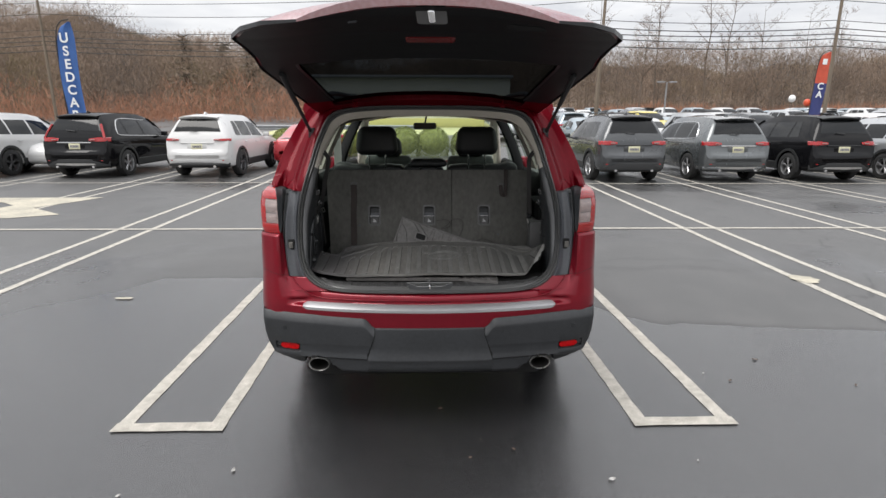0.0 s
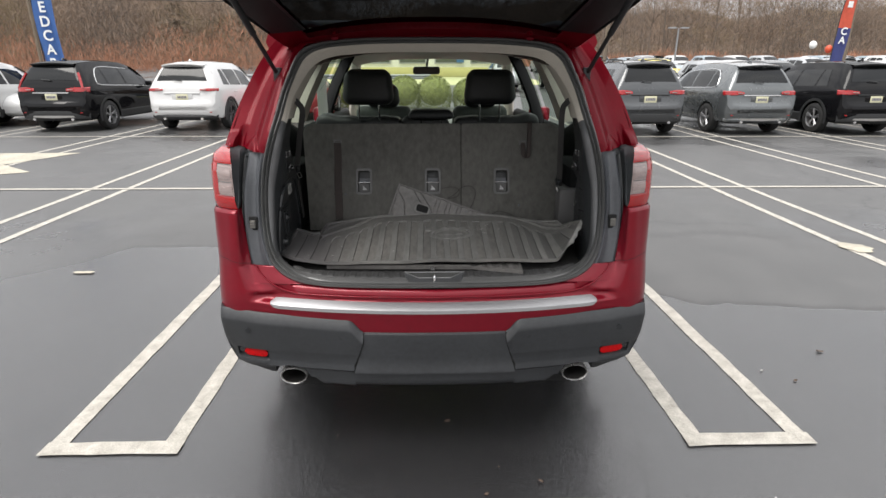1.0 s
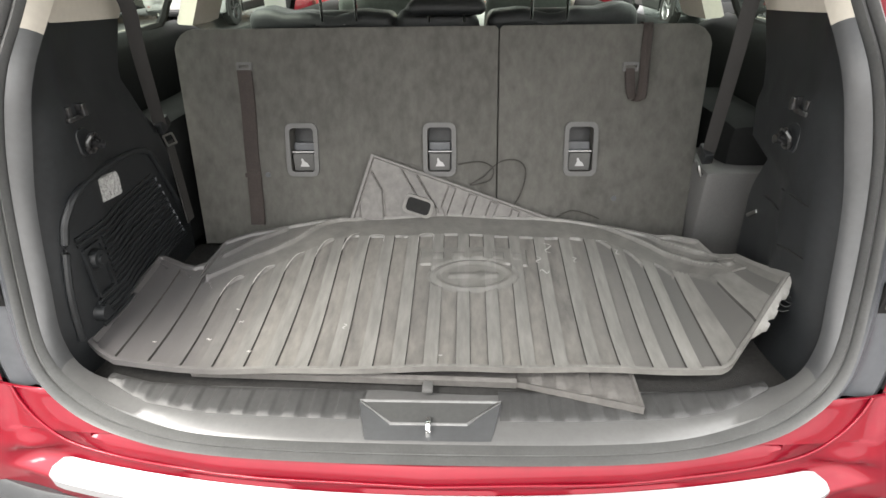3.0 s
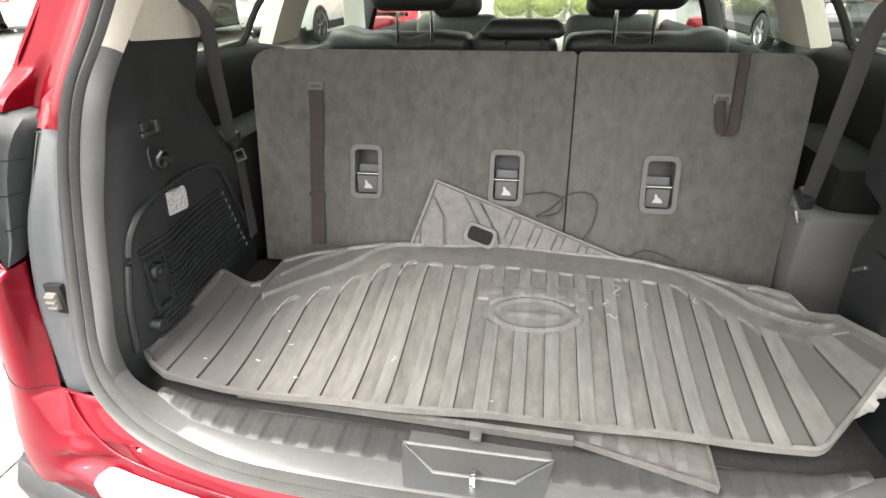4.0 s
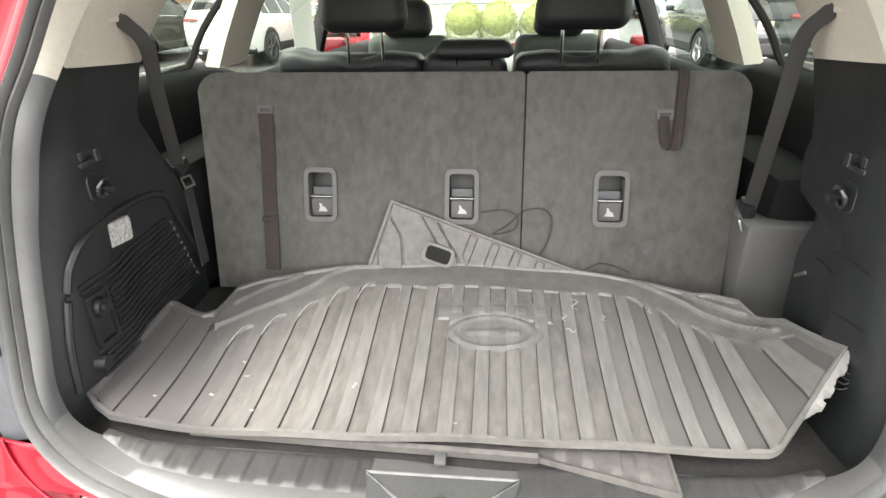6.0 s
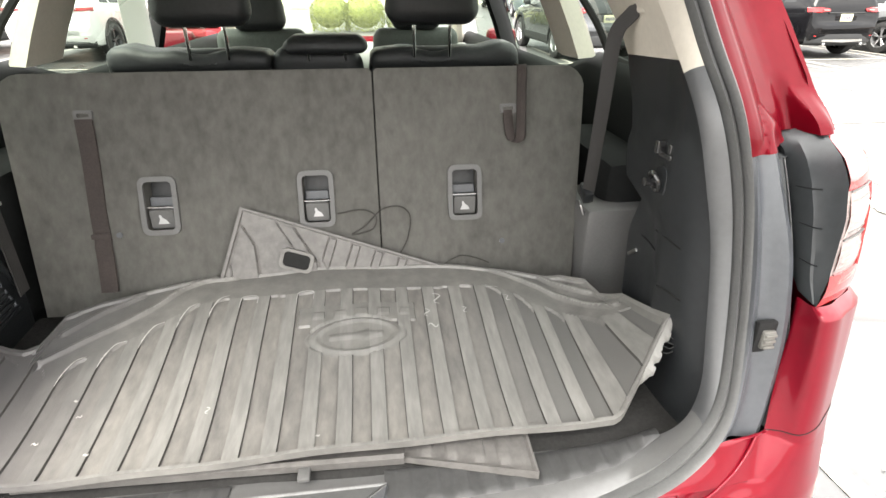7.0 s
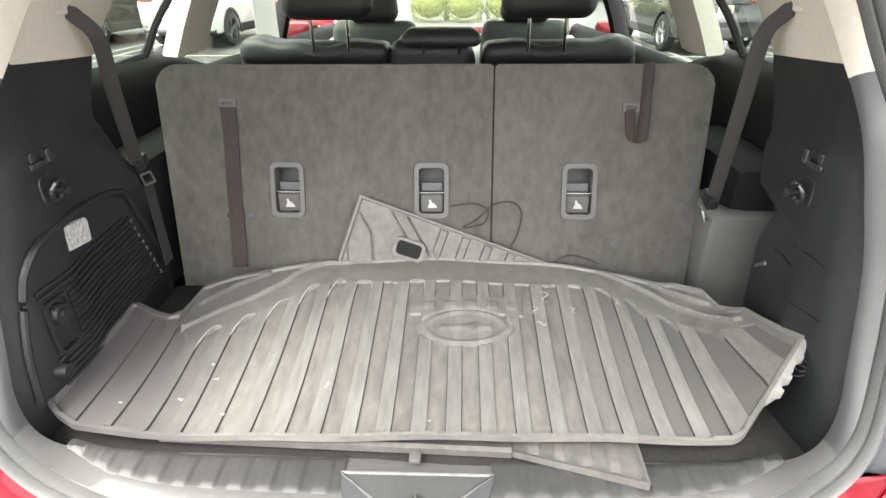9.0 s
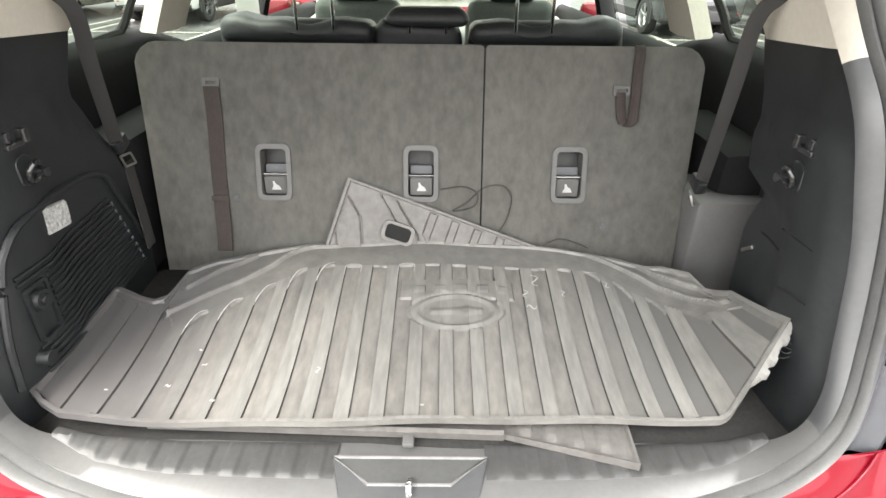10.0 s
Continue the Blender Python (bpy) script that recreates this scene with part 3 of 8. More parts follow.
def wheel_parts(parent, x, y, r, w, side, rim_mat, spokes=5):
    """A wheel with its tyre and spoked rim; side +1 faces +x."""
    bm = bmesh.new()
    prof = [(0.66, -0.5), (0.90, -0.5), (0.975, -0.42), (1.0, -0.28), (1.0, 0.28), (0.975, 0.42), (0.90, 0.5), (0.66, 0.5), (0.64, 0.3), (0.64, -0.3)]
    n = 28
    rows = []
    for a in range(n):
        q = 2 * math.pi * a / n
        rows.append([(x + side * w * pz, y + r * pr * math.cos(q), r + r * pr * math.sin(q)) for pr, pz in prof])
    rows.append(rows[0])
    grid(bm, rows, closed=True)
    bmesh.ops.remove_doubles(bm, verts=bm.verts[:], dist=1e-5)
    wheel = part("wheel", bm, TYRE, parent)
    bm = bmesh.new()
    rr = r * 0.66
    rows = []
    for a in range(n):
        q = 2 * math.pi * a / n
        rows.append([(x + side * w * pz, y + rr * pr * math.cos(q), r + rr * pr * math.sin(q)) for pr, pz in ((1.0, 0.44), (0.94, 0.46), (0.90, 0.30), (0.88, -0.3))])
    rows.append(rows[0])
    grid(bm, rows)
    cyl(bm, (x + side * w * 0.10, y, r), (x + side * w * 0.38, y, r), rr * 0.20, rr * 0.15, 12)
    for s in range(spokes):
        for off in (-0.13, 0.13):
            q = 2 * math.pi * s / spokes + 0.3
            c0, c1 = q + off * 0.6, q + off
            p0 = (x + side * w * 0.30, y + rr * 0.15 * math.cos(c0), r + rr * 0.15 * math.sin(c0))
            p1 = (x + side * w * 0.36, y + rr * 0.93 * math.cos(c1), r + rr * 0.93 * math.sin(c1))
            sweep(bm, [p0, p1], rr * 0.055, 6, flat=1.0, up=(1, 0, 0))
    part("rim", bm, rim_mat, wheel, "alloy rim")
    bm = bmesh.new()
    cyl(bm, (x - side * w * 0.1, y, r), (x - side * w * 0.06, y, r), rr * 0.9, n=24)
    part("brake_disc", bm, WELL, wheel)
    return wheel


def car_section(st, n_extra=False):
    """Half outline of a body section from its station values."""
    y, zb, w, zs, wb, zr, wr = st
    cab = zr - zs
    pts = [(0, zb), (w * 0.80, zb), (w * 0.94, zb + 0.05), (w * 0.985, zb + 0.16), (w, zb + (zs - zb) * 0.50), (w * 0.985, zs - (zs - zb) * 0.18),
           (wb, zs), (wb + (wr - wb) * 0.55, zs + cab * 0.52), (wr, zr - cab * 0.16), (wr * 0.90, zr - cab * 0.05), (wr * 0.55, zr - cab * 0.008), (0, zr)]
    return pts


def station_at(stations, y):
    for a, b in zip(stations, stations[1:]):
        if a[0] <= y <= b[0]:
            t = (y - a[0]) / (b[0] - a[0])
            return tuple(p + (q - p) * t for p, q in zip(a, b))
    return stations[-1] if y > stations[-1][0] else stations[0]


def side_point(stations, y, s, out=0.0):
    """A point on the side glass band: s from the belt (0) to the roof rail (1)."""
    _, zb, w, zs, wb, zr, wr = station_at(stations, y)
    cab = zr - zs
    knots = [(wb, zs), (wb + (wr - wb) * 0.55, zs + cab * 0.52), (wr, zr - cab * 0.16)]
    if s < 0.62:
        t = s / 0.62
        a, b = knots[0], knots[1]
    else:
        t = (s - 0.62) / 0.38
        a, b = knots[1], knots[2]
    return (a[0] + (b[0] - a[0]) * t + out, y, a[1] + (b[1] - a[1]) * t)


SUV = [  # y, bottom, half width, belt height, belt half width, top, top half width
    (0.00, 0.46, 0.62, 0.58, 0.66, 0.68, 0.58),
    (0.03, 0.40, 0.77, 0.62, 0.78, 0.72, 0.70),
    (0.075, 0.36, 0.835, 0.70, 0.83, 0.78, 0.77),
    (0.090, 0.34, 0.855, 0.84, 0.845, 0.98, 0.78),
    (0.115, 0.33, 0.868, 0.93, 0.855, 1.07, 0.77),
    (0.17, 0.30, 0.885, 1.02, 0.86, 1.19, 0.735),
    (0.25, 0.28, 0.905, 1.08, 0.86, 1.35, 0.675),
    (0.36, 0.27, 0.918, 1.09, 0.865, 1.53, 0.615),
    (0.46, 0.27, 0.922, 1.09, 0.868, 1.615, 0.590),
    (0.62, 0.27, 0.925, 1.08, 0.872, 1.650, 0.585),
    (1.00, 0.26, 0.925, 1.06, 0.878, 1.678, 0.59),
    (1.60, 0.25, 0.925, 1.04, 0.885, 1.68, 0.60),
    (2.20, 0.25, 0.925, 1.02, 0.888, 1.66, 0.60),
    (2.60, 0.25, 0.925, 1.00, 0.888, 1.58, 0.595),
    (3.00, 0.25, 0.925, 0.99, 0.88, 1.36, 0.64),
    (3.30, 0.25, 0.92, 0.98, 0.87, 1.12, 0.70),
    (3.60, 0.25, 0.92, 0.95, 0.86, 1.05, 0.68),
    (4.10, 0.26, 0.91, 0.90, 0.84, 1.00, 0.66),
    (4.40, 0.30, 0.87, 0.84, 0.80, 0.92, 0.62),
    (4.55, 0.36, 0.78, 0.72, 0.74, 0.78, 0.58),
    (4.60, 0.42, 0.66, 0.60, 0.62, 0.66, 0.50),
]


def scaled_stations(length, width, height, base=None):
    base = base or SUV
    ky, kx, kz = length / 4.6, width / 1.85, height / 1.68
    return [(y * ky, zb * kz, w * kx, zs * kz, wb * kx, zr * kz, wr * kx) for y, zb, w, zs, wb, zr, wr in base]


def rear_panel(bm, st, y0, y1, half0, half1, out, n=8):
    """A panel lying on the sloped rear, between two stations."""
    rows = []
    for k in range(5):
        y = y0 + (y1 - y0) * k / 4
        _, zb, w, zs, wb, zr, wr = station_at(st, y)
        h = half0 + (half1 - half0) * k / 4
        row = []
        for i in range(n + 1):
            x = -h + 2 * h * i / n
            drop = (zr - zs) * 0.05 * (abs(x) / (wr * 0.9)) ** 3
            row.append((x, y - out, zr - drop + out * 0.6))
        rows.append(row)
    grid(bm, rows)


def parked_car(name, x, y, rz, length, width, height, paint, label, category="car", rim=None, lamp="wide", cladding=True, glass=None,
               chrome_line=False, silver_skid=False, group="parked cars", spokes=5, plate=True, detail=True, rails=False, shape=None):
    """A parked car: its rear end is at the origin, its nose along +y."""
    glass = glass or GLASS_DARK
    st = scaled_stations(length, width, height, shape)
    car = thing(name, x, y, 0, label, category, group, rz)
    ky, kz, kx = length / 4.6, height / 1.68, width / 1.85
    bm = bmesh.new()
    rows = []
    for s in st:
        half = car_section(s)
        rows.append([(px, s[0], pz) for px, pz in half] + [(-px, s[0], pz) for px, pz in half[-2:0:-1]])
    grid(bm, rows, closed=True, caps=True)
    body = part("body", bm, paint, car, smooth=40)
    r = 0.355 * kz
    axles = (0.90 * ky, 3.62 * ky)
    cutters = []
    for ay in axles:
        for sx in (1, -1):
            b = bmesh.new()
            cyl(b, (sx * (width / 2 + 0.2), ay, r), (sx * (width / 2 - 0.30), ay, r), r + 0.055, n=32)
            c = finish("cutter", b, WELL)
            c.parent = car
            cutters.append(c)
    bpy.context.view_layer.update()
    cut(body, cutters)
    body.data.materials.clear()
    body.data.materials.append(paint)
    body.data.materials.append(WELL)
    for p in body.data.polygons:
        p.material_index = 0
    for ay in axles:
        for sx in (1, -1):
            wheel_parts(car, sx * (width / 2 - 0.115), ay, r, 0.225, sx, rim or RIM, spokes)
            if cladding:
                b = bmesh.new()
                ring = []
                for i in range(25):
                    q = math.pi * (-0.08 + 1.16 * i / 24)
                    ring.append((q, r + 0.052, r + 0.115))
                rws = []
                for q, ra, rb in ring:
                    rws.append([(sx * (width / 2 - 0.02), ay + ra * math.cos(q), r + ra * math.sin(q)),
                                (sx * (width / 2 + 0.006), ay + ra * math.cos(q), r + ra * math.sin(q)),
                                (sx * (width / 2 + 0.004), ay + rb * math.cos(q), r + rb * math.sin(q)),
                                (sx * (width / 2 - 0.02), ay + rb * math.cos(q), r + rb * math.sin(q))])
                grid(b, rws)
                part("wheel_arch", b, CLADDING, car)
    if cladding:
        for sx in (1, -1):
            b = bmesh.new()
            y0, y1 = axles[0] + r + 0.08, axles[1] - r - 0.08
            grid(b, [[(sx * (width / 2 - 0.06), y0 + (y1 - y0) * t, 0.25 * kz), (sx * (width / 2 - 0.008), y0 + (y1 - y0) * t, 0.30 * kz),
                      (sx * (width / 2 + 0.004), y0 + (y1 - y0) * t, 0.44 * kz), (sx * (width / 2 - 0.02), y0 + (y1 - y0) * t, 0.46 * kz)] for t in (0, 0.25, 0.5, 0.75, 1)])
            part("side_sill", b, CLADDING, car)
    # rear bumper lower
    b = bmesh.new()
    rows = []
    for i in range(17):
        t = -1 + 2 * i / 16
        px = 0.90 * width / 2 * t * (1.0 if abs(t) < 0.9 else 1.02)
        py = -0.015 + 0.16 * abs(t) ** 4
        rows.append([(px * 0.96, py + 0.10, 0.27 * kz), (px, py + 0.0, 0.33 * kz), (px * 1.01, py - 0.012, (0.37 if paint in (WHITE_PAINT, SLATE_PAINT) else 0.42) * kz), (px * 1.01, py, (0.40 if paint in (WHITE_PAINT, SLATE_PAINT) else 0.50) * kz), (px, py + 0.05, (0.41 if paint in (WHITE_PAINT, SLATE_PAINT) else 0.52) * kz)])
    grid(b, rows)
    bumper = part("bumper", b, CLADDING if cladding else paint, car)
    if silver_skid:
        b = bmesh.new()
        rows = []
        for i in range(13):
            t = -1 + 2 * i / 12
            px, py = 0.66 * width / 2 * t, -0.035 + 0.07 * abs(t) ** 4
            rows.append([(px, py + 0.03, (0.335 + 0.02 * abs(t)) * kz), (px, py, (0.345 + 0.02 * abs(t)) * kz), (px, py, 0.40 * kz), (px, py + 0.03, 0.41 * kz)])
        grid(b, rows)
        part("skid_plate", b, STEEL, car, "silver bumper skid plate")
    for sx in (1, -1):
        b = bmesh.new()
        sweep(b, [(sx * 0.52 * width / 2, 0.10, 0.315 * kz), (sx * 0.52 * width / 2, -0.03, 0.315 * kz)], 0.04, 12, flat=0.75)
        part("exhaust_tip", b, CHROME, car)
        b = bmesh.new()
        box(b, sx * 0.74 * width / 2, 0.03, 0.47 * kz, 0.11, 0.02, 0.022, 0.006)
        part("reflector", b, LENS_RED, car)
    # glass
    b = bmesh.new()
    rear_panel(b, st, 0.185 * ky, 0.375 * ky, 0.645 * kx, 0.50 * kx, 0.006)
    part("rear_window", b, glass, car, smooth=60)
    b = bmesh.new()
    sp0, sp1 = station_at(st, 0.40 * ky), station_at(st, 0.62 * ky)
    rows = []
    for i in range(9):
        t = -1 + 2 * i / 8
        px = t * 0.54 * kx
        zz = sp1[5] - 0.035 * t * t
        rows.append([(px, 0.60 * ky, zz + 0.004), (px, 0.27 * ky + 0.06 * t * t, zz - 0.035), (px, 0.275 * ky + 0.06 * t * t, zz - 0.060), (px, 0.42 * ky, zz - 0.10)])
    grid(b, rows)
    part("spoiler", b, CLADDING if detail and paint in (BLACK_PAINT, GREY_PAINT) else paint, car)
    b = bmesh.new()
    rear_panel(b, st, 2.66 * ky, 3.24 * ky, 0.60 * kx, 0.66 * kx, -0.006)
    for v in b.verts:
        v.co.z += 0.012
    part("windscreen", b, glass, car, smooth=60)
    for sx in (1, -1):
        for y0, y1, lean in ((0.66, 1.06, 0.26), (1.12, 1.86, 0.0), (1.93, 2.82, -0.30)):
            b = bmesh.new()
            rows = []
            for i in range(7):
                s = 0.08 + 0.74 * i / 6
                a0 = y0 + (lean * s if lean > 0 else 0)
                a1 = y1 + (lean * s if lean < 0 else 0)
                row = []
                for j in range(7):
                    yy = (a0 + (a1 - a0) * j / 6) * ky
                    px, py, pz = side_point(st, yy, s, 0.005)
                    row.append((sx * px, py, pz))
                rows.append(row)
            grid(b, rows)
            part("side_window", b, glass, car, smooth=60)
        if chrome_line:
            pts = [side_point(st, yy * ky, s, 0.008) for yy, s in ((2.95, 0.03), (1.9, 0.03), (0.95, 0.04), (0.68, 0.08), (0.66, 0.22), (0.82, 0.66), (1.05, 0.86), (1.5, 0.88), (2.3, 0.86))]
            b = bmesh.new()
            sweep(b, [(sx * px, py, pz) for px, py, pz in spline(pts, 5)], 0.011, 6)
            part("window_trim", b, CHROME, car, "chrome window surround")
        # door handles, mirror
        for hy in (1.30, 2.15):
            b = bmesh.new()
            q = station_at(st, hy * ky)
            sweep(b, [(sx * (q[2] - 0.012), hy * ky - 0.09, q[3] - 0.13), (sx * (q[2] + 0.018), hy * ky - 0.05, q[3] - 0.13), (sx * (q[2] + 0.018), hy * ky + 0.05, q[3] - 0.13),
                      (sx * (q[2] - 0.012), hy * ky + 0.09, q[3] - 0.13)], 0.014, 6)
            part("door_handle", b, paint, car)
        b = bmesh.new()
        q = station_at(st, 2.75 * ky)
        box(b, sx * (q[2] + 0.09), 2.78 * ky, q[3] + 0.09, 0.19, 0.10, 0.13, 0.035)
        box(b, sx * (q[2] - 0.01), 2.80 * ky, q[3] + 0.03, 0.10, 0.05, 0.03, 0.008)
        part("wing_mirror", b, paint, car)
        if rails:
            b = bmesh.new()
            sweep(b, [(sx * 0.56 * kx, yy * ky, station_at(st, yy * ky)[5] + dz) for yy, dz in ((0.62, -0.02), (0.72, 0.03), (1.4, 0.035), (2.1, 0.03), (2.3, -0.03))], 0.016, 6)
            part("roof_rail", b, CLADDING, car)
        # tail lamp
        b = bmesh.new()
        zl = 1.0 * kz
        if lamp == "wide":
            za, zc, xin = 0.93 * kz, 1.035 * kz, 0.50
        elif lamp == "tall":
            za, zc, xin = 0.945 * kz, 1.055 * kz, 0.44
        else:
            za, zc, xin = 0.97 * kz, 1.045 * kz, 0.52
        rows = []
        for i in range(9):
            t = i / 8
            ang = t * 1.25
            px = (xin + (1.0 - xin) * math.sin(min(ang, math.pi / 2)) ** 0.8) * width / 2 * 0.985
            rw = []
            for zz, o in ((za, 0.02), (za + 0.015, -0.012), (zc - 0.015, -0.012), (zc, 0.02)):
                ybase = 0.058 + (zz / kz - 0.90) * 0.25
                taper = (0.5 - 0.5 * math.cos(math.pi * min(1, t * 3 + 0.25)))
                zm = (za + zc) / 2
                py = ybase * ky + 0.42 * ky * max(0, t - 0.45) ** 1.6 + o * 0.8
                rw.append((sx * (px + (0.012 if t > 0.6 and o < 0 else 0)), py, zm + (zz - zm) * (0.45 + 0.55 * taper)))
            rows.append(rw)
        grid(b, rows)
        tl = part("tail_lamp", b, LENS_RED, car, "red tail lamp lens")
        if lamp == "tall":
            b = bmesh.new()
            sweep(b, [(sx * 0.80 * kx, 0.125 * ky, 1.03 * kz), (sx * 0.735 * kx, 0.195 * ky, 1.20 * kz), (sx * 0.655 * kx, 0.285 * ky, 1.38 * kz)], 0.034, 6)
            part("upper_lens", b, LENS_RED, tl)
        b = bmesh.new()
        box(b, sx * (xin + 0.12) * width / 2, 0.045 * ky, (za + zc) / 2 + 0.0, 0.13, 0.02, 0.022, 0.005)
        part("reversing_lens", b, LENS_WHITE, tl)
    if plate:
        b = bmesh.new()
        box(b, 0, 0.085 * ky, 0.83 * kz, 0.56, 0.03, 0.20, 0.02)
        part("plate_recess", b, paint, car)
        b = bmesh.new()
        box(b, 0, 0.062 * ky, 0.83 * kz, 0.31, 0.01, 0.155, 0.004)
        pl = part("number_plate", b, PLATE, car, "pale number plate")
        b = bmesh.new()
        for i in range(6):
            box(b, -0.10 + 0.04 * i, 0.062 * ky - 0.006, 0.83 * kz, 0.026, 0.003, 0.06)
        part("plate_bars", b, PLATE_INK, pl)
        b = bmesh.new()
        box(b, 0, 0.075 * ky, 0.925 * kz, 0.95, 0.03, 0.03, 0.01)
        part("tailgate_trim", b, CHROME if chrome_line else paint if paint is WHITE_PAINT else CLADDING, car)
        b = bmesh.new()
        sweep(b, [(0.02, 0.155 * ky - 0.012, 1.21 * kz), (-0.22, 0.16 * ky - 0.012, 1.235 * kz)], 0.012, 6)
        part("rear_wiper", b, CLADDING, car)
        b = bmesh.new()
        zr = station_at(st, 0.75 * ky)[5]
        sweep(b, [(0, 0.95 * ky, zr - 0.01), (0, 0.88 * ky, zr + 0.03), (0, 0.78 * ky, zr + 0.055), (0, 0.76 * ky, zr + 0.01)], 0.022, 6)
        part("roof_antenna", b, paint, car)
    return car


BLACK_PAINT = mat("black_car_paint", (0.006, 0.006, 0.007), 0.12, 0.0, 0.1, 3, coat=0.55, spec=0.0)
WHITE_PAINT = mat("white_car_paint", (0.60, 0.60, 0.595), 0.3, 0, 0.03, 3, coat=0.8)
GREY_PAINT = mat("dark_grey_car_paint", (0.062, 0.066, 0.070), 0.26, 0.4, 0.06, 3, coat=0.9, spec=0.3)
SLATE_PAINT = mat("slate_grey_car_paint", (0.115, 0.124, 0.128), 0.26, 0.5, 0.06, 3, coat=1.0, spec=0.3)
SILVER_PAINT = mat("silver_car_paint", (0.48, 0.49, 0.50), 0.3, 0.7, 0.05, 3, coat=1.0)
RED_PAINT = mat("bright_red_car_paint", (0.42, 0.03, 0.04), 0.3, 0.2, 0.05, 3, coat=1.0)
BLUE_PAINT = mat("navy_car_paint", (0.03, 0.05, 0.11), 0.28, 0.4, 0.06, 3, coat=1.0)
YELLOW_PAINT = mat("yellow_car_paint", (0.62, 0.50, 0.05), 0.35, 0, 0.05, 3, coat=1.0)
LIGHT_BLUE_PAINT = mat("pale_blue_car_paint", (0.30, 0.36, 0.40), 0.3, 0.5, 0.05, 3, coat=1.0)

SEDAN = [
    (0.00, 0.48, 0.66, 0.62, 0.70, 0.80, 0.62), (0.03, 0.42, 0.80, 0.72, 0.80, 0.98, 0.70), (0.10, 0.34, 0.87, 0.88, 0.85, 1.10, 0.74),
    (0.45, 0.28, 0.915, 1.02, 0.88, 1.17, 0.76), (0.75, 0.27, 0.92, 1.06, 0.88, 1.24, 0.74), (1.10, 0.27, 0.925, 1.06, 0.88, 1.45, 0.67),
    (1.50, 0.26, 0.925, 1.05, 0.885, 1.62, 0.64), (2.00, 0.25, 0.925, 1.03, 0.89, 1.68, 0.64), (2.40, 0.25, 0.925, 1.01, 0.89, 1.62, 0.63),
    (2.80, 0.25, 0.925, 1.00, 0.88, 1.40, 0.64), (3.20, 0.25, 0.92, 0.99, 0.87, 1.14, 0.70), (3.60, 0.25, 0.92, 0.96, 0.86, 1.07, 0.68),
    (4.10, 0.26, 0.91, 0.90, 0.84, 1.00, 0.66), (4.40, 0.30, 0.87, 0.84, 0.80, 0.92, 0.62), (4.55, 0.36, 0.78, 0.72, 0.74, 0.78, 0.58), (4.60, 0.42, 0.66, 0.60, 0.62, 0.66, 0.50)]

parked_car("parked_suv", -9.78, 12.45, -2.5, 4.75, 1.93, 1.80, BLACK_PAINT, "black compact SUV with tall red tail lamps, parked", "SUV", rim=RIM, silver_skid=True, lamp="tall", chrome_line=True)
parked_car("parked_suv", -6.52, 12.62, -2.5, 4.65, 1.90, 1.77, WHITE_PAINT, "white compact SUV with black wheel arches, parked", "SUV", rim=RIM_DARK, lamp="narrow")
parked_car("parked_suv", -13.1, 12.45, -2.5, 4.7, 1.90, 1.80, WHITE_PAINT, "white crossover with black cladding, parked beside a black one", "SUV", rim=RIM_DARK)
parked_car("parked_sedan", -4.35, 15.4, 0, 4.6, 1.80, 1.45, RED_PAINT, "bright red sedan parked in the far row", "sedan", cladding=False, shape=SEDAN)
parked_car("parked_suv", 5.36, 11.35, 2, 4.6, 1.87, 1.78, GREY_PAINT, "dark grey SUV with roof rails, parked", "SUV", rim=RIM, rails=True)
parked_car("parked_suv", 8.18, 11.45, 2, 4.66, 1.90, 1.74, SLATE_PAINT, "slate grey SUV with chrome window trim and silver bumper strip", "SUV", chrome_line=True, silver_skid=True, cladding=False)
parked_car("parked_suv", 10.93, 11.30, 2, 4.6, 1.87, 1.77, BLACK_PAINT, "black SUV with silver lower bumper trim, parked", "SUV", rim=RIM, silver_skid=True)
parked_car("parked_suv", 13.72, 11.35, 2, 4.65, 1.86, 1.72, SILVER_PAINT, "pale silver SUV with red tail lamps, parked", "SUV", lamp="narrow")


# The red SUV with its open tailgate

SUV_LABEL = "dark red three-row SUV parked with its tailgate raised"
hero = thing("suv", 0, 0, 0, SUV_LABEL, "SUV")

# loops round the load opening, right half from the bottom centre to the top centre
SEAL_OUT = [(0, -0.062, 0.828), (0.36, -0.052, 0.830), (0.550, -0.018, 0.838), (0.650, 0.008, 0.880), (0.694, 0.030, 0.955), (0.718, 0.078, 1.07), (0.721, 0.117, 1.20),
            (0.708, 0.139, 1.31), (0.681, 0.161, 1.415), (0.658, 0.215, 1.505), (0.622, 0.300, 1.64), (0.558, 0.395, 1.765), (0.36, 0.430, 1.805), (0, 0.435, 1.812)]
SEAL_IN = [(0, -0.036, 0.838), (0.36, -0.028, 0.840), (0.530, 0.004, 0.850), (0.625, 0.028, 0.895), (0.671, 0.046, 0.963), (0.694, 0.090, 1.07), (0.696, 0.127, 1.20),
           (0.682, 0.147, 1.305), (0.655, 0.169, 1.405), (0.632, 0.222, 1.49), (0.598, 0.304, 1.62), (0.532, 0.402, 1.742), (0.34, 0.435, 1.778), (0, 0.440, 1.785)]
TRIM_IN = [(0, 0.085, 0.842), (0.36, 0.088, 0.844), (0.560, 0.078, 0.858), (0.634, 0.064, 0.900), (0.664, 0.072, 0.970), (0.672, 0.104, 1.07), (0.670, 0.138, 1.20),
           (0.652, 0.156, 1.295), (0.630, 0.180, 1.395), (0.616, 0.242, 1.48), (0.588, 0.345, 1.60), (0.505, 0.455, 1.712), (0.33, 0.490, 1.745), (0, 0.495, 1.752)]
PER = 6


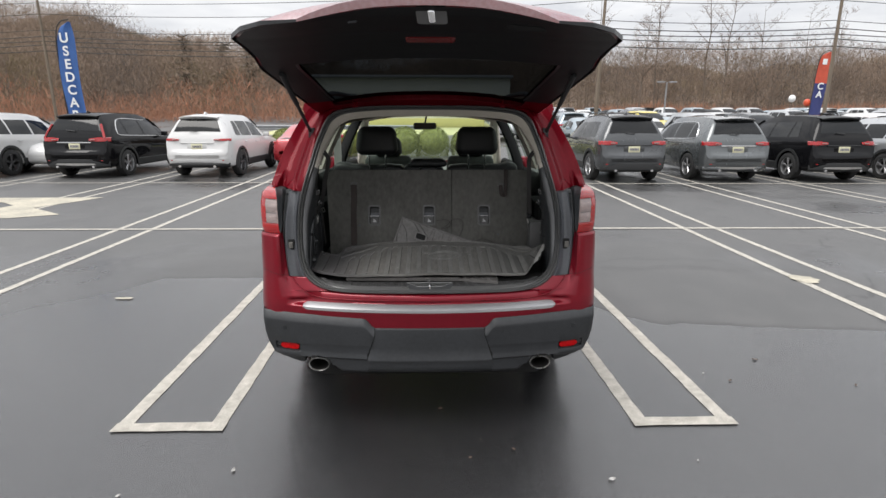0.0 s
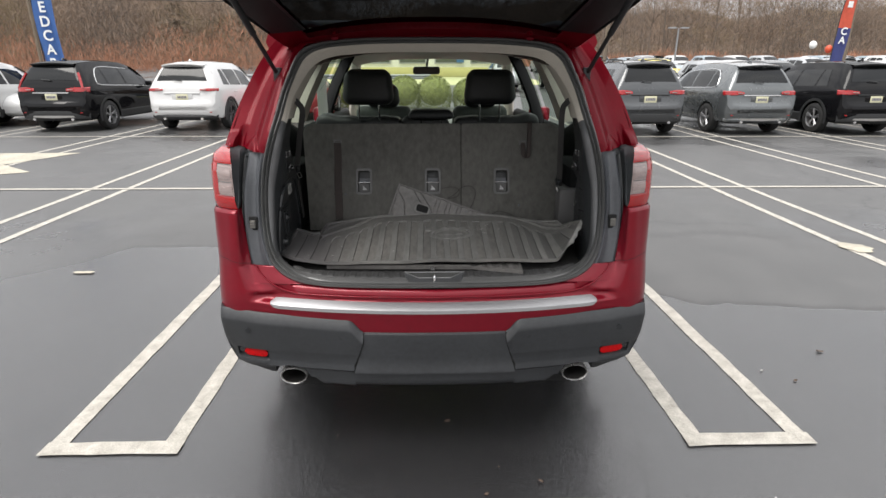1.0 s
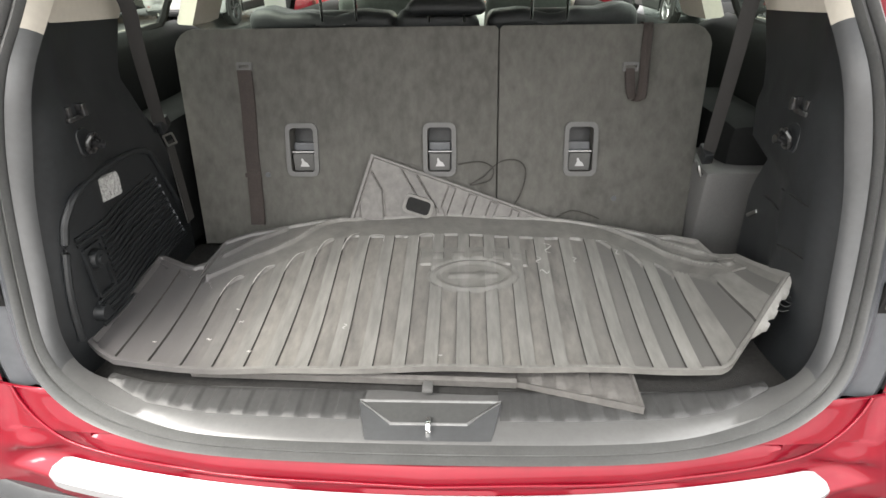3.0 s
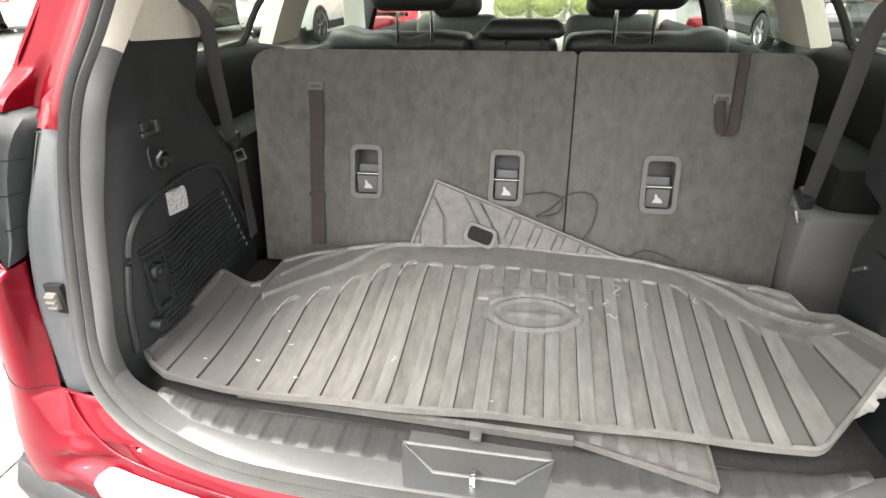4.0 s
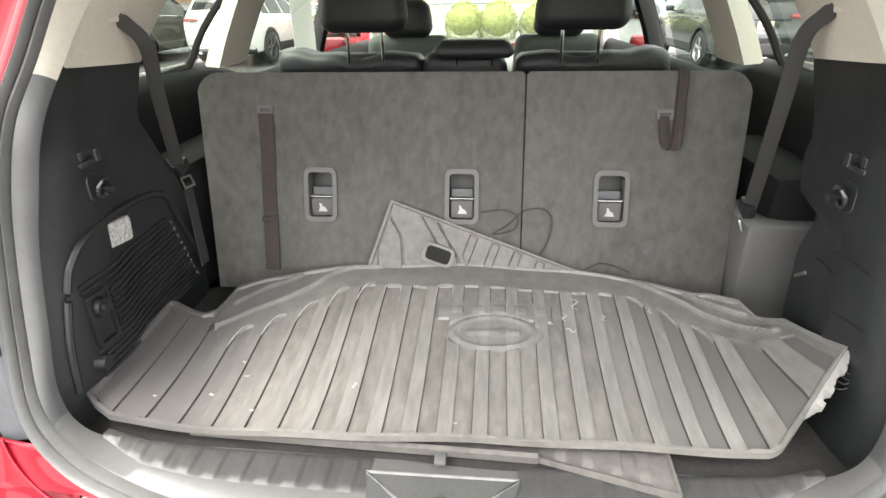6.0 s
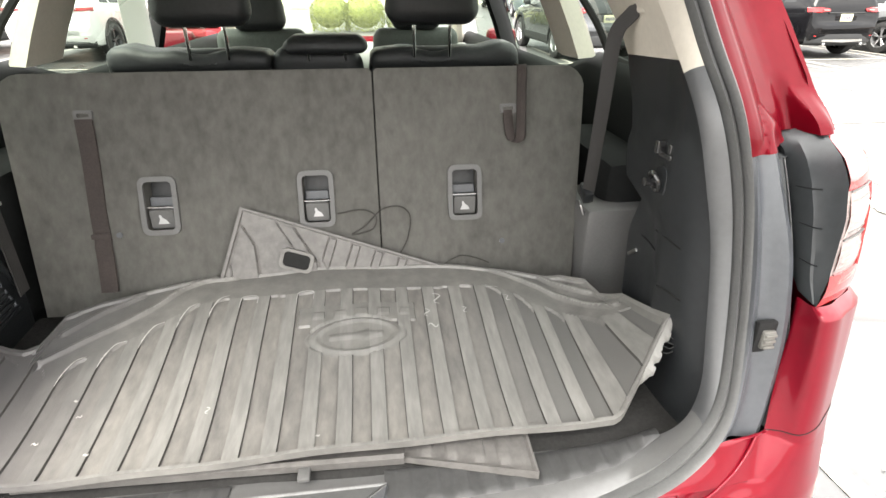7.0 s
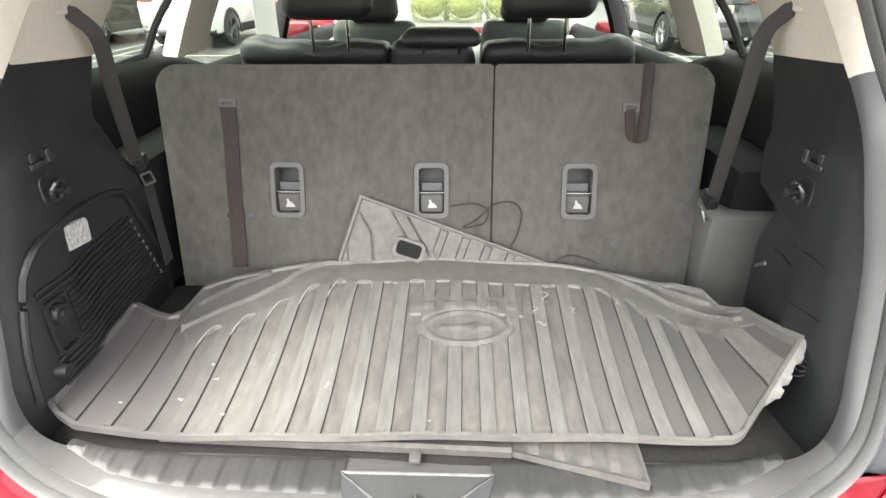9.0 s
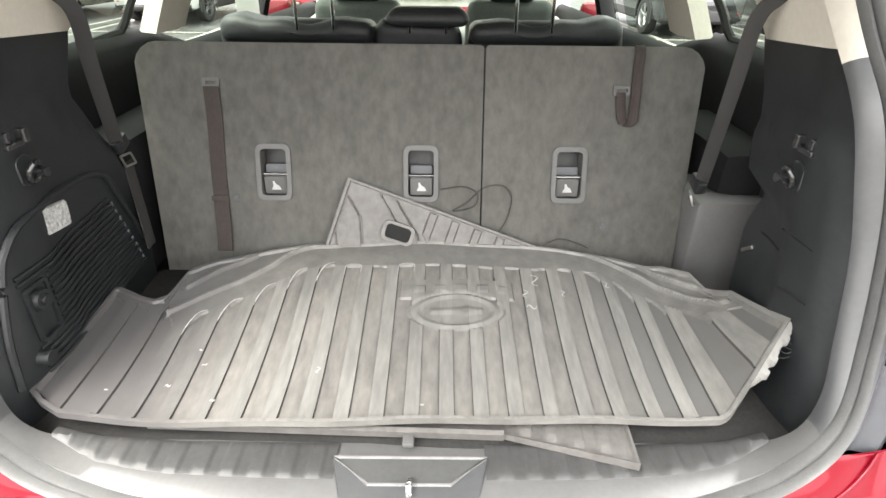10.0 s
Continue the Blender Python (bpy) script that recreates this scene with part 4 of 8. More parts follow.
def opening():
    s_out, s_in, t_in = (mirrored(l, PER) for l in (SEAL_OUT, SEAL_IN, TRIM_IN))
    # seal: two rounded lips with a groove
    bm = bmesh.new()
    c = [p.lerp(q, 0.5) for p, q in zip(s_out, s_in)]
    rows = []
    for i in range(len(c)):
        o, n = s_out[i], s_in[i]
        d = n - o
        up = Vector((0, -1, 0.12)).normalized()
        prof = ((0.0, -0.006), (0.06, 0.010), (0.28, 0.020), (0.45, 0.016), (0.52, 0.002), (0.60, 0.010), (0.78, 0.014), (0.95, 0.006), (1.0, -0.006))
        rows.append([o + d * t + up * h for t, h in prof])
    rows.append(rows[0])
    grid(bm, rows)
    part("weatherstrip", bm, RUBBER_SEAL, hero, "black rubber weatherstrip round the load opening", 50)
    # inner surround, split in lower grey plastic and upper beige cloth trim
    for name, material, lo, hi, label in (("load_opening_sill", TRIM_SILL, -1, 0.93, "smooth grey plastic sill of the load space"),
                                          ("load_opening_trim", TRIM_SIDE, 0.93, 1.475, "dark plastic surround of the load opening"),
                                          ("pillar_header_trim", TRIM_BEIGE, 1.475, 9, "beige upper pillar and header trim")):
        bm = bmesh.new()
        n = len(s_in)
        verts = {}

        def vert(i, k):
            key = (i % n, k)
            if key not in verts:
                a, b = s_in[i % n], t_in[i % n]
                t = (0, 0.12, 0.5, 0.88, 1.0)[k]
                bulge = (0.0, 0.006, 0.008, 0.004, -0.004)[k]
                p = a.lerp(b, t) + Vector((0, -bulge, bulge * 0.6))
                verts[key] = bm.verts.new(p)
            return verts[key]
        sides = (1, -1) if name == "load_opening_trim" else (0,)
        for side in sides:
            if side == -1:
                part(name, bm, material, hero, label, 50)
                bm = bmesh.new()
                verts.clear()
            for i in range(n):
                z = (s_in[i].z + s_in[(i + 1) % n].z) / 2
                if lo < z <= hi and s_in[i].x * side >= 0:
                    for k in range(4):
                        bm.faces.new((vert(i, k), vert(i + 1, k), vert(i + 1, k + 1), vert(i, k + 1)))
        part(name, bm, material, hero, label, 50)


opening()


def strip_between(name, left, right, cols, material, label="", offs=None, sides=(1, -1), per=5):
    """A surface between two guide lines; offs gives y offsets (towards the front) across it."""
    for sx in sides:
        a, b = spline(left, per), spline(right, per)
        rows = []
        for p, q in zip(a, b):
            row = []
            for k in range(cols + 1):
                t = k / cols
                o = Vector((0, 0, 0))
                if offs:
                    o = Vector((0, offs[k], 0))
                v = p.lerp(q, t) + o
                row.append((sx * v.x, v.y, v.z))
            rows.append(row)
        bm = bmesh.new()
        grid(bm, rows)
        part(name, bm, material, hero, label, 40)


# red D-pillar jambs with their gutter
JAMB_IN = [(0.702, 0.148, 1.349), (0.685, 0.158, 1.40), (0.662, 0.214, 1.50), (0.626, 0.300, 1.64), (0.562, 0.396, 1.768), (0.50, 0.422, 1.79)]
JAMB_OUT = [(0.872, 0.212, 1.376), (0.868, 0.248, 1.425), (0.831, 0.325, 1.55), (0.754, 0.395, 1.705), (0.682, 0.445, 1.80), (0.60, 0.462, 1.832)]
JAMB_RELIEF = [(0.0, 0.0), (0.08, -0.004), (0.17, -0.004), (0.25, 0.008), (0.33, 0.028), (0.42, 0.036), (0.58, 0.036), (0.70, 0.030), (0.80, 0.020), (0.90, 0.010), (1.0, 0.0)]


def jamb_relief(t, z):
    """Gutter channel down the pillar, with a three-cornered boss and an outer bulge stamped into its lower end."""
    o = lerp_table(JAMB_RELIEF, t)
    half = 0.30 * (1 - (z - 1.345) / 0.075)
    if half > 0.03:
        o -= 0.030 * smooth01(1 - ((t - 0.38) / half) ** 2) * smooth01((1.422 - z) / 0.035)
    o -= 0.040 * smooth01((t - 0.74) / 0.07) * smooth01((1.435 - z) / 0.055) * (1 - 0.5 * smooth01((t - 0.90) / 0.10))
    o += 0.012 * smooth01((t - 0.60) / 0.05) * smooth01((0.78 - t) / 0.05) * smooth01((1.46 - z) / 0.06)
    return o


for sx in (1, -1):
    bm = bmesh.new()
    a, b = spline(JAMB_IN, 40), spline(JAMB_OUT, 40)
    rows = []
    for i in [k for k in range(len(a)) if k < 70 or k % 5 == 0]:
        row = []
        for k in range(37):
            p = a[i].lerp(b[i], k / 36)
            row.append((sx * p.x, p.y + jamb_relief(k / 36, p.z), p.z))
        rows.append(row)
    rows.insert(0, [(x, y + 0.05, z + 0.004) for x, y, z in rows[0]])
    grid(bm, rows)
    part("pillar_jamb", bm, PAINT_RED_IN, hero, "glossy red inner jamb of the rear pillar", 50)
# roof edge gutter above the opening
bm = bmesh.new()
rows = []
for i in range(25):
    t = -1 + 2 * i / 24
    x = 0.60 * t
    dz = -0.028 * abs(t) ** 4
    rows.append([(x, 0.432, 1.806 + dz * 0.9), (x, 0.440, 1.822 + dz), (x, 0.475, 1.812 + dz), (x, 0.49, 1.836 + dz), (x, 0.53, 1.846 + dz)])
grid(bm, rows)
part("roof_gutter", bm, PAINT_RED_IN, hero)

for sx in (1, -1):
    # shelf of painted metal over the lamp
    bm = bmesh.new()
    grid(bm, [[(sx * x, y, z) for x, y, z in row] for row in (
        [(0.706, 0.160, 1.335), (0.750, 0.176, 1.333), (0.796, 0.190, 1.334), (0.852, 0.186, 1.356)],
        [(0.706, 0.205, 1.339), (0.760, 0.222, 1.337), (0.815, 0.232, 1.342), (0.858, 0.235, 1.362)],
        [(0.720, 0.25, 1.346), (0.775, 0.27, 1.344), (0.815, 0.28, 1.350), (0.862, 0.29, 1.368)])])
    part("lamp_shelf", bm, LAMP_BACK, hero)

# dark grey filler panels beside the opening, black lamp backs
strip_between("jamb_cover",
              [(0.672, 0.020, 0.895), (0.696, 0.032, 0.955), (0.720, 0.081, 1.075), (0.723, 0.119, 1.20), (0.710, 0.141, 1.31), (0.704, 0.152, 1.353)],
              [(0.768, 0.034, 0.885), (0.778, 0.046, 0.955), (0.786, 0.064, 1.075), (0.785, 0.098, 1.20), (0.779, 0.148, 1.29), (0.774, 0.180, 1.347)],
              8, TRIM_GREY, "dark grey plastic cover beside the load opening", offs=[0.004, -0.004, 0.002, 0.012, 0.013, 0.010, 0.005, 0.0, 0.004])
strip_between("jamb_channel",
              [(0.768, 0.042, 0.885), (0.778, 0.054, 0.955), (0.786, 0.072, 1.075), (0.785, 0.106, 1.20), (0.779, 0.156, 1.29), (0.774, 0.188, 1.347)],
              [(0.778, 0.040, 0.905), (0.788, 0.046, 0.965), (0.801, 0.085, 1.085), (0.801, 0.128, 1.20), (0.799, 0.172, 1.29), (0.796, 0.194, 1.333)],
              4, LAMP_BACK, "dark inner return beside the tail lamp", offs=[0.004, 0.016, 0.014, 0.006, 0.0])
# thin pale line painting the highlight along the channel's edge
for sx in (1, -1):
    bm = bmesh.new()
    sweep(bm, [(sx * p.x, p.y - 0.001, p.z) for p in spline([(0.797, 0.062, 1.02), (0.800, 0.085, 1.085), (0.801, 0.126, 1.20), (0.799, 0.170, 1.29), (0.796, 0.192, 1.333)], 6)], 0.0011, 5)
    part("channel_edge", bm, PALE_EDGE, hero)


def lens_edge(f):
    """Inner edge of the tail lamp lens, f from its lower tip to its top."""
    return (lerp_table([(0, 0.803), (0.2, 0.810), (0.6, 0.814), (0.83, 0.817), (0.93, 0.828), (1.0, 0.850)], f),
            lerp_table([(0, 0.050), (0.2, 0.052), (0.6, 0.062), (0.83, 0.082), (0.93, 0.116), (1.0, 0.178)], f),
            1.136 + 0.234 * f)


def house_in(f):
    return (lerp_table([(0, 0.803), (0.15, 0.804), (0.6, 0.805), (1.0, 0.798)], f),
            lerp_table([(0, 0.075), (0.15, 0.110), (0.5, 0.148), (1.0, 0.198)], f),
            1.140 + 0.204 * f)


for sx in (1, -1):
    bm = bmesh.new()
    rows = []
    for i in range(17):
        f = i / 16
        a, b = Vector(house_in(f)), Vector(lens_edge(f))
        k = 0.55 - 0.12 * f
        m1 = a.lerp(b, k) + Vector((-0.007 * min(1, f * 5), -0.004, 0))
        rows.append([(sx * p.x, p.y, p.z) for p in (a + Vector((0.004, 0.02, 0)), a, a.lerp(m1, 0.5), m1, m1.lerp(b, 0.12) + Vector((0.002, 0, 0)), m1.lerp(b, 0.6) + Vector((0.001, 0, 0)), b)])
    last = rows[-1]
    rows.append([(x, y + 0.010, z + 0.005) for x, y, z in last])
    rows.append([(x * 0.997, y + 0.045, z + 0.009) for x, y, z in last])
    grid(bm, rows)
    house = part("lamp_housing", bm, LAMP_BACK, hero, "dark faceted backing of the tail lamp", 25)
    for f in (0.25, 0.50, 0.75):
        bm = bmesh.new()
        a, b = Vector(house_in(f)), Vector(lens_edge(f + 0.02))
        k = 0.55 - 0.12 * f
        m1 = a.lerp(b, k) + Vector((-0.008, -0.005, 0))
        sweep(bm, [(sx * p.x, p.y, p.z) for p in (a.lerp(m1, 0.35) + Vector((-0.001, 0, 0)), m1, m1.lerp(b, 0.3))], 0.0012, 5)
        part("housing_rib", bm, TRIM_BLACK, house)

# latch stops in dark recesses of the covers
for sx in (1, -1):
    bm = bmesh.new()
    box(bm, sx * 0.754, 0.078, 1.068, 0.034, 0.012, 0.058, 0.003)
    stop = part("stop_socket", bm, WELL, hero, "dark recess in the cover")
    bm = bmesh.new()
    box(bm, sx * 0.756, 0.070, 1.066, 0.022, 0.010, 0.034, 0.003)
    for k in (-1, 0, 1):
        box(bm, sx * 0.756, 0.064, 1.066 + 0.011 * k, 0.020, 0.006, 0.005, 0.0015)
    part("rubber_stop", bm, STOP_PALE, stop, "pale grey ribbed tailgate stop")


# lower body: horizontal sections from the opening round the corner to the nose
SEAL_EDGE = [(0.834, (0.540, -0.020)), (0.850, (0.592, -0.010)), (0.865, (0.624, 0.000)), (0.880, (0.648, 0.008)), (0.895, (0.664, 0.016)), (0.905, (0.672, 0.020))]


def body_row(z):
    """Plan of the flank at height z, from the load opening outwards."""
    vx = lerp_table([(0.66, 0.700), (0.76, 0.700), (0.80, 0.712), (0.86, 0.746), (0.905, 0.768), (1.0, 0.784), (1.08, 0.792), (1.15, 0.802)], z)
    vy = lerp_table([(0.66, -0.048), (0.76, -0.044), (0.80, -0.026), (0.86, 0.006), (0.905, 0.030), (1.0, 0.058), (1.08, 0.070), (1.15, 0.090)], z)
    if z >= 0.905:
        p0, p1 = (vx, vy), (vx + 0.002, vy - 0.004)
    elif z >= 0.834:
        ex = lerp_table([(a, p[0]) for a, p in SEAL_EDGE], z)
        ey = lerp_table([(a, p[1]) for a, p in SEAL_EDGE], z)
        p0, p1 = (ex, ey), ((ex + vx) / 2, (ey + vy) / 2 - 0.004)
    else:
        k = lerp_table([(0.66, 0.012), (0.742, 0.004), (0.757, 0.012), (0.768, 0.040), (0.785, 0.050), (0.834, 0.058)], z)
        p0, p1 = (0.600, bumper_plan(0.600) + k), (0.655, bumper_plan(0.655) + k)
        vy = max(vy, bumper_plan(vx) + k * 0.9) if z < 0.80 else vy
    ridge = lerp_table([(0.66, 0.775), (0.80, 0.775), (0.905, 0.804), (1.0, 0.806), (1.15, 0.805)], z)
    ridgey = lerp_table([(0.66, -0.036), (0.76, -0.032), (0.80, -0.026), (0.905, -0.002), (1.0, 0.010), (1.12, 0.030), (1.15, 0.036)], z)
    if z > 1.125:
        ridgey += 0.022
    w = lerp_table([(0.30, 0.93), (0.55, 0.955), (0.72, 0.952), (0.90, 0.950), (1.05, 0.952), (1.15, 0.945)], z)
    c = lerp_table([(0.66, 0.905), (0.80, 0.905), (0.95, 0.905), (1.15, 0.915)], z)
    return [(*p0, z), (*p1, z), (vx, vy, z), ((vx + ridge) / 2, (vy + ridgey) / 2 + 0.002, z), (ridge, ridgey, z), (0.5 * (ridge + 0.86), ridgey + 0.002, z), (0.86, ridgey + 0.018, z), (c, ridgey + 0.056, z), (w - 0.012, ridgey + 0.14, z), (w, 0.30, z), (w + 0.006, 0.55, z),
            (w + 0.006, 0.8, z), (w + 0.006, 1.2, z), (w, 1.6, z), (w, 2.2, z), (w, 3.0, z), (w, 3.6, z), (w - 0.005, 4.0, z), (w - 0.03, 4.35, z), (w - 0.12, 4.62, z), (0.6, 4.80, z), (0.3, 4.86, z), (0, 4.87, z)]


def bumper_plan(x):
    ax = abs(x)
    return -0.128 + 0.092 * (ax / 0.775) ** 2.3


ROWS_Z = [0.68, 0.72, 0.742, 0.757, 0.768, 0.785, 0.80, 0.82, 0.833, 0.834, 0.845, 0.858, 0.872, 0.886, 0.8985, 0.905, 0.93, 0.97, 1.03, 1.08, 1.112, 1.124, 1.134]
for sx in (1, -1):
    bm = bmesh.new()
    rows = [[(sx * x, y, z) for x, y, z in body_row(z)] for z in ROWS_Z]
    fine = [spline(r[:11], 3) + [Vector(p) for p in r[11:]] for r in rows]
    below, above = fine[:9], fine[9:22]
    rows = []
    for stack in (below, above):
        cols = [spline([r[j] for r in stack], 3) for j in range(len(stack[0]))]
        rows += [list(r) for r in zip(*cols)]
    grid(bm, rows + fine[22:])
    side = part("body_side", bm, PAINT_RED, hero, "", 70)
    # gap over the bumper and the crease of the loading edge
    bm = bmesh.new()
    gap = [body_row(0.908 + 0.006 * i)[i + 2] for i in range(7)]
    sweep(bm, [(sx * x, y - 0.0003, z) for x, y, z in spline(gap, 4)], 0.0009, 6)
    part("bumper_gap", bm, WELL, side, "dark panel gap")
    bm = bmesh.new()
    crease = [(x, min(lerp_table([(0, -0.077), (0.36, -0.062), (0.585, -0.020)], x) - 0.010, bumper_plan(x) + 0.060) - 0.001, 0.796) for x in (0.0, 0.15, 0.30, 0.45, 0.56)]
    crease += [(0.640, -0.024, 0.815), (0.694, -0.008, 0.845), (0.728, 0.008, 0.875), (0.748, 0.022, 0.902)]
    sweep(bm, [(sx * x, y, z) for x, y, z in spline(crease, 5)], 0.0032, 8)
    part("edge_crease", bm, PAINT_RED, side, "", 80)
    bm = bmesh.new()
    zs = [0.30, 0.36, 0.44, 0.52, 0.60, 0.664]
    rows = [[(sx * x, y, z) for x, y, z in body_row(z)[11:]] for z in zs]
    grid(bm, rows)
    lower = part("lower_side", bm, PAINT_RED, hero, "", 40)
    # shoulder above the lamp and belt line
    bm = bmesh.new()
    rows = []
    for z, w in ((1.125, 0.946), (1.18, 0.942), (1.26, 0.930), (1.34, 0.912), (1.366, 0.900), (1.368, 0.87)):
        rows.append([(sx * (w - lerp_table([(0.4, 0.0), (3.2, 0.0), (4.2, 0.06), (4.7, 0.2)], y)), y, z - lerp_table([(0, 0), (1.2, 0), (1.5, 0.085), (3.2, 0.11), (4.7, 0.24)], y)) for y in (0.46, 0.8, 1.2, 1.5, 1.8, 2.4, 3.0, 3.5, 4.0, 4.4, 4.7)])
    grid(bm, rows)
    part("belt_moulding", bm, PAINT_RED, hero)
    # tail lamp wrapping the corner
    def lamp_pt(f, t, o=0.0):
        """Lens surface: f up it, t from its inner edge over the corner along the flank."""
        x0, y0, z = lens_edge(f)
        x1 = lerp_table([(0, 0.908), (0.2, 0.918), (0.7, 0.926), (0.9, 0.918), (1.0, 0.900)], f)
        ys = lerp_table([(0, 0.098), (0.3, 0.112), (0.8, 0.150), (0.93, 0.172), (1.0, 0.205)], f)
        if t < 0.5:
            q = t / 0.5
            p = Vector((x0 + (x1 - x0) * (1 - (1 - q) ** 1.3), y0 + (ys + 0.010 - y0) * q ** 1.2, z))
        else:
            q = (t - 0.5) / 0.5
            p = Vector((x1 + 0.016 * q, ys + 0.010 + 0.30 * q, z + 0.01 * q))
        return (sx * (p.x + o * 0.5), p.y - o, p.z)

    def lens_patch(f0, f1, t0, t1, o=0.0, nf=10, nt=14):
        b = bmesh.new()
        grid(b, [[lamp_pt(f0 + (f1 - f0) * i / nf, t0 + (t1 - t0) * j / nt, o * math.sin(math.pi * i / nf)) for j in range(nt + 1)] for i in range(nf + 1)])
        return b

    lamp = part("tail_lamp", lens_patch(0.0, 0.225, 0.0, 1.0, 0.003), LENS_RED, hero, "red and clear wraparound tail lamp", 60)
    part("upper_lens", lens_patch(0.77, 1.0, 0.0, 1.0, 0.003), LENS_RED, lamp, "red upper lens", 60)
    part("clear_lens", lens_patch(0.225, 0.46, 0.02, 0.29, 0.002), LENS_WHITE, lamp, "clear reversing lens", 60)
    part("ribbed_lens", lens_patch(0.47, 0.77, 0.02, 0.29, 0.002), LENS_WHITE, lamp, "ribbed clear lens", 60)
    part("flank_lens", lens_patch(0.225, 0.77, 0.29, 1.0, 0.003), LENS_RED, lamp, "red flank lens", 60)
    part("inner_rim", lens_patch(0.225, 0.77, 0.0, 0.025, 0.0, 10, 2), LENS_WHITE, lamp, "", 60)
    for f0 in (0.23, 0.465, 0.765):
        bm = bmesh.new()
        sweep(bm, [lamp_pt(f0, 0.02 + 0.27 * j / 8, 0.001) for j in range(9)], 0.0016, 6)
        part("lens_rib", bm, LENS_DARKRED if f0 == 0.23 else PLASTIC_GREY, lamp)
    for k in range(4):
        bm = bmesh.new()
        f0 = 0.51 + 0.065 * k
        sweep(bm, [lamp_pt(f0, 0.05 + 0.21 * j / 6, 0.001) for j in range(7)], 0.0008, 5)
        part("lens_rib", bm, PLASTIC_GREY, lamp)
    bm = bmesh.new()
    sweep(bm, [lamp_pt(0.225 + 0.545 * j / 10, 0.29, 0.001) for j in range(11)], 0.0025, 6)
    part("lens_edge", bm, LENS_RED, lamp)
    bm = bmesh.new()
    edge = [lamp_pt(1.0, j / 14) for j in range(15)]
    rows = [edge, [(x * 0.995, y + 0.018, z + 0.003) for x, y, z in edge], [(x * 0.982, y + 0.06 * (1 - j / 20), z + 0.007) for j, (x, y, z) in enumerate(edge)]]
    grid(bm, rows)
    part("lamp_cap", bm, PAINT_RED, hero, "", 60)
    # quarter panel above the lamp
    bm = bmesh.new()
    rows = []
    for z, xr, yr in ((1.18, 0.925, 0.46), (1.25, 0.925, 0.44), (1.33, 0.912, 0.42), (1.39, 0.868, 0.24), (1.45, 0.852, 0.26), (1.55, 0.823, 0.328), (1.705, 0.755, 0.398), (1.80, 0.683, 0.447)):
        rows.append([(sx * (xr + 0.012 * math.sin(k * math.pi / 2)), yr + 0.24 * k * (1 if z > 1.37 else 0.6), z) for k in (0, 0.25, 0.5, 0.75, 1.0)])
    grid(bm, rows)
    part("quarter_panel", bm, PAINT_RED, hero)


def bumper_xy(s):
    """s from 0 (centre) to 1 (wheel arch)."""
    if s < 0.72:
        x = 0.90 * s / 0.72
        return x, bumper_plan(x)
    q = (s - 0.72) / 0.28
    x = 0.90 + 0.055 * math.sin(q * math.pi / 2)
    return x, bumper_plan(0.90) + 0.50 * q ** 1.4


def bumper_top(x):
    ax = abs(x)
    if ax < 0.292:
        return 0.652
    if ax < 0.352:
        return 0.652 + 0.054 * smooth01((ax - 0.292) / 0.06)
    return 0.706 + 0.020 * ((ax - 0.352) / 0.55)


BUMPER_LOW = [(0.30, 0.385), (0.49, 0.385), (0.535, 0.425), (0.565, 0.468), (0.60, 0.484), (0.655, 0.482), (0.69, 0.462), (0.74, 0.455), (0.80, 0.458), (0.84, 0.466), (0.87, 0.480), (0.89, 0.512), (0.905, 0.555), (0.93, 0.60), (0.96, 0.61)]
POCKET = (0.712, 0.852)


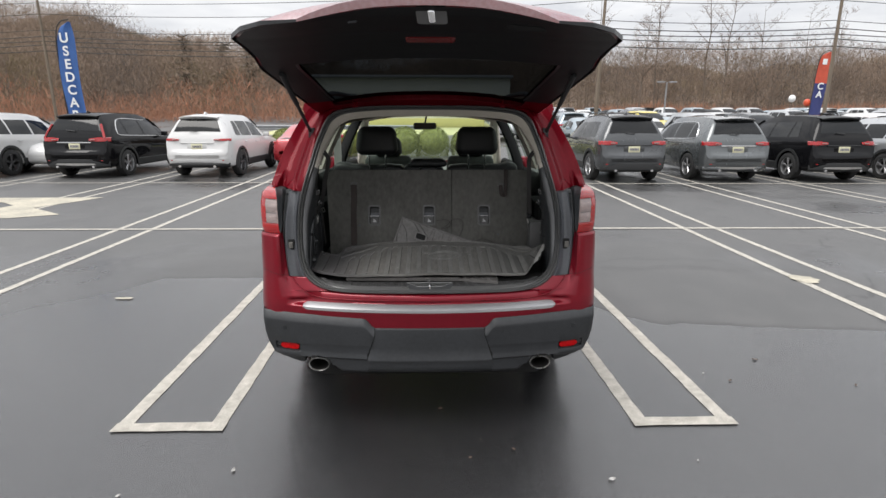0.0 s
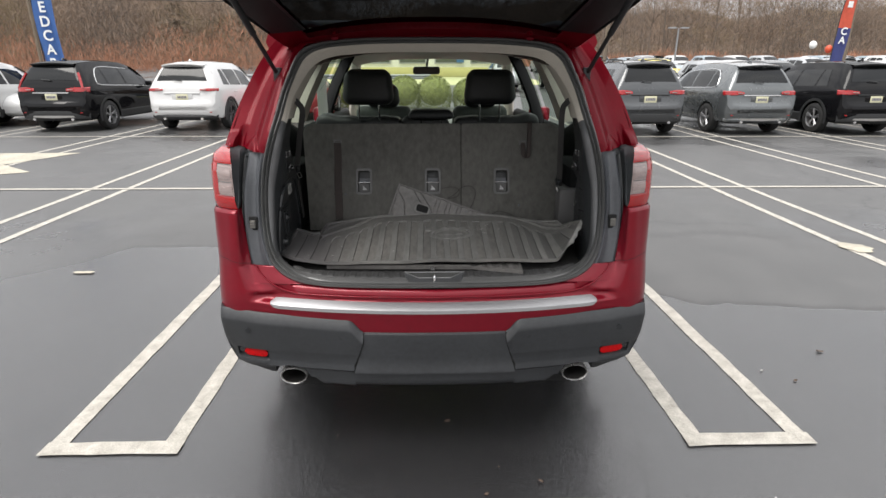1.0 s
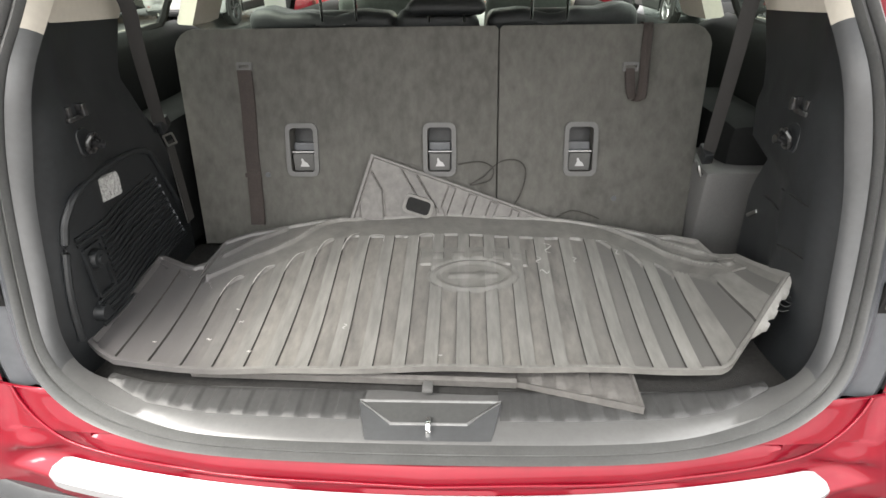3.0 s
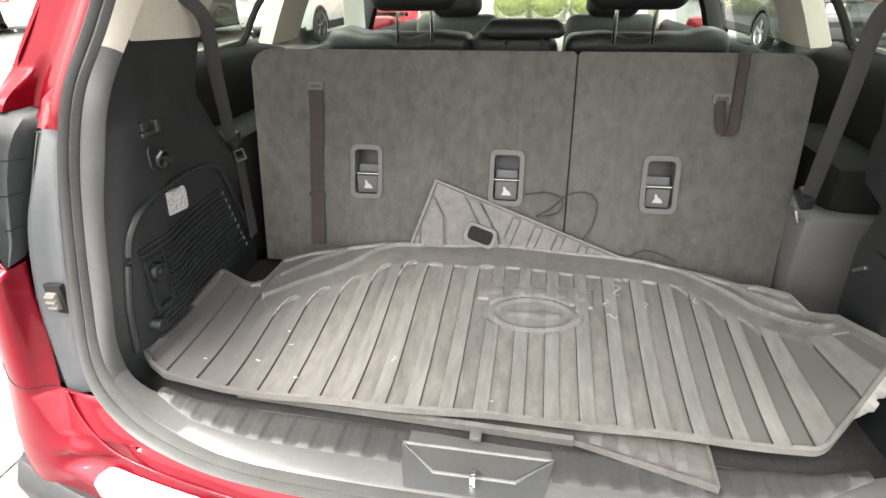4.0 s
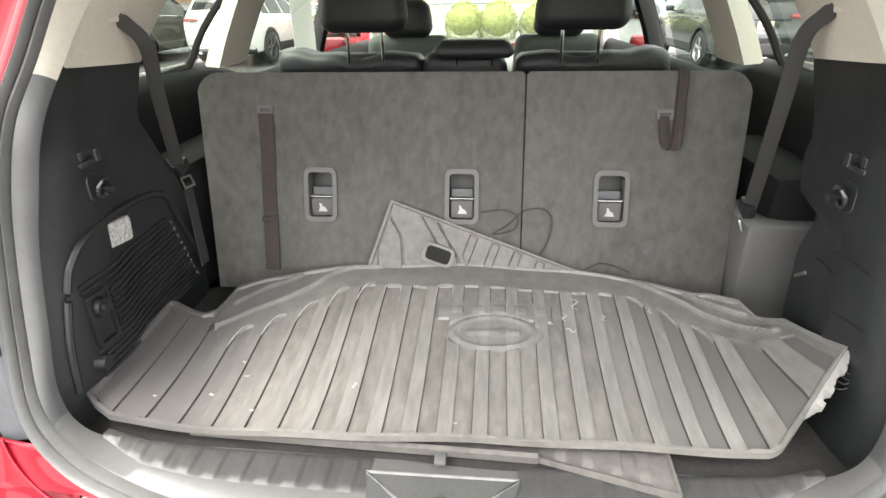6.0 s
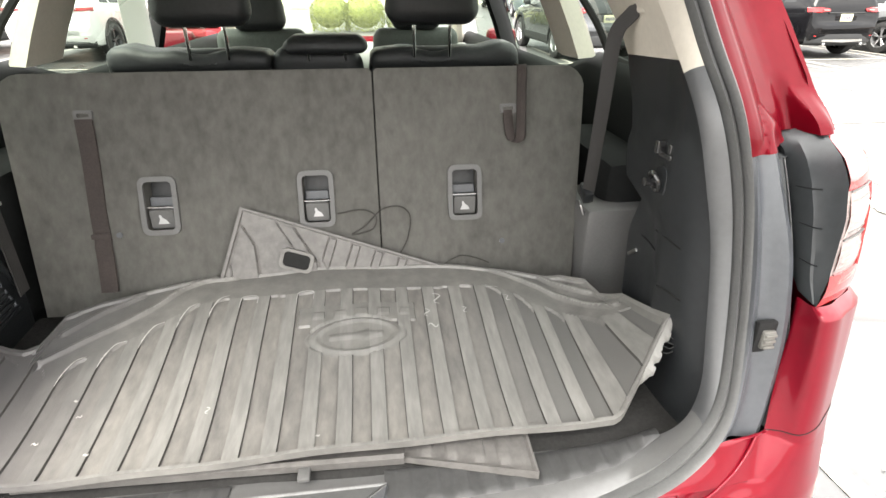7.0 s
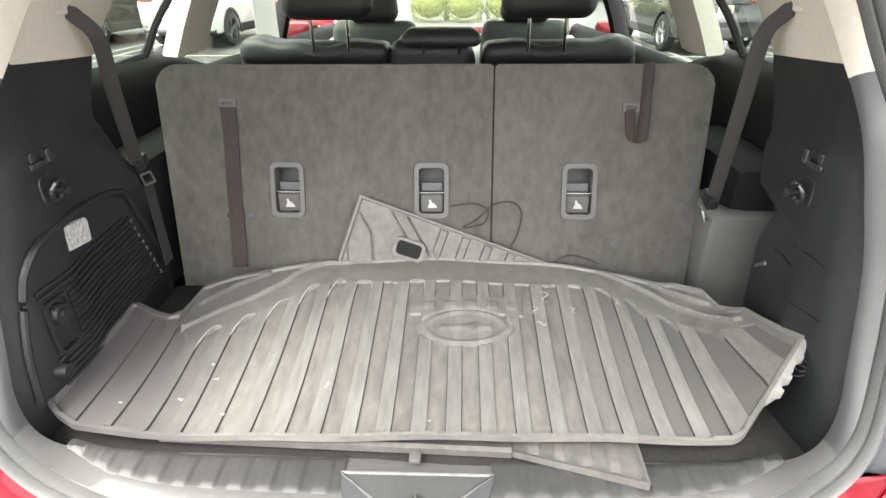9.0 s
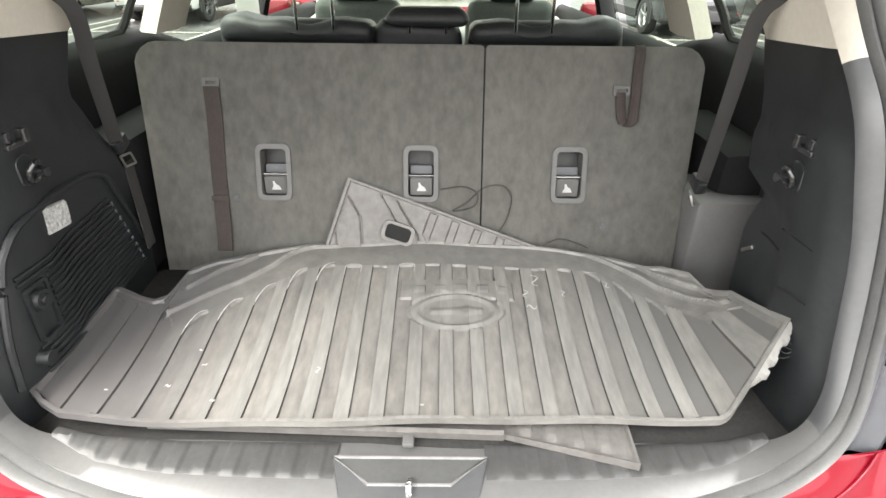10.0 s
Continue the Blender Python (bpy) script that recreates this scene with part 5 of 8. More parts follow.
for sx in (1, -1):
    bm = bmesh.new()
    rows = []
    stops = [0.235 + 0.765 * i / 60 for i in range(61)]
    for edge in POCKET:
        stops += [0.72 * (edge + d) / 0.90 for d in (-0.004, 0.004)]
    for s in sorted(stops):
        x, y = bumper_xy(s)
        zt = bumper_top(x)
        zb = lerp_table(BUMPER_LOW, x)
        push = 0.012 * smooth01((s - 0.45) / 0.15)
        pocket = smooth01((x - POCKET[0] + 0.003) / 0.006) * smooth01((POCKET[1] + 0.003 - x) / 0.006)
        tuck = 0.028 * smooth01((x - 0.80) / 0.12)
        prof = [(zt - 0.008, 0.045), (zt, 0.010), (zt - 0.005, 0.003), (zt - 0.036, -0.0115), (zt - 0.042, -0.0135), (zt - 0.050, -0.0135), (0.60, -0.008), (0.556, -0.003), (0.546, -0.002 + 0.004 * pocket),
                (0.542, 0.000 + 0.034 * pocket), (0.506, 0.002 + 0.034 * pocket), (0.500, 0.002 - 0.003 * pocket), (0.490, 0.000 - 0.004 * pocket), (0.477, -0.002), (0.472, 0.003), (0.460, 0.016), (0.42, 0.018), (zb + 0.010, 0.022), (zb, 0.034), (zb - 0.002, 0.12)]
        row = []
        for z, o in prof:
            zz = max(min(z, zt), zb - 0.002)
            low = smooth01((0.66 - zz) / 0.20)
            splay = 0.048 * smooth01((0.64 - zz) / 0.18) * max(0.0, 1 - (s - 0.235) / 0.10)
            row.append((sx * (x + splay + 0.35 * push * smooth01((s - 0.66) / 0.1) - (o * 0.6 if s > 0.8 else 0) - 0.4 * tuck * low), y - push + o * (1 if s < 0.8 else 0.4) + tuck * low, zz))
        rows.append(row)
    grid(bm, rows)
    part("bumper_corner", bm, BUMPER, hero, "textured dark plastic bumper corner", 40)
    # dark valance tucked under the corner
    bm = bmesh.new()
    rows = []
    for i in range(13):
        x = 0.692 + 0.155 * i / 12
        y = bumper_plan(x) + 0.022
        lo = lerp_table([(0.692, 0.424), (0.712, 0.421), (0.78, 0.436), (0.847, 0.464)], x)
        rows.append([(sx * x, y - 0.002, 0.480), (sx * x, y, lo + 0.010), (sx * x, y + 0.008, lo), (sx * x, y + 0.10, lo - 0.003)])
    grid(bm, rows)
    part("lower_corner", bm, CLADDING, hero, "dark valance under the bumper corner", 50)
    bm = bmesh.new()
    box(bm, sx * 0.678, bumper_plan(0.678) + 0.075, 0.455, 0.018, 0.006, 0.045, 0.002)
    part("exhaust_hanger", bm, GALV, hero, "grey exhaust hanger plate")
    # reflector in its oval pocket, with a dark hole at the outer end
    bm = bmesh.new()
    rows = []
    for i in range(13):
        x = 0.716 + 0.106 * i / 12
        y = bumper_plan(x) - 0.012 * smooth01((x * 0.8 - 0.45) / 0.15) + 0.012
        h = 0.0165 * math.sqrt(max(0.1, 1 - abs(2 * i / 12 - 1) ** 6))
        rows.append([(sx * x, y + 0.02, 0.524 - h - 0.002), (sx * x, y, 0.524 - h), (sx * x, y - 0.003, 0.524), (sx * x, y, 0.524 + h), (sx * x, y + 0.02, 0.524 + h + 0.002)])
    grid(bm, rows)
    part("reflector", bm, REFLECTOR_RED, hero, "red rear reflector")
    # black disc put in for the dark inside of the pocket's end hole
    bm = bmesh.new()
    xb = 0.837
    yb = bumper_plan(xb) + 0.012
    cyl(bm, (sx * xb, yb + 0.002, 0.524), (sx * xb, yb + 0.03, 0.524), 0.014, n=18)
    part("hole_disc", bm, GLOSS_BLACK, hero, "black disc standing for the dark hole beside the reflector")
    for x, z in ((0.385, 0.634), (0.785, 0.640)):
        bm = bmesh.new()
        y = bumper_plan(x) - (0.019 if x > 0.6 else 0.002)
        cyl(bm, (sx * x, y - 0.009, z), (sx * x, y + 0.01, z), 0.0115, n=18)
        part("parking_sensor", bm, TRIM_BLACK, hero)
    # exhaust tip
    bm = bmesh.new()
    prof = [(1.0, 0.0), (1.06, -0.004), (1.10, 0.0), (1.10, 0.16), (1.0, 0.16)]
    rows = []
    for i in range(33):
        q = 2 * math.pi * i / 32
        rows.append([(sx * 0.608 + 0.052 * k * math.cos(q), -0.074 + dy, 0.428 + 0.035 * k * math.sin(q)) for k, dy in prof])
    grid(bm, rows)
    tip = part("exhaust_tip", bm, TIP_STEEL, hero, "oval chrome exhaust tip")
    bm = bmesh.new()
    rows = [[(sx * 0.608 + 0.0515 * k * math.cos(q), -0.069 + dy, 0.428 + 0.0345 * k * math.sin(q)) for k, dy in ((1, 0.0), (0.98, 0.15), (0.02, 0.16))] for q in (2 * math.pi * i / 32 for i in range(33))]
    grid(bm, rows)
    part("exhaust_bore", bm, SOOT, tip, "sooty exhaust bore")

# bumper centre panel and valance
bm = bmesh.new()
rows = []
for i in range(33):
    x = -0.291 + 0.582 * i / 32
    y = bumper_plan(x)
    rows.append([(x * (1 + 0.17 * smooth01((0.64 - z) / 0.2)), y + o, z) for z, o in ((0.644, 0.04), (0.652, 0.01), (0.646, 0.0), (0.61, -0.003), (0.54, 0.003), (0.49, 0.002), (0.474, -0.006), (0.466, -0.006), (0.460, 0.012), (0.445, 0.03))])
grid(bm, rows)
part("bumper_centre", bm, BUMPER, hero, "textured dark plastic bumper step", 40)
bm = bmesh.new()
rows = []
for i in range(41):
    x = -0.345 + 0.69 * i / 40
    y = bumper_plan(x)
    rows.append([(x, y + o, z) for z, o in ((0.475, 0.030), (0.466, 0.016), (0.43, 0.010), (0.40, 0.020), (0.382, 0.045), (0.376, 0.12))])
grid(bm, rows)
part("bumper_valance", bm, BUMPER, hero, "", 40)

for sx in (1, -1):
    bm = bmesh.new()
    sweep(bm, [(sx * (0.2935 + 0.0485 * smooth01((0.64 - z) / 0.18)), bumper_plan(0.31) + 0.004, z) for z in (0.650, 0.62, 0.59, 0.56, 0.53, 0.50, 0.47)], 0.0055, 6)
    part("panel_seam", bm, WELL, hero)

# red loading ledge under the opening
bm = bmesh.new()
rows = []
for i in range(61):
    t = -1 + 2 * i / 60
    x = 0.615 * t
    ax = abs(x)
    y = bumper_plan(x)
    sil = lerp_table([(0, -0.077), (0.36, -0.062), (0.585, -0.020), (0.70, 0.01), (0.80, 0.05)], ax)
    ledge = 0.766 + 0.006 * ax
    zt = lerp_table([(0, 0.818), (0.585, 0.826), (0.66, 0.850), (0.74, 0.87), (0.80, 0.87)], ax)
    zlo = 0.62 if ax < 0.36 else 0.68
    rows.append([(x, sil + 0.012, zt + 0.004), (x, sil - 0.004, zt - 0.006), (x, min(sil - 0.010, y + 0.060), 0.795), (x, y + 0.048, ledge + 0.012), (x, y + 0.040, ledge), (x, y + 0.012, ledge - 0.010),
                 (x, y + 0.004, ledge - 0.024), (x, y + 0.006, 0.72), (x, y + 0.010, 0.69), (x, y + 0.014, zlo)])
grid(bm, rows)
part("loading_ledge", bm, PAINT_RED, hero, "glossy red bumper ledge", 45)
for sx in (1, -1):
    bm = bmesh.new()
    grid(bm, [[(sx * x, bumper_plan(x) + 0.075, z) for x in (0.54, 0.58, 0.62, 0.66, 0.70)] for z in (0.70, 0.75, 0.80)])
    part("ledge_backing", bm, PAINT_RED, hero)
# stainless protector strip
bm = bmesh.new()
rows = []
for i in range(81):
    t = -1 + 2 * i / 80
    x = 0.682 * t
    y = bumper_plan(x)
    ledge = 0.766 + 0.006 * abs(x)
    e = math.sqrt(max(0.12, 1 - (max(0.0, abs(t) - 0.955) / 0.045) ** 2))
    prof = ((0.044, 0.000), (0.041, 0.008), (0.012, -0.003), (0.001, -0.012), (-0.001, -0.026), (0.006, -0.029))
    rows.append([(x, y + 0.012 + (o - 0.012) * e, ledge - 0.010 + (h + 0.010) * e) for o, h in prof])
grid(bm, rows)
part("protector_strip", bm, STRIP_STEEL, hero, "brushed steel bumper protector strip", 40)

# wheels, underbody
for ay in (1.02, 3.92):
    for sx in (1, -1):
        wheel_parts(hero, sx * 0.82, ay, 0.376, 0.245, sx, RIM)
        bm = bmesh.new()
        rws = []
        for i in range(25):
            q = math.pi * (-0.1 + 1.2 * i / 24)
            rws.append([(sx * xx, ay + rr * math.cos(q), 0.376 + rr * math.sin(q)) for xx, rr in ((0.66, 0.44), (0.945, 0.44), (0.966, 0.45), (0.966, 0.515), (0.945, 0.52))])
        grid(bm, rws)
        part("wheel_arch", bm, CLADDING, hero)
bm = bmesh.new()
box(bm, 0, 2.4, 0.37, 1.30, 4.7, 0.16, 0.04)
box(bm, 0, 0.24, 0.50, 1.24, 0.42, 0.20, 0.04)
part("underbody", bm, WELL, hero, "dark underbody")
bm = bmesh.new()
cyl(bm, (-0.55, 0.32, 0.38), (0.55, 0.32, 0.38), 0.10, n=18)
part("silencer", bm, STEEL, hero)

# roof, bonnet, windscreen frame
bm = bmesh.new()
rows = []
for y, z, w in ((0.49, 1.838, 0.62), (0.56, 1.852, 0.66), (0.9, 1.862, 0.68), (1.6, 1.872, 0.69), (2.3, 1.862, 0.685), (2.75, 1.825, 0.67), (2.95, 1.78, 0.66)):
    rows.append([(w * t, y, z - 0.055 * abs(t) ** 3.0) for t in (-1.04, -0.9, -0.6, -0.3, 0, 0.3, 0.6, 0.9, 1.04)])
grid(bm, rows)
part("roof", bm, PAINT_RED, hero)
bm = bmesh.new()
rows = []
for y, z, w in ((0.495, 1.752, 0.50), (0.7, 1.775, 0.60), (1.6, 1.80, 0.64), (2.4, 1.79, 0.63), (2.9, 1.74, 0.62)):
    rows.append([(w * t, y, z - 0.05 * abs(t) ** 3.0) for t in (-1.06, -0.9, -0.6, -0.3, 0, 0.3, 0.6, 0.9, 1.06)])
grid(bm, rows)
part("headliner", bm, TRIM_BEIGE, hero, "beige cloth headliner")
bm = bmesh.new()
rows = []
for y, z, w in ((3.55, 1.175, 0.80), (3.75, 1.155, 0.83), (4.2, 1.10, 0.82), (4.55, 1.03, 0.76), (4.75, 0.92, 0.62), (4.84, 0.78, 0.5)):
    rows.append([(w * t, y - 0.05 * t * t, z - 0.05 * abs(t) ** 3) for t in (-1.06, -0.9, -0.6, -0.3, 0, 0.3, 0.6, 0.9, 1.06)])
grid(bm, rows)
part("bonnet", bm, PAINT_RED, hero)
bm = bmesh.new()
rows = []
for k in range(6):
    t = k / 5
    rows.append([(x * (0.64 + 0.15 * t), 2.93 + 0.70 * t, 1.76 - 0.57 * t - 0.04 * abs(x) ** 3) for x in (-1, -0.6, -0.3, 0, 0.3, 0.6, 1)])
grid(bm, rows)
ws = part("windscreen", bm, PANE, hero, "clear greenish windscreen", 60)
ws.visible_shadow = False
for sx in (1, -1):
    # roof rail, pillars, side glass
    bm = bmesh.new()
    sweep(bm, spline([(sx * 0.62, 0.62, 1.83), (sx * 0.62, 0.75, 1.885), (sx * 0.635, 1.6, 1.90), (sx * 0.62, 2.4, 1.885), (sx * 0.61, 2.55, 1.83)], 5), 0.016, 8)
    part("roof_rail", bm, CLADDING, hero)
    for name, lo, hi, wlo, whi, material in (("c_pillar", 1.085, 1.235, 0.25, 0.27, TRIM_BEIGE), ("b_pillar", 2.10, 2.16, 0.11, 0.10, LINING_DARK)):
        bm = bmesh.new()
        rows = []
        for k in range(6):
            t = k / 5 if name == "b_pillar" else 0.355 + 0.645 * k / 5
            yc, w = lo + (hi - lo) * t, wlo + (whi - wlo) * t
            x = 0.90 - 0.24 * t - 0.03 * math.sin(math.pi * t) * -1
            z = 1.17 + 0.60 * t
            rows.append([(sx * (x - 0.085), yc - w / 2 + 0.03, z), (sx * (x - 0.10), yc, z), (sx * (x - 0.085), yc + w / 2 - 0.03, z), (sx * (x - 0.03), yc + w / 2, z), (sx * x, yc + w / 2, z), (sx * x, yc - w / 2 + 0.11, z), (sx * (x - 0.03), yc - w / 2 + 0.06, z)])
        grid(bm, rows, closed=True)
        part(name, bm, material, hero, "", 40)
    bm = bmesh.new()
    sweep(bm, [(sx * 0.66, 2.92, 1.77), (sx * 0.73, 3.25, 1.50), (sx * 0.80, 3.62, 1.19)], 0.05, 8, flat=1.4)
    part("a_pillar", bm, TRIM_BEIGE, hero)
    bm = bmesh.new()
    sweep(bm, [(sx * 0.69, 0.45, 1.79), (sx * 0.70, 1.6, 1.82), (sx * 0.69, 2.5, 1.80), (sx * 0.67, 2.95, 1.76)], 0.045, 8)
    part("cant_rail", bm, PAINT_RED, hero)
    for y0, y1, z0, pane in ((0.62, 1.16, 1.365, PANE_DARK), (1.30, 2.08, 1.28, PANE_SIDE), (2.18, 3.35, 1.26, PANE_SIDE)):
        bm = bmesh.new()
        rows = []
        for k in range(6):
            t = k / 5
            x = 0.898 - 0.225 * t + 0.015 * math.sin(math.pi * t)
            e = y1 - (0.42 * t if y1 > 3 else 0.0)
            rows.append([(sx * x, y0 + (e - y0) * j / 5, z0 + (1.775 - z0) * t) for j in range(6)])
        grid(bm, rows)
        part("side_window", bm, pane, hero, "", 60)
    # inner door panels and belt line trim
    bm = bmesh.new()
    rows = []
    for y in (0.62, 0.9, 1.2, 1.5, 1.8, 2.4, 3.0, 3.6):
        d = lerp_table([(1.2, 0.0), (1.5, 0.085), (3.6, 0.115)], y)
        rows.append([(sx * 0.86, y, 0.45), (sx * 0.845, y, 0.8), (sx * 0.825, y, 1.15), (sx * 0.830, y, 1.30 - d), (sx * 0.842, y, 1.350 - d), (sx * 0.862, y, 1.376 - d), (sx * 0.886, y, 1.384 - d), (sx * 0.900, y, 1.376 - d)])
    grid(bm, rows)
    part("door_lining", bm, LINING_DARK, hero)
    # wing mirror
    bm = bmesh.new()
    box(bm, sx * 1.04, 3.25, 1.24, 0.20, 0.10, 0.14, 0.035)
    box(bm, sx * 0.95, 3.27, 1.19, 0.10, 0.05, 0.03, 0.008)
    part("wing_mirror", bm, PAINT_RED, hero)
    # black frame round the quarter glass
    bm = bmesh.new()
    loop = []
    for y, t in ((0.70, 0.03), (1.02, 0.02), (1.085, 0.06), (1.12, 0.30), (1.20, 0.88), (0.75, 0.86), (0.66, 0.5)):
        loop.append((sx * (0.880 - 0.22 * t + 0.015 * math.sin(math.pi * t)), y, 1.372 + 0.38 * t))
    sweep(bm, spline(loop, 5, closed=True), 0.011, 6, closed=True)
    part("window_rubber", bm, WELL, hero)


# raised tailgate: sections across it from the hinge to its lower edge, first as if shut
HINGE = Vector((0, 0.47, 1.835))
OPEN_ANGLE = -82.0
GATE = [  # y, z, half width, thickness
    (0.470, 1.835, 0.600, 0.030), (0.430, 1.800, 0.650, 0.050), (0.330, 1.640, 0.715, 0.060), (0.230, 1.470, 0.775, 0.065), (0.165, 1.360, 0.815, 0.070),
    (0.105, 1.270, 0.815, 0.080), (0.055, 1.180, 0.832, 0.085), (0.020, 1.080, 0.845, 0.075), (-0.010, 0.960, 0.765, 0.070), (-0.030, 0.860, 0.650, 0.060), (-0.035, 0.805, 0.500, 0.034)]


def gate_turn(p):
    v = Vector(p) - HINGE
    a = radians(OPEN_ANGLE)
    c, s = math.cos(a), math.sin(a)
    return (v.x, HINGE.y + v.y * c - v.z * s, HINGE.z + v.y * s + v.z * c)


def gate_pt(k, t, inner=0.0):
    """k: position along the gate's section rows (may be fractional); t from -1 to 1 across."""
    i = min(int(k), len(GATE) - 2)
    f = k - i
    y, z, w, th = (a + (b - a) * f for a, b in zip(GATE[i], GATE[i + 1]))
    crown = 0.085 * abs(t) ** 2.6
    th *= 1 - 0.72 * abs(t) ** 5
    d = Vector((0, GATE[i + 1][0] - GATE[i][0], GATE[i + 1][1] - GATE[i][1])).normalized()
    nrm = Vector((0, -d.z, d.y))
    if nrm.y < 0:
        nrm = -nrm
    p = Vector((w * t, y + crown, z)) + nrm * (th * inner)
    return gate_turn(p)


TS = [-1, -0.97, -0.9, -0.8, -0.68, -0.55, -0.4, -0.2, 0, 0.2, 0.4, 0.55, 0.68, 0.8, 0.9, 0.97, 1]


def gate_grid(k0, k1, n, ts, inner, skip=None):
    bm = bmesh.new()
    ks = [k0 + (k1 - k0) * i / n for i in range(n + 1)]
    vs = [[bm.verts.new(gate_pt(k, t, inner)) for t in ts] for k in ks]
    for i in range(n):
        for j in range(len(ts) - 1):
            km, tm = (ks[i] + ks[i + 1]) / 2, (ts[j] + ts[j + 1]) / 2
            if skip and skip(km, tm):
                continue
            bm.faces.new((vs[i][j], vs[i][j + 1], vs[i + 1][j + 1], vs[i + 1][j]))
    return bm


def in_window(k, t):
    return 1.25 < k < 4.3 and abs(t) < 0.80


gate = part("tailgate", gate_grid(0, 10, 40, TS, 0.0, in_window), PAINT_WET, hero, "raised red tailgate with black inner trim", 45)
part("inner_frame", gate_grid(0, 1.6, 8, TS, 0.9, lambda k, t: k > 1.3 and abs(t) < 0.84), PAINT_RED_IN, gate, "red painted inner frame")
part("inner_trim", gate_grid(1.6, 9.85, 40, [t * 0.975 for t in TS], 1.0, lambda k, t: k < 4.3 and abs(t) < 0.78), GATE_LINING, gate, "black plastic tailgate lining", 45)
part("rear_window", gate_grid(1.2, 4.35, 12, [t * 0.82 for t in TS], 0.35), PANE_GATE, gate, "dark tinted tailgate glass", 60)
for sx in (1, -1):
    bm = bmesh.new()
    grid(bm, [[gate_pt(k, sx, i) for i in (0, 0.5, 1.0)] for k in [x * 0.25 for x in range(41)]])
    part("gate_edge", bm, TRIM_BLACK, gate)
    bm = bmesh.new()
    grid(bm, [[gate_pt(k, sx * t, 0.98) for t in (0.76, 0.79, 0.82)] + [gate_pt(k, sx * 0.82, 0.35)] for k in [1.6 + x * 0.25 for x in range(12)]])
    part("window_reveal", bm, TRIM_BLACK, gate)
    bm = bmesh.new()
    rows = []
    for k in [4.9 + 0.2 * i for i in range(8)]:
        rows.append([gate_pt(k, sx * t, o) for t, o in ((0.82, -0.15), (0.90, -0.22), (0.97, -0.18), (1.01, 0.1))])
    grid(bm, rows)
    part("gate_lamp", bm, LENS_RED, gate, "red tailgate lamp")
    # hinge arm and gas strut
    bm = bmesh.new()
    sweep(bm, [(sx * 0.43, 0.53, 1.822), (sx * 0.43, 0.47, 1.832), gate_pt(0.9, sx * 0.66, 1.0)], 0.016, 8)
    part("hinge_arm", bm, PAINT_RED_IN, gate)
    bm = bmesh.new()
    a, b = Vector((sx * 0.672, 0.350, 1.66)), Vector(gate_pt(3.7, sx * 0.90, 1.15))
    mid = a.lerp(b, 0.52)
    cyl(bm, a, mid, 0.009, n=12)
    cyl(bm, mid, b, 0.013, n=12)
    part("gas_strut", bm, CLADDING, gate, "black tailgate strut")
    bm = bmesh.new()
    box(bm, sx * 0.668, 0.352, 1.655, 0.035, 0.03, 0.06, 0.006)
    part("strut_mount", bm, TRIM_BLACK, gate)
bm = bmesh.new()
grid(bm, [[gate_pt(10, t, i) for t in TS] for i in (0, 0.5, 1.0)])
part("lower_edge", bm, PAINT_WET, gate)


def on_gate(k, t, o):
    return Vector(gate_pt(k, t, o))


def gate_plate(name, k, t, w, h, depth, material, label="", r=0.01, o=1.0):
    """A small plate on the lining at row k, place t across."""
    c = on_gate(k, t, o)
    ux = (on_gate(k, t + 0.02, o) - on_gate(k, t - 0.02, o)).normalized()
    uk = (on_gate(k + 0.05, t, o) - on_gate(k - 0.05, t, o)).normalized()
    nz = ux.cross(uk)
    if nz.z > 0:
        nz = -nz
        ux = -ux
    m = Matrix((ux, uk, nz)).transposed().to_4x4()
    m.translation = c
    bm = bmesh.new()
    slab(bm, rrect(w, h, r), m, depth, 0.003)
    return part(name, bm, material, gate, label)


gate_plate("latch_plate", 9.0, 0.02, 0.12, 0.07, 0.012, PLASTIC_GREY, "grey tailgate latch plate")
gate_plate("latch_claw", 9.0, 0.02, 0.03, 0.05, 0.020, CHROME)
gate_plate("grab_recess", 7.9, 0.52, 0.16, 0.07, 0.004, WELL, "dark pull handle recess", 0.03)
gate_plate("inner_switch", 8.4, -0.42, 0.035, 0.02, 0.006, TRIM_GREY, "", 0.006)
gate_plate("warning_reflector", 6.3, 0.01, 0.22, 0.045, 0.006, LENS_DARKRED, "dark red warning reflector")


# Load space

SEAT_P, SEAT_SLOPE = (0.664, 1.123), 0.286


def seat_y(z):
    return SEAT_P[0] + SEAT_SLOPE * (z - SEAT_P[1])


SEAT_A = math.atan(SEAT_SLOPE)
# local axes of the seat's rear face: x across, y up the slope, z out to the rear
SEAT_M = Matrix(((1, 0, 0), (0, math.sin(SEAT_A), -math.cos(SEAT_A)), (0, math.cos(SEAT_A), math.sin(SEAT_A)))).to_4x4()
SEAT_M.translation = (0, seat_y(0.90), 0.90)


def seat_pt(x, z, o=0.0):
    """A point of the backrest's rear face at height z, o metres proud of it."""
    return SEAT_M @ Vector((x, (z - 0.90) / math.cos(SEAT_A), o))


def up_slope(z):
    return (z - 0.90) / math.cos(SEAT_A)


third = thing("rear_seat", 0, 0.72, 0.86, "charcoal carpet-backed split third-row seat, folded upright", "car seat")


def bake_parent(ob, parent):
    """Parents ob, keeping its mesh in world coordinates."""
    ob.parent = parent
    ob.matrix_parent_inverse = parent.matrix_basis.inverted()
    return ob


def seat_part(name, bm, material, label="", smooth=35, owner=None):
    ob = finish(name, bm, material, None, label, smooth)
    return bake_parent(ob, owner or third)


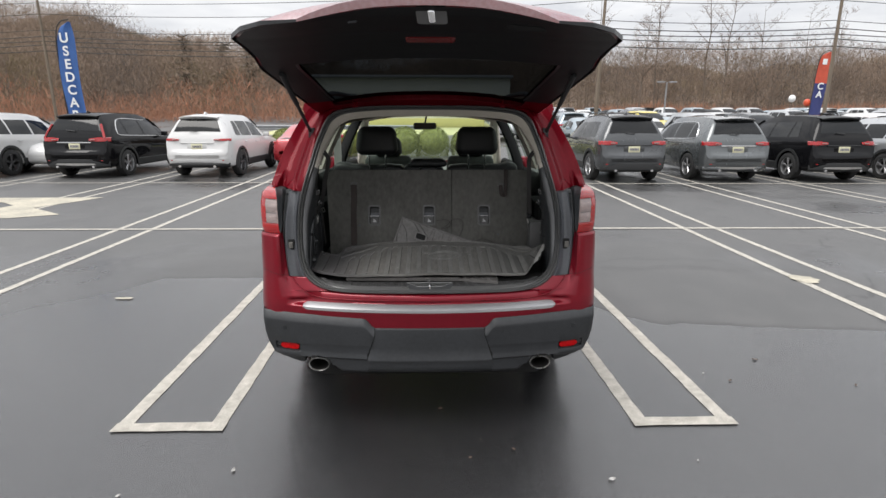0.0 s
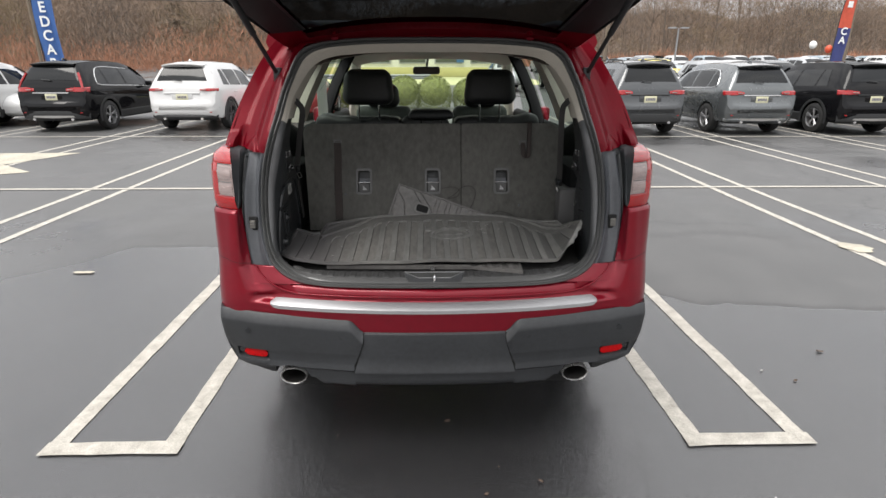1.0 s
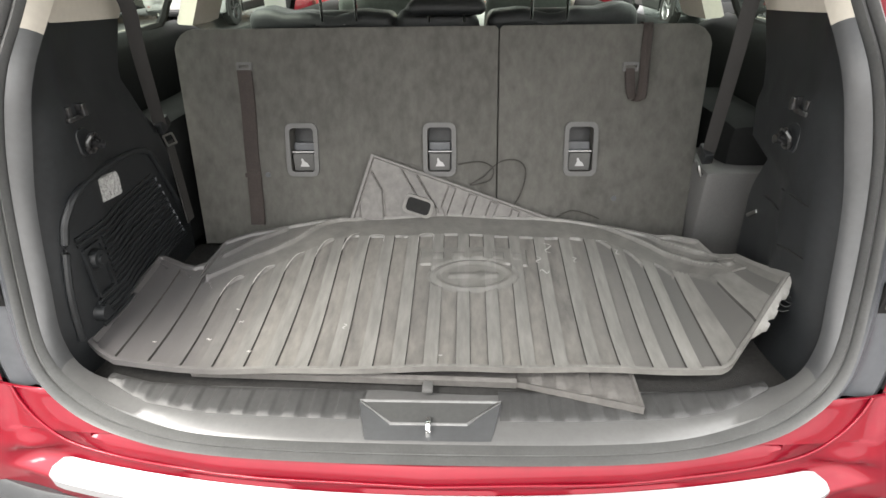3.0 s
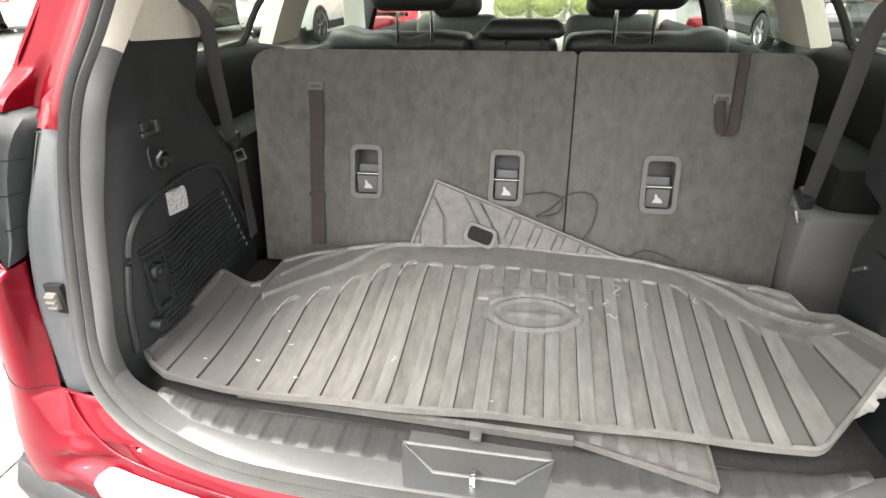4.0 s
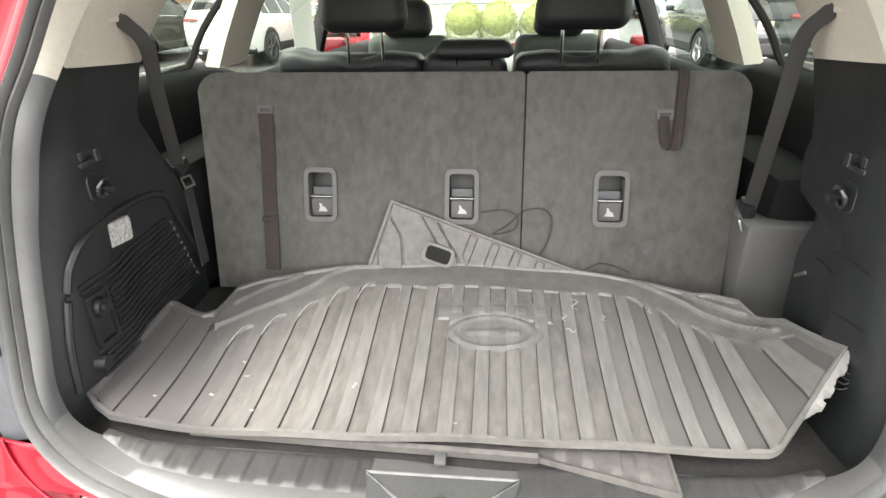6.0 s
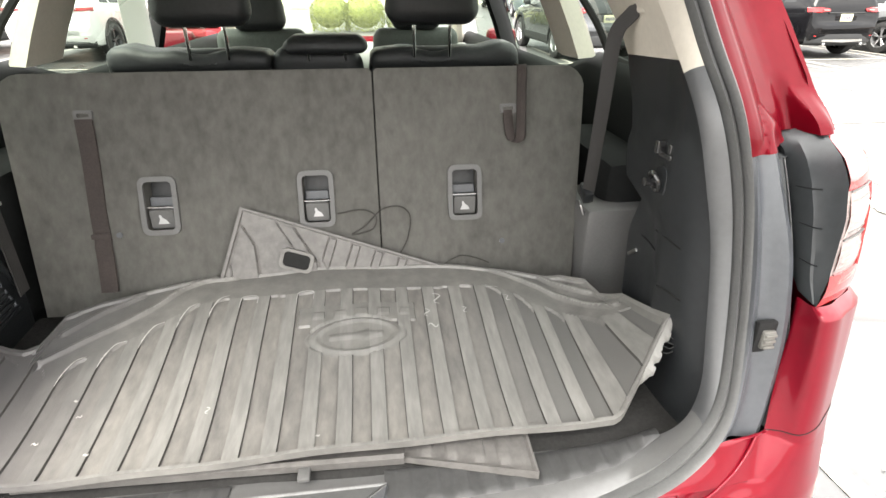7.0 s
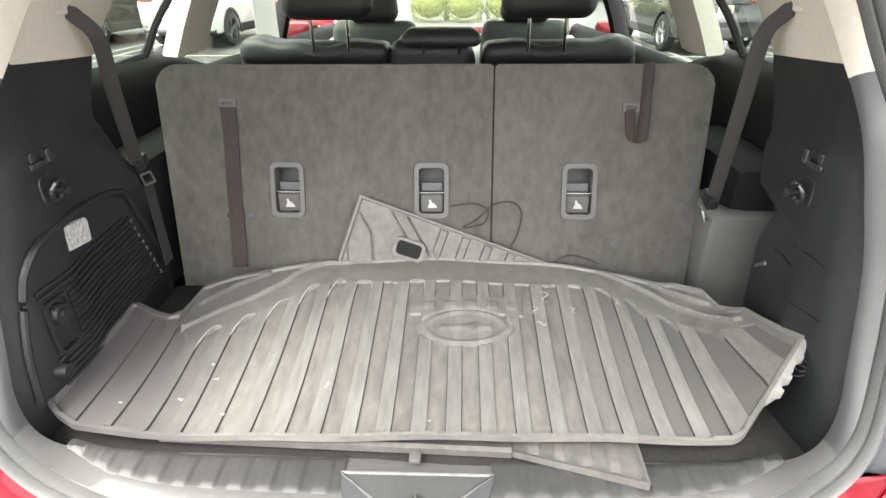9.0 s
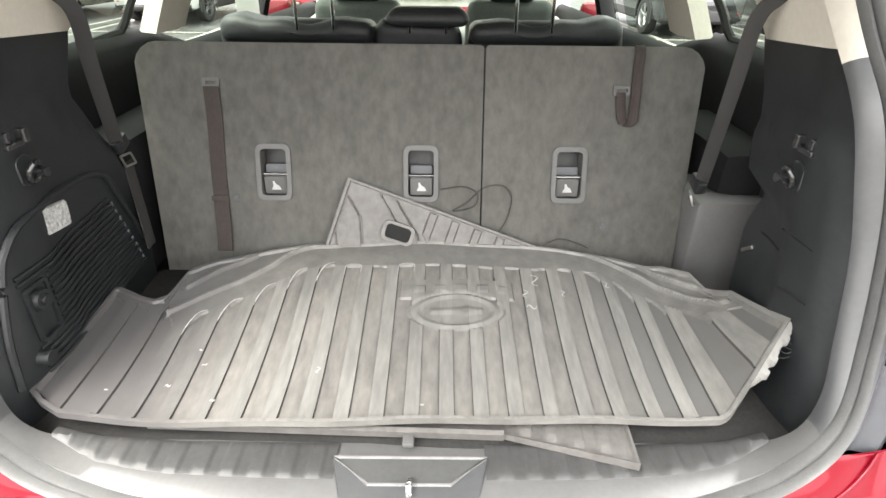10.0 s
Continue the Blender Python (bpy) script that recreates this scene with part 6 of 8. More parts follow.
def back_outline(x0, x1, top_l, top_r):
    """Outline of one backrest panel in seat coordinates; the outer top corner is rounded."""
    h = up_slope(1.408)
    pts = []
    lo = -0.02
    taper = 0.030
    if top_l:
        r = 0.055
        pts += [(x0 + taper, lo), (x0 + 0.004, h - r - 0.05)]
        pts += [(x0 + r - r * math.cos(a), h - r + r * math.sin(a)) for a in (radians(q) for q in (10, 30, 50, 70, 88))]
    else:
        pts += [(x0, lo), (x0, h - 0.008), (x0 + 0.008, h)]
    if top_r:
        r = 0.055
        pts += [(x1 - r + r * math.cos(a), h - r + r * math.sin(a)) for a in (radians(q) for q in (88, 70, 50, 30, 10))]
        pts += [(x1 - 0.004, h - r - 0.05), (x1 - taper, lo)]
    else:
        pts += [(x1 - 0.008, h), (x1, h - 0.008), (x1, lo)]
    return pts


BOX_X = (-0.359, -0.003, 0.356)
BOX_Z = 1.121
for x0, x1, tl, tr in ((-0.672, 0.1443, True, False), (0.1462, 0.662, False, True)):
    bm = bmesh.new()
    out = back_outline(x0, x1, tl, tr)
    rows = []
    c = Vector(((x0 + x1) / 2, 0.25))
    for z, k in ((-0.09, 0.0), (-0.006, 0.0), (-0.002, 0.0012), (0.0, 0.005)):
        row = []
        for px, py in out:
            v = Vector((px, py)) - c
            s = Vector((v.x * (1 - k / (abs(x1 - x0) / 2)), v.y * (1 - k / 0.27)))
            row.append(SEAT_M @ Vector((c.x + s.x, c.y + s.y, z)))
        rows.append(row)
    grid(bm, rows, closed=True, caps=True)
    panel = seat_part("backrest", bm, CARPET, "charcoal carpeted seat back")
    cutters = []
    for bx in BOX_X:
        if x0 < bx < x1:
            b = bmesh.new()
            slab(b, rrect(0.064, 0.112, 0.010), SEAT_M @ Matrix.Translation((bx, up_slope(BOX_Z), -0.06)), 0.10)
            cutters.append(finish("cutter", b, CARPET))
    bpy.context.view_layer.update()
    if cutters:
        cut(panel, cutters)
        panel.data.materials.clear()
        panel.data.materials.append(CARPET)
# anchor pockets
for bx in BOX_X:
    m = SEAT_M @ Matrix.Translation((bx, up_slope(BOX_Z), 0.0))
    b = bmesh.new()
    ringslab(b, rrect(0.084, 0.136, 0.018), rrect(0.062, 0.112, 0.010), m, 0.007)
    frame_ob = seat_part("anchor_bezel", b, PLASTIC_GREY, "grey plastic anchor bezel")
    b = bmesh.new()
    slab(b, rrect(0.066, 0.114, 0.010), m @ Matrix.Translation((0, 0, -0.052)), 0.006)
    seat_part("anchor_pocket", b, TRIM_BLACK, "black anchor pocket")
    b = bmesh.new()
    fm = m @ Matrix.Translation((0, -0.030, -0.016)) @ pose(0, 0, 0, 14, 0, 0)
    slab(b, rrect(0.056, 0.046, 0.004), fm, 0.010, 0.002)
    seat_part("anchor_flap", b, PLASTIC_GREY, "grey flap with a white child seat mark")
    b = bmesh.new()
    slab(b, [(-0.011, -0.011), (0.013, -0.011), (0.008, -0.001), (0.001, 0.003), (-0.003, 0.011), (-0.007, 0.010), (-0.006, 0.0)], fm @ Matrix.Translation((0, 0, 0.0102)), 0.0008)
    seat_part("flap_mark", b, WHITE_PLASTIC)
    b = bmesh.new()
    slab(b, rrect(0.056, 0.022, 0.003), m @ Matrix.Translation((0, 0.008, -0.030)), 0.012, 0.002)
    seat_part("anchor_block", b, TRIM_GREY)
    b = bmesh.new()
    cyl(b, m @ Vector((-0.031, -0.004, -0.004)), m @ Vector((0.031, -0.004, -0.004)), 0.0032, n=10)
    seat_part("anchor_bar", b, CHROME, "bright steel anchor bar")
# pull strap with its slotted plate
b = bmesh.new()
ringslab(b, rrect(0.040, 0.022, 0.004), rrect(0.026, 0.008, 0.002), SEAT_M @ Matrix.Translation((-0.494, up_slope(1.320), 0)), 0.006)
seat_part("strap_plate", b, PLASTIC_GREY, "grey slotted strap plate")
b = bmesh.new()
rows = []
for i in range(30):
    t = i / 29
    z = 1.312 - 0.378 * t
    x = -0.494 + 0.004 * t + 0.002 * math.sin(t * 9)
    o = 0.006 + 0.003 * math.sin(t * 7 + 1) + (0.004 if t > 0.72 else 0)
    rows.append([seat_pt(x - 0.019, z, o - 0.004), seat_pt(x - 0.018, z, o), seat_pt(x, z, o + 0.001), seat_pt(x + 0.018, z, o), seat_pt(x + 0.019, z, o - 0.004)])
grid(b, rows)
seat_part("pull_strap", b, STRAP, "brown nylon pull strap")
b = bmesh.new()
slab(b, rrect(0.042, 0.012, 0.003), SEAT_M @ Matrix.Translation((-0.491, up_slope(1.06), 0.008)), 0.004)
seat_part("strap_stitch", b, STRAP)
# looped strap on the narrow half
b = bmesh.new()
ringslab(b, rrect(0.040, 0.022, 0.004), rrect(0.026, 0.008, 0.002), SEAT_M @ Matrix.Translation((0.468, up_slope(1.312), 0)), 0.006)
seat_part("strap_plate", b, PLASTIC_GREY)
b = bmesh.new()
path = spline([seat_pt(0.500, 1.412, -0.02), seat_pt(0.502, 1.404, 0.012), seat_pt(0.500, 1.35, 0.014), seat_pt(0.497, 1.27, 0.018), seat_pt(0.494, 1.243, 0.020), seat_pt(0.484, 1.234, 0.016)], 5)
rows = [[(p.x - 0.012, p.y + 0.006, p.z), (p.x - 0.011, p.y, p.z), (p.x - 0.004, p.y - 0.007, p.z), (p.x + 0.006, p.y - 0.007, p.z), (p.x + 0.011, p.y, p.z), (p.x + 0.012, p.y + 0.008, p.z)] for p in path]
grid(b, rows)
seat_part("pull_strap", b, STRAP)
b = bmesh.new()
rows = [[seat_pt(x - 0.012, z, o - 0.004), seat_pt(x - 0.011, z, o), seat_pt(x, z, o + 0.003), seat_pt(x + 0.011, z, o), seat_pt(x + 0.012, z, o - 0.004)] for x, z, o in ((0.466, 1.308, 0.006), (0.467, 1.28, 0.010), (0.470, 1.252, 0.013), (0.478, 1.238, 0.012))]
grid(b, rows)
seat_part("strap_loop", b, STRAP)
# seat front cushions and hinges at its top edge
for x0, x1 in ((-0.64, 0.13), (0.16, 0.63)):
    b = bmesh.new()
    box(b, (x0 + x1) / 2, 0, 0, x1 - x0, 0.40, 0.10, 0.035, SEAT_M @ Matrix.Translation((0, up_slope(1.17), -0.13)) @ pose(0, 0, 0, 0, 0, 0))
    seat_part("seat_pad", b, LEATHER)
# seat latch dimples
for x, z in ((0.448, 1.00), (-0.455, 1.06)):
    b = bmesh.new()
    cyl(b, seat_pt(x, z, 0.0), seat_pt(x, z, 0.003), 0.007, n=10)
    seat_part("screw_cap", b, TRIM_GREY)

# cargo floor
bm = bmesh.new()
xs = [-0.70 + 1.40 * i / 28 for i in range(29)]
rows = []
for j in range(13):
    y = 0.025 + (0.66 - 0.025) * j / 12
    rows.append([(x, y, (0.834 if j == 0 else 0.838 if j == 1 else 0.846) + 0.004 * math.sin(x * 9 + y * 7)) for x in xs])
grid(bm, rows)
part("load_floor", bm, FLOORCARPET, hero, "charcoal carpeted load floor", 60)
# ribbed dark step behind the smooth sill
for sx in (1, -1):
    bm = bmesh.new()
    rows = []
    for i in range(151):
        x = 0.125 + 0.480 * i / 150
        y0 = lerp_table([(0.12, 0.010), (0.40, 0.016), (0.52, 0.034), (0.605, 0.066)], x)
        zb = lerp_table([(0.12, 0.8455), (0.40, 0.8475), (0.54, 0.858), (0.605, 0.880)], x)
        p = (x / 0.0475) % 1.0
        h = 0.0035 * smooth01(p / 0.10) * smooth01((0.62 - p) / 0.10)
        rows.append([(sx * x, y0, zb - 0.002), (sx * x, y0 + 0.004, zb + h * 0.5), (sx * x, y0 + 0.014, zb + h), (sx * x, 0.070, zb + h + 0.001), (sx * x, 0.082, zb + h * 0.5), (sx * x, 0.088, zb - 0.004)])
    grid(bm, rows)
    part("sill_step", bm, SILL_STEP, hero, "dark ribbed step of the sill", 60)
# latch pocket in the sill
bm = bmesh.new()
slope = [(-0.128, 0.047, 0.8545), (0.128, 0.047, 0.8545), (0.067, 0.000, 0.8475), (-0.067, 0.000, 0.8475)]
grid(bm, [slope, [(x, y, z - 0.014) for x, y, z in slope]], closed=True, caps=True)
cover = part("latch_cover", bm, LATCH_GREY, hero, "grey sloping latch cover on the sill", 30)
bm = bmesh.new()
sweep(bm, slope, 0.0030, 6, closed=True)
part("cover_edge", bm, PALE_EDGE, cover, "pale edge")
bm = bmesh.new()
for k in (1, -1):
    vs = [bm.verts.new((k * x, y, z)) for x, y, z in ((0.128, 0.047, 0.854), (0.067, 0.000, 0.847), (0.078, -0.032, 0.8425), (0.108, -0.032, 0.8430), (0.132, 0.047, 0.844))]
    bm.faces.new((vs[0], vs[1], vs[2], vs[3]))
    bm.faces.new((vs[0], vs[3], vs[4]))
vs = [bm.verts.new(p) for p in ((-0.068, 0.000, 0.847), (0.068, 0.000, 0.847), (0.078, -0.032, 0.8425), (-0.078, -0.032, 0.8425))]
bm.faces.new(vs)
part("latch_well", bm, TRIM_SIDE, cover, "dark faceted latch well", 20)
bm = bmesh.new()
sweep(bm, spline([(0.0, 0.008, 0.838), (0.0, 0.004, 0.856), (0.0, -0.016, 0.858), (0.0, -0.022, 0.836)], 5), 0.005, 8)
part("striker", bm, CHROME, hero, "bright steel latch striker")
bm = bmesh.new()
box(bm, -0.006, 0.080, 0.858, 0.020, 0.026, 0.010, 0.003)
part("floor_catch", bm, PLASTIC_GREY, hero)


# Side linings of the load space

def side_x(y, z):
    """Inner face of the linings (positive side)."""
    base = lerp_table([(0.065, 0.684), (0.08, 0.680), (0.16, 0.666), (0.26, 0.660), (0.34, 0.678), (0.48, 0.692), (0.64, 0.700)], y)
    lean = lerp_table([(0.85, 0.012), (1.0, 0.006), (1.2, 0.0), (1.35, -0.010), (1.50, -0.030)], z)
    return base + lean


def lining_back(z):
    """Where the lining ends towards the front, by height."""
    return lerp_table([(0.84, 0.640), (1.0, 0.640), (1.135, 0.612), (1.217, 0.576), (1.301, 0.527), (1.345, 0.495), (1.392, 0.509), (1.444, 0.529), (1.50, 0.545)], z)


def lining_front(z):
    return lerp_table([(0.84, 0.070), (0.90, 0.066), (0.97, 0.074), (1.07, 0.105), (1.20, 0.138), (1.295, 0.156), (1.395, 0.180), (1.485, 0.244)], z)


for sx in (1, -1):
    bm = bmesh.new()
    rows = []
    for k in range(27):
        z = 0.842 + (1.485 - 0.842) * k / 26
        a, b = lining_front(z), lining_back(z)
        if sx > 0:
            b = lerp_table([(0.84, 0.43), (0.97, 0.440), (1.10, 0.446), (1.133, 0.431), (1.196, 0.397), (1.207, 0.480), (1.294, 0.499), (1.37, 0.513), (1.445, 0.540), (1.50, 0.55)], z)
        row = []
        for j in range(21):
            y = a + (b - a) * j / 20
            x = side_x(y, z)
            bulge = 0.0
            # raised shoulder below a curved line
            zl = 1.355 - 2.0 * max(0, y - 0.33) ** 2
            bulge += 0.012 * smooth01((zl - z) / 0.018)
            if sx > 0:
                # lower panel standing proud of a curved crease
                zc = lerp_table([(0.17, 0.90), (0.246, 0.95), (0.258, 1.09), (0.305, 1.185), (0.385, 1.20)], y)
                bulge -= 0.007 * smooth01((zc - z) / 0.012) * smooth01((y - 0.240) / 0.012)
            bulge *= smooth01((y - a - 0.01) / 0.05)
            if j == 0:
                x += 0.004
            row.append((sx * (x - bulge), y, z))
        # turn outwards at the front end
        x, y, z2 = row[-1]
        row += [(x + sx * 0.02, y + 0.012, z2), (x + sx * 0.12, y + 0.014, z2)]
        rows.append(row)
    grid(bm, rows)
    part("side_lining", bm, TRIM_BLACK, hero, "black moulded plastic load space lining", 50)
    # beige upper lining behind the pillar trim
    bm = bmesh.new()
    rows = []
    for k in range(12):
        t = k / 11
        z = 1.478 + 0.27 * t
        y0 = 0.240 + 0.24 * t
        x0 = 0.636 - 0.125 * t ** 1.25
        yf = 0.530 + 0.243 * t
        drop = -0.020 * (1 - t) ** 4
        rows.append([(sx * (x0 + 0.012), y0 - 0.035, z), (sx * x0, y0 + 0.004, z), (sx * (x0 + 0.004), y0 + 0.07, z + drop * 0.3), (sx * (x0 + 0.012), (y0 + 0.07 + yf) / 2, z + drop * 0.7), (sx * (x0 + 0.020), yf - 0.02, z + drop), (sx * (x0 + 0.030), yf, z + drop), (sx * (x0 + 0.060), yf + 0.012, z + drop), (sx * (x0 + 0.18), yf + 0.03, z + drop)])
    grid(bm, rows)
    part("upper_lining", bm, TRIM_BEIGE, hero, "beige upper lining", 50)
    # bag hook with its ring, clip above it
    hy = 0.274 if sx < 0 else 0.285
    x = side_x(hy, 1.268) - 0.012
    bm = bmesh.new()
    slab(bm, rrect(0.040, 0.052, 0.014), Matrix(((0, 0, -sx, sx * x), (1, 0, 0, hy), (0, 1, 0, 1.270), (0, 0, 0, 1))), 0.005, 0.002)
    hook = part("bag_hook", bm, TRIM_BLACK, hero, "black bag hook")
    bm = bmesh.new()
    ring = [(sx * (x - 0.012 - 0.006 * math.sin(q)), hy + 0.006 + 0.015 * math.cos(q), 1.266 + 0.017 * math.sin(q)) for q in (2 * math.pi * i / 20 for i in range(20))]
    sweep(bm, ring, 0.0048, 8, closed=True)
    part("hook_ring", bm, GLOSS_BLACK, hook, "glossy black hook ring")
    bm = bmesh.new()
    cyl(bm, (sx * x, hy + 0.016, 1.262), (sx * (x - 0.026), hy + 0.016, 1.262), 0.0095, 0.008, 14)
    part("hook_knob", bm, GLOSS_BLACK, hook)
    bm = bmesh.new()
    box(bm, sx * (x - 0.005), hy - 0.012, 1.318, 0.018, 0.040, 0.010, 0.003)
    box(bm, sx * (x - 0.008), hy + 0.010, 1.328, 0.022, 0.012, 0.024, 0.003)
    box(bm, sx * (x - 0.006), hy - 0.022, 1.332, 0.014, 0.010, 0.018, 0.003)
    part("coat_clip", bm, GLOSS_BLACK, hero, "small black coat clip")

# moulded seams of the right lining
for pts in (((0.373, 1.119), (0.33, 1.123), (0.285, 1.126)), ((0.283, 1.172), (0.24, 1.176), (0.195, 1.175)), ((0.244, 1.075), (0.21, 1.082), (0.171, 1.086))):
    bm = bmesh.new()
    sweep(bm, [(side_x(y, z) - 0.0125 + (0.007 if y > 0.284 else 0.0), y, z) for y, z in pts], 0.0016, 5)
    part("lining_seam", bm, WELL, hero)

# left lining: raised frame, courtesy lamp, ribbed panel, socket
def left_pt(y, z, o=0.0):
    zl = 1.355 - 2.0 * max(0, y - 0.33) ** 2
    return Vector((-(side_x(y, z) - 0.012 * smooth01((zl - z) / 0.018) * smooth01((y - lining_front(z) - 0.01) / 0.05)) + o, y, z))


bm = bmesh.new()
pts = spline([left_pt(0.118, 0.93, 0.003), left_pt(0.132, 1.03, 0.003), left_pt(0.160, 1.130, 0.003), left_pt(0.182, 1.170, 0.003), left_pt(0.224, 1.196, 0.003), left_pt(0.33, 1.200, 0.003), left_pt(0.44, 1.191, 0.003), left_pt(0.492, 1.178, 0.003),
              left_pt(0.526, 1.156, 0.003), left_pt(0.575, 1.05, 0.003), left_pt(0.614, 0.968, 0.003)], 6)
sweep(bm, pts, 0.007, 8)
part("lining_ridge", bm, TRIM_BLACK, hero)
bm = bmesh.new()
c = left_pt(0.316, 1.163, 0.0)
lm = Matrix(((0, 0, 1), (1, 0, 0), (0, 1, 0))).to_4x4()
lm.translation = c
lm = lm @ pose(0, 0, 0, 0, 0, -6)
slab(bm, rrect(0.074, 0.050, 0.007), lm, 0.007, 0.003)
part("courtesy_lamp", bm, LAMP_CLEAR, hero, "clear courtesy lamp lens")
for i in range(17):
    z = 1.114 - 0.0128 * i
    y0 = 0.176 if i < 2 or i > 10 else 0.240
    y1 = 0.508 + 0.0060 * i
    bm = bmesh.new()
    pts = [left_pt(y0 + (y1 - y0) * j / 8, z, 0.001) for j in range(9)]
    sweep(bm, pts, 0.0042, 6)
    part("lining_rib", bm, TRIM_BLACK, hero)
for i in range(9):
    bm = bmesh.new()
    p = left_pt(0.516 + 0.0090 * i, 1.100 - 0.0215 * i, 0.004)
    box(bm, p.x, p.y, p.z, 0.006, 0.006, 0.010, 0.002)
    part("rib_notch", bm, TRIM_GREY, hero)
bm = bmesh.new()
p = left_pt(0.207, 1.036)
sm = Matrix(((0, 0, 1), (1, 0, 0), (0, 1, 0))).to_4x4()
sm.translation = p
ringslab(bm, rrect(0.056, 0.108, 0.008), rrect(0.044, 0.096, 0.006), sm, 0.007)
part("socket_panel", bm, TRIM_BLACK, hero, "black socket panel")
bm = bmesh.new()
cyl(bm, (p.x, p.y, p.z + 0.022), (p.x + 0.014, p.y, p.z + 0.022), 0.021, 0.018, 20)
cyl(bm, (p.x + 0.012, p.y, p.z + 0.022), (p.x + 0.020, p.y, p.z + 0.022), 0.010, 0.010, 14)
part("power_socket", bm, TRIM_BLACK, hero, "round black power socket cap")
bm = bmesh.new()
cyl(bm, left_pt(0.175, 0.955, -0.002), left_pt(0.175, 0.955, 0.018), 0.018, 0.014, 14)
part("floor_hook", bm, TRIM_BLACK, hero)

# right lining: deep cubby with a grey box beyond
bm = bmesh.new()
grid(bm, [[(0.80, y, z) for y in (0.40, 0.55, 0.75)] for z in (0.84, 1.0, 1.2)])
part("cubby_wall", bm, TRIM_BLACK, hero)
bm = bmesh.new()
box(bm, 0.745, 0.665, 0.967, 0.21, 0.20, 0.258, 0.018)
part("wheel_housing", bm, PLASTIC_GREY, hero, "grey plastic wheel housing cover", 40)
bm = bmesh.new()
box(bm, 0, 0, 0, 0.004, 0.008, 0.040, 0.001, pose(0.681, 0.405, 1.064, 52, 0, 0))
part("metal_tab", bm, STEEL, hero, "small bright metal tab")
for sx in (1, -1):
    bm = bmesh.new()
    box(bm, sx * 0.775, 0.82, 1.02, 0.16, 0.42, 0.36, 0.04)
    part("wheel_arch_lining", bm, LINING_DARK, hero, "", 40)
    # belt and buckle
    a, b = Vector((sx * 0.612, 0.440, 1.522)), Vector((sx * (0.690 if sx < 0 else 0.640), 0.615 if sx < 0 else 0.585, 1.185 if sx < 0 else 1.115))
    top = a + Vector((sx * 0.014, -0.022, 0.030))
    belt = thing("seat_belt", a.x, a.y, b.z, "dark seat belt strap hanging from the beige pillar", "seat belt", "seat belts")
    bm = bmesh.new()
    pts = spline([top, a + Vector((0, -0.005, 0.01)), a + Vector((-sx * 0.012, 0.02, -0.03)), a.lerp(b, 0.4) + Vector((-sx * 0.012, 0, 0)), b], 6)
    rows = []
    for i, q in enumerate(pts):
        d = (pts[min(i + 1, len(pts) - 1)] - pts[max(i - 1, 0)]).normalized()
        w = d.cross(Vector((sx * 0.55, 0.80, -0.25))).normalized() * (0.010 if i < 4 else 0.0130)
        rows.append([q - w, q + Vector((-sx * 0.002, 0, 0)), q + w, q + w + Vector((sx * 0.003, 0, 0)), q - w + Vector((sx * 0.003, 0, 0))])
    grid(bm, rows, closed=True)
    bake_parent(finish("webbing", bm, WEBBING), belt)
    bm = bmesh.new()
    box(bm, 0, 0, 0, 0.022, 0.046, 0.030, 0.004, Matrix.Translation(b + Vector((-sx * 0.004, 0, 0.02))) @ pose(0, 0, 0, 20, 0, 0))
    bake_parent(finish("tongue_grip", bm, TRIM_BLACK), belt)
    bm = bmesh.new()
    ringslab(bm, rrect(0.034, 0.030, 0.004), rrect(0.026, 0.020, 0.002), Matrix.Translation(b + Vector((-sx * 0.010, 0.004, -0.02))) @ pose(0, 0, 0, 70, 0, 75), 0.003)
    bake_parent(finish("tongue", bm, STEEL, None, "bright steel belt tongue"), belt)
    bm = bmesh.new()
    c0 = b + Vector((0, 0.02, -0.03))
    c1 = Vector((sx * 0.668, 0.60, 0.95))
    rows = [[p - Vector((0, 0.018, 0)), p, p + Vector((0, 0.018, 0)), p + Vector((sx * 0.003, 0.018, 0)), p + Vector((sx * 0.003, -0.018, 0))] for p in (c0, c0.lerp(c1, 0.5), c1)]
    grid(bm, rows, closed=True)
    bake_parent(finish("lower_webbing", bm, WEBBING), belt)
    bm = bmesh.new()
    box(bm, top.x + sx * 0.008, top.y, top.z, 0.03, 0.055, 0.03, 0.006, Matrix())
    part("belt_slot", bm, TRIM_BEIGE, hero)


# Second row, front seats, dash

def headrest(parent_xyz, w, z0, z1, base, label, name="headrest", depth=0.11, owner=None):
    """A headrest part over a seat, in world coordinates."""
    x, y = parent_xyz
    bm = bmesh.new()
    box(bm, x, y, (z0 + z1) / 2, w, depth, z1 - z0, min(0.054, (z1 - z0) * 0.44), Matrix(), 6)
    for v in bm.verts:
        t = (v.co.z - z0) / (z1 - z0)
        v.co.y += 0.02 * (t - 0.5)
        v.co.x = x + (v.co.x - x) * (1 - 0.16 * max(0, t - 0.3) - 0.06 * max(0, 0.3 - t))
        v.co.z -= 0.018 * (abs(v.co.x - x) / (w / 2)) ** 3 * max(0, t - 0.5) * 2
    h = bake_parent(finish(name, bm, LEATHER, None, label, 60), owner)
    for px in (-0.065, 0.065):
        bm = bmesh.new()
        cyl(bm, (x + px, y, base), (x + px, y, z0 + 0.02), 0.006, n=10)
        part_ob = finish("headrest_post", bm, CHROME)
        part_ob.parent = h
        part_ob.matrix_parent_inverse = (owner.matrix_basis @ h.matrix_parent_inverse).inverted() @ Matrix()
        part_ob.matrix_parent_inverse = Matrix()


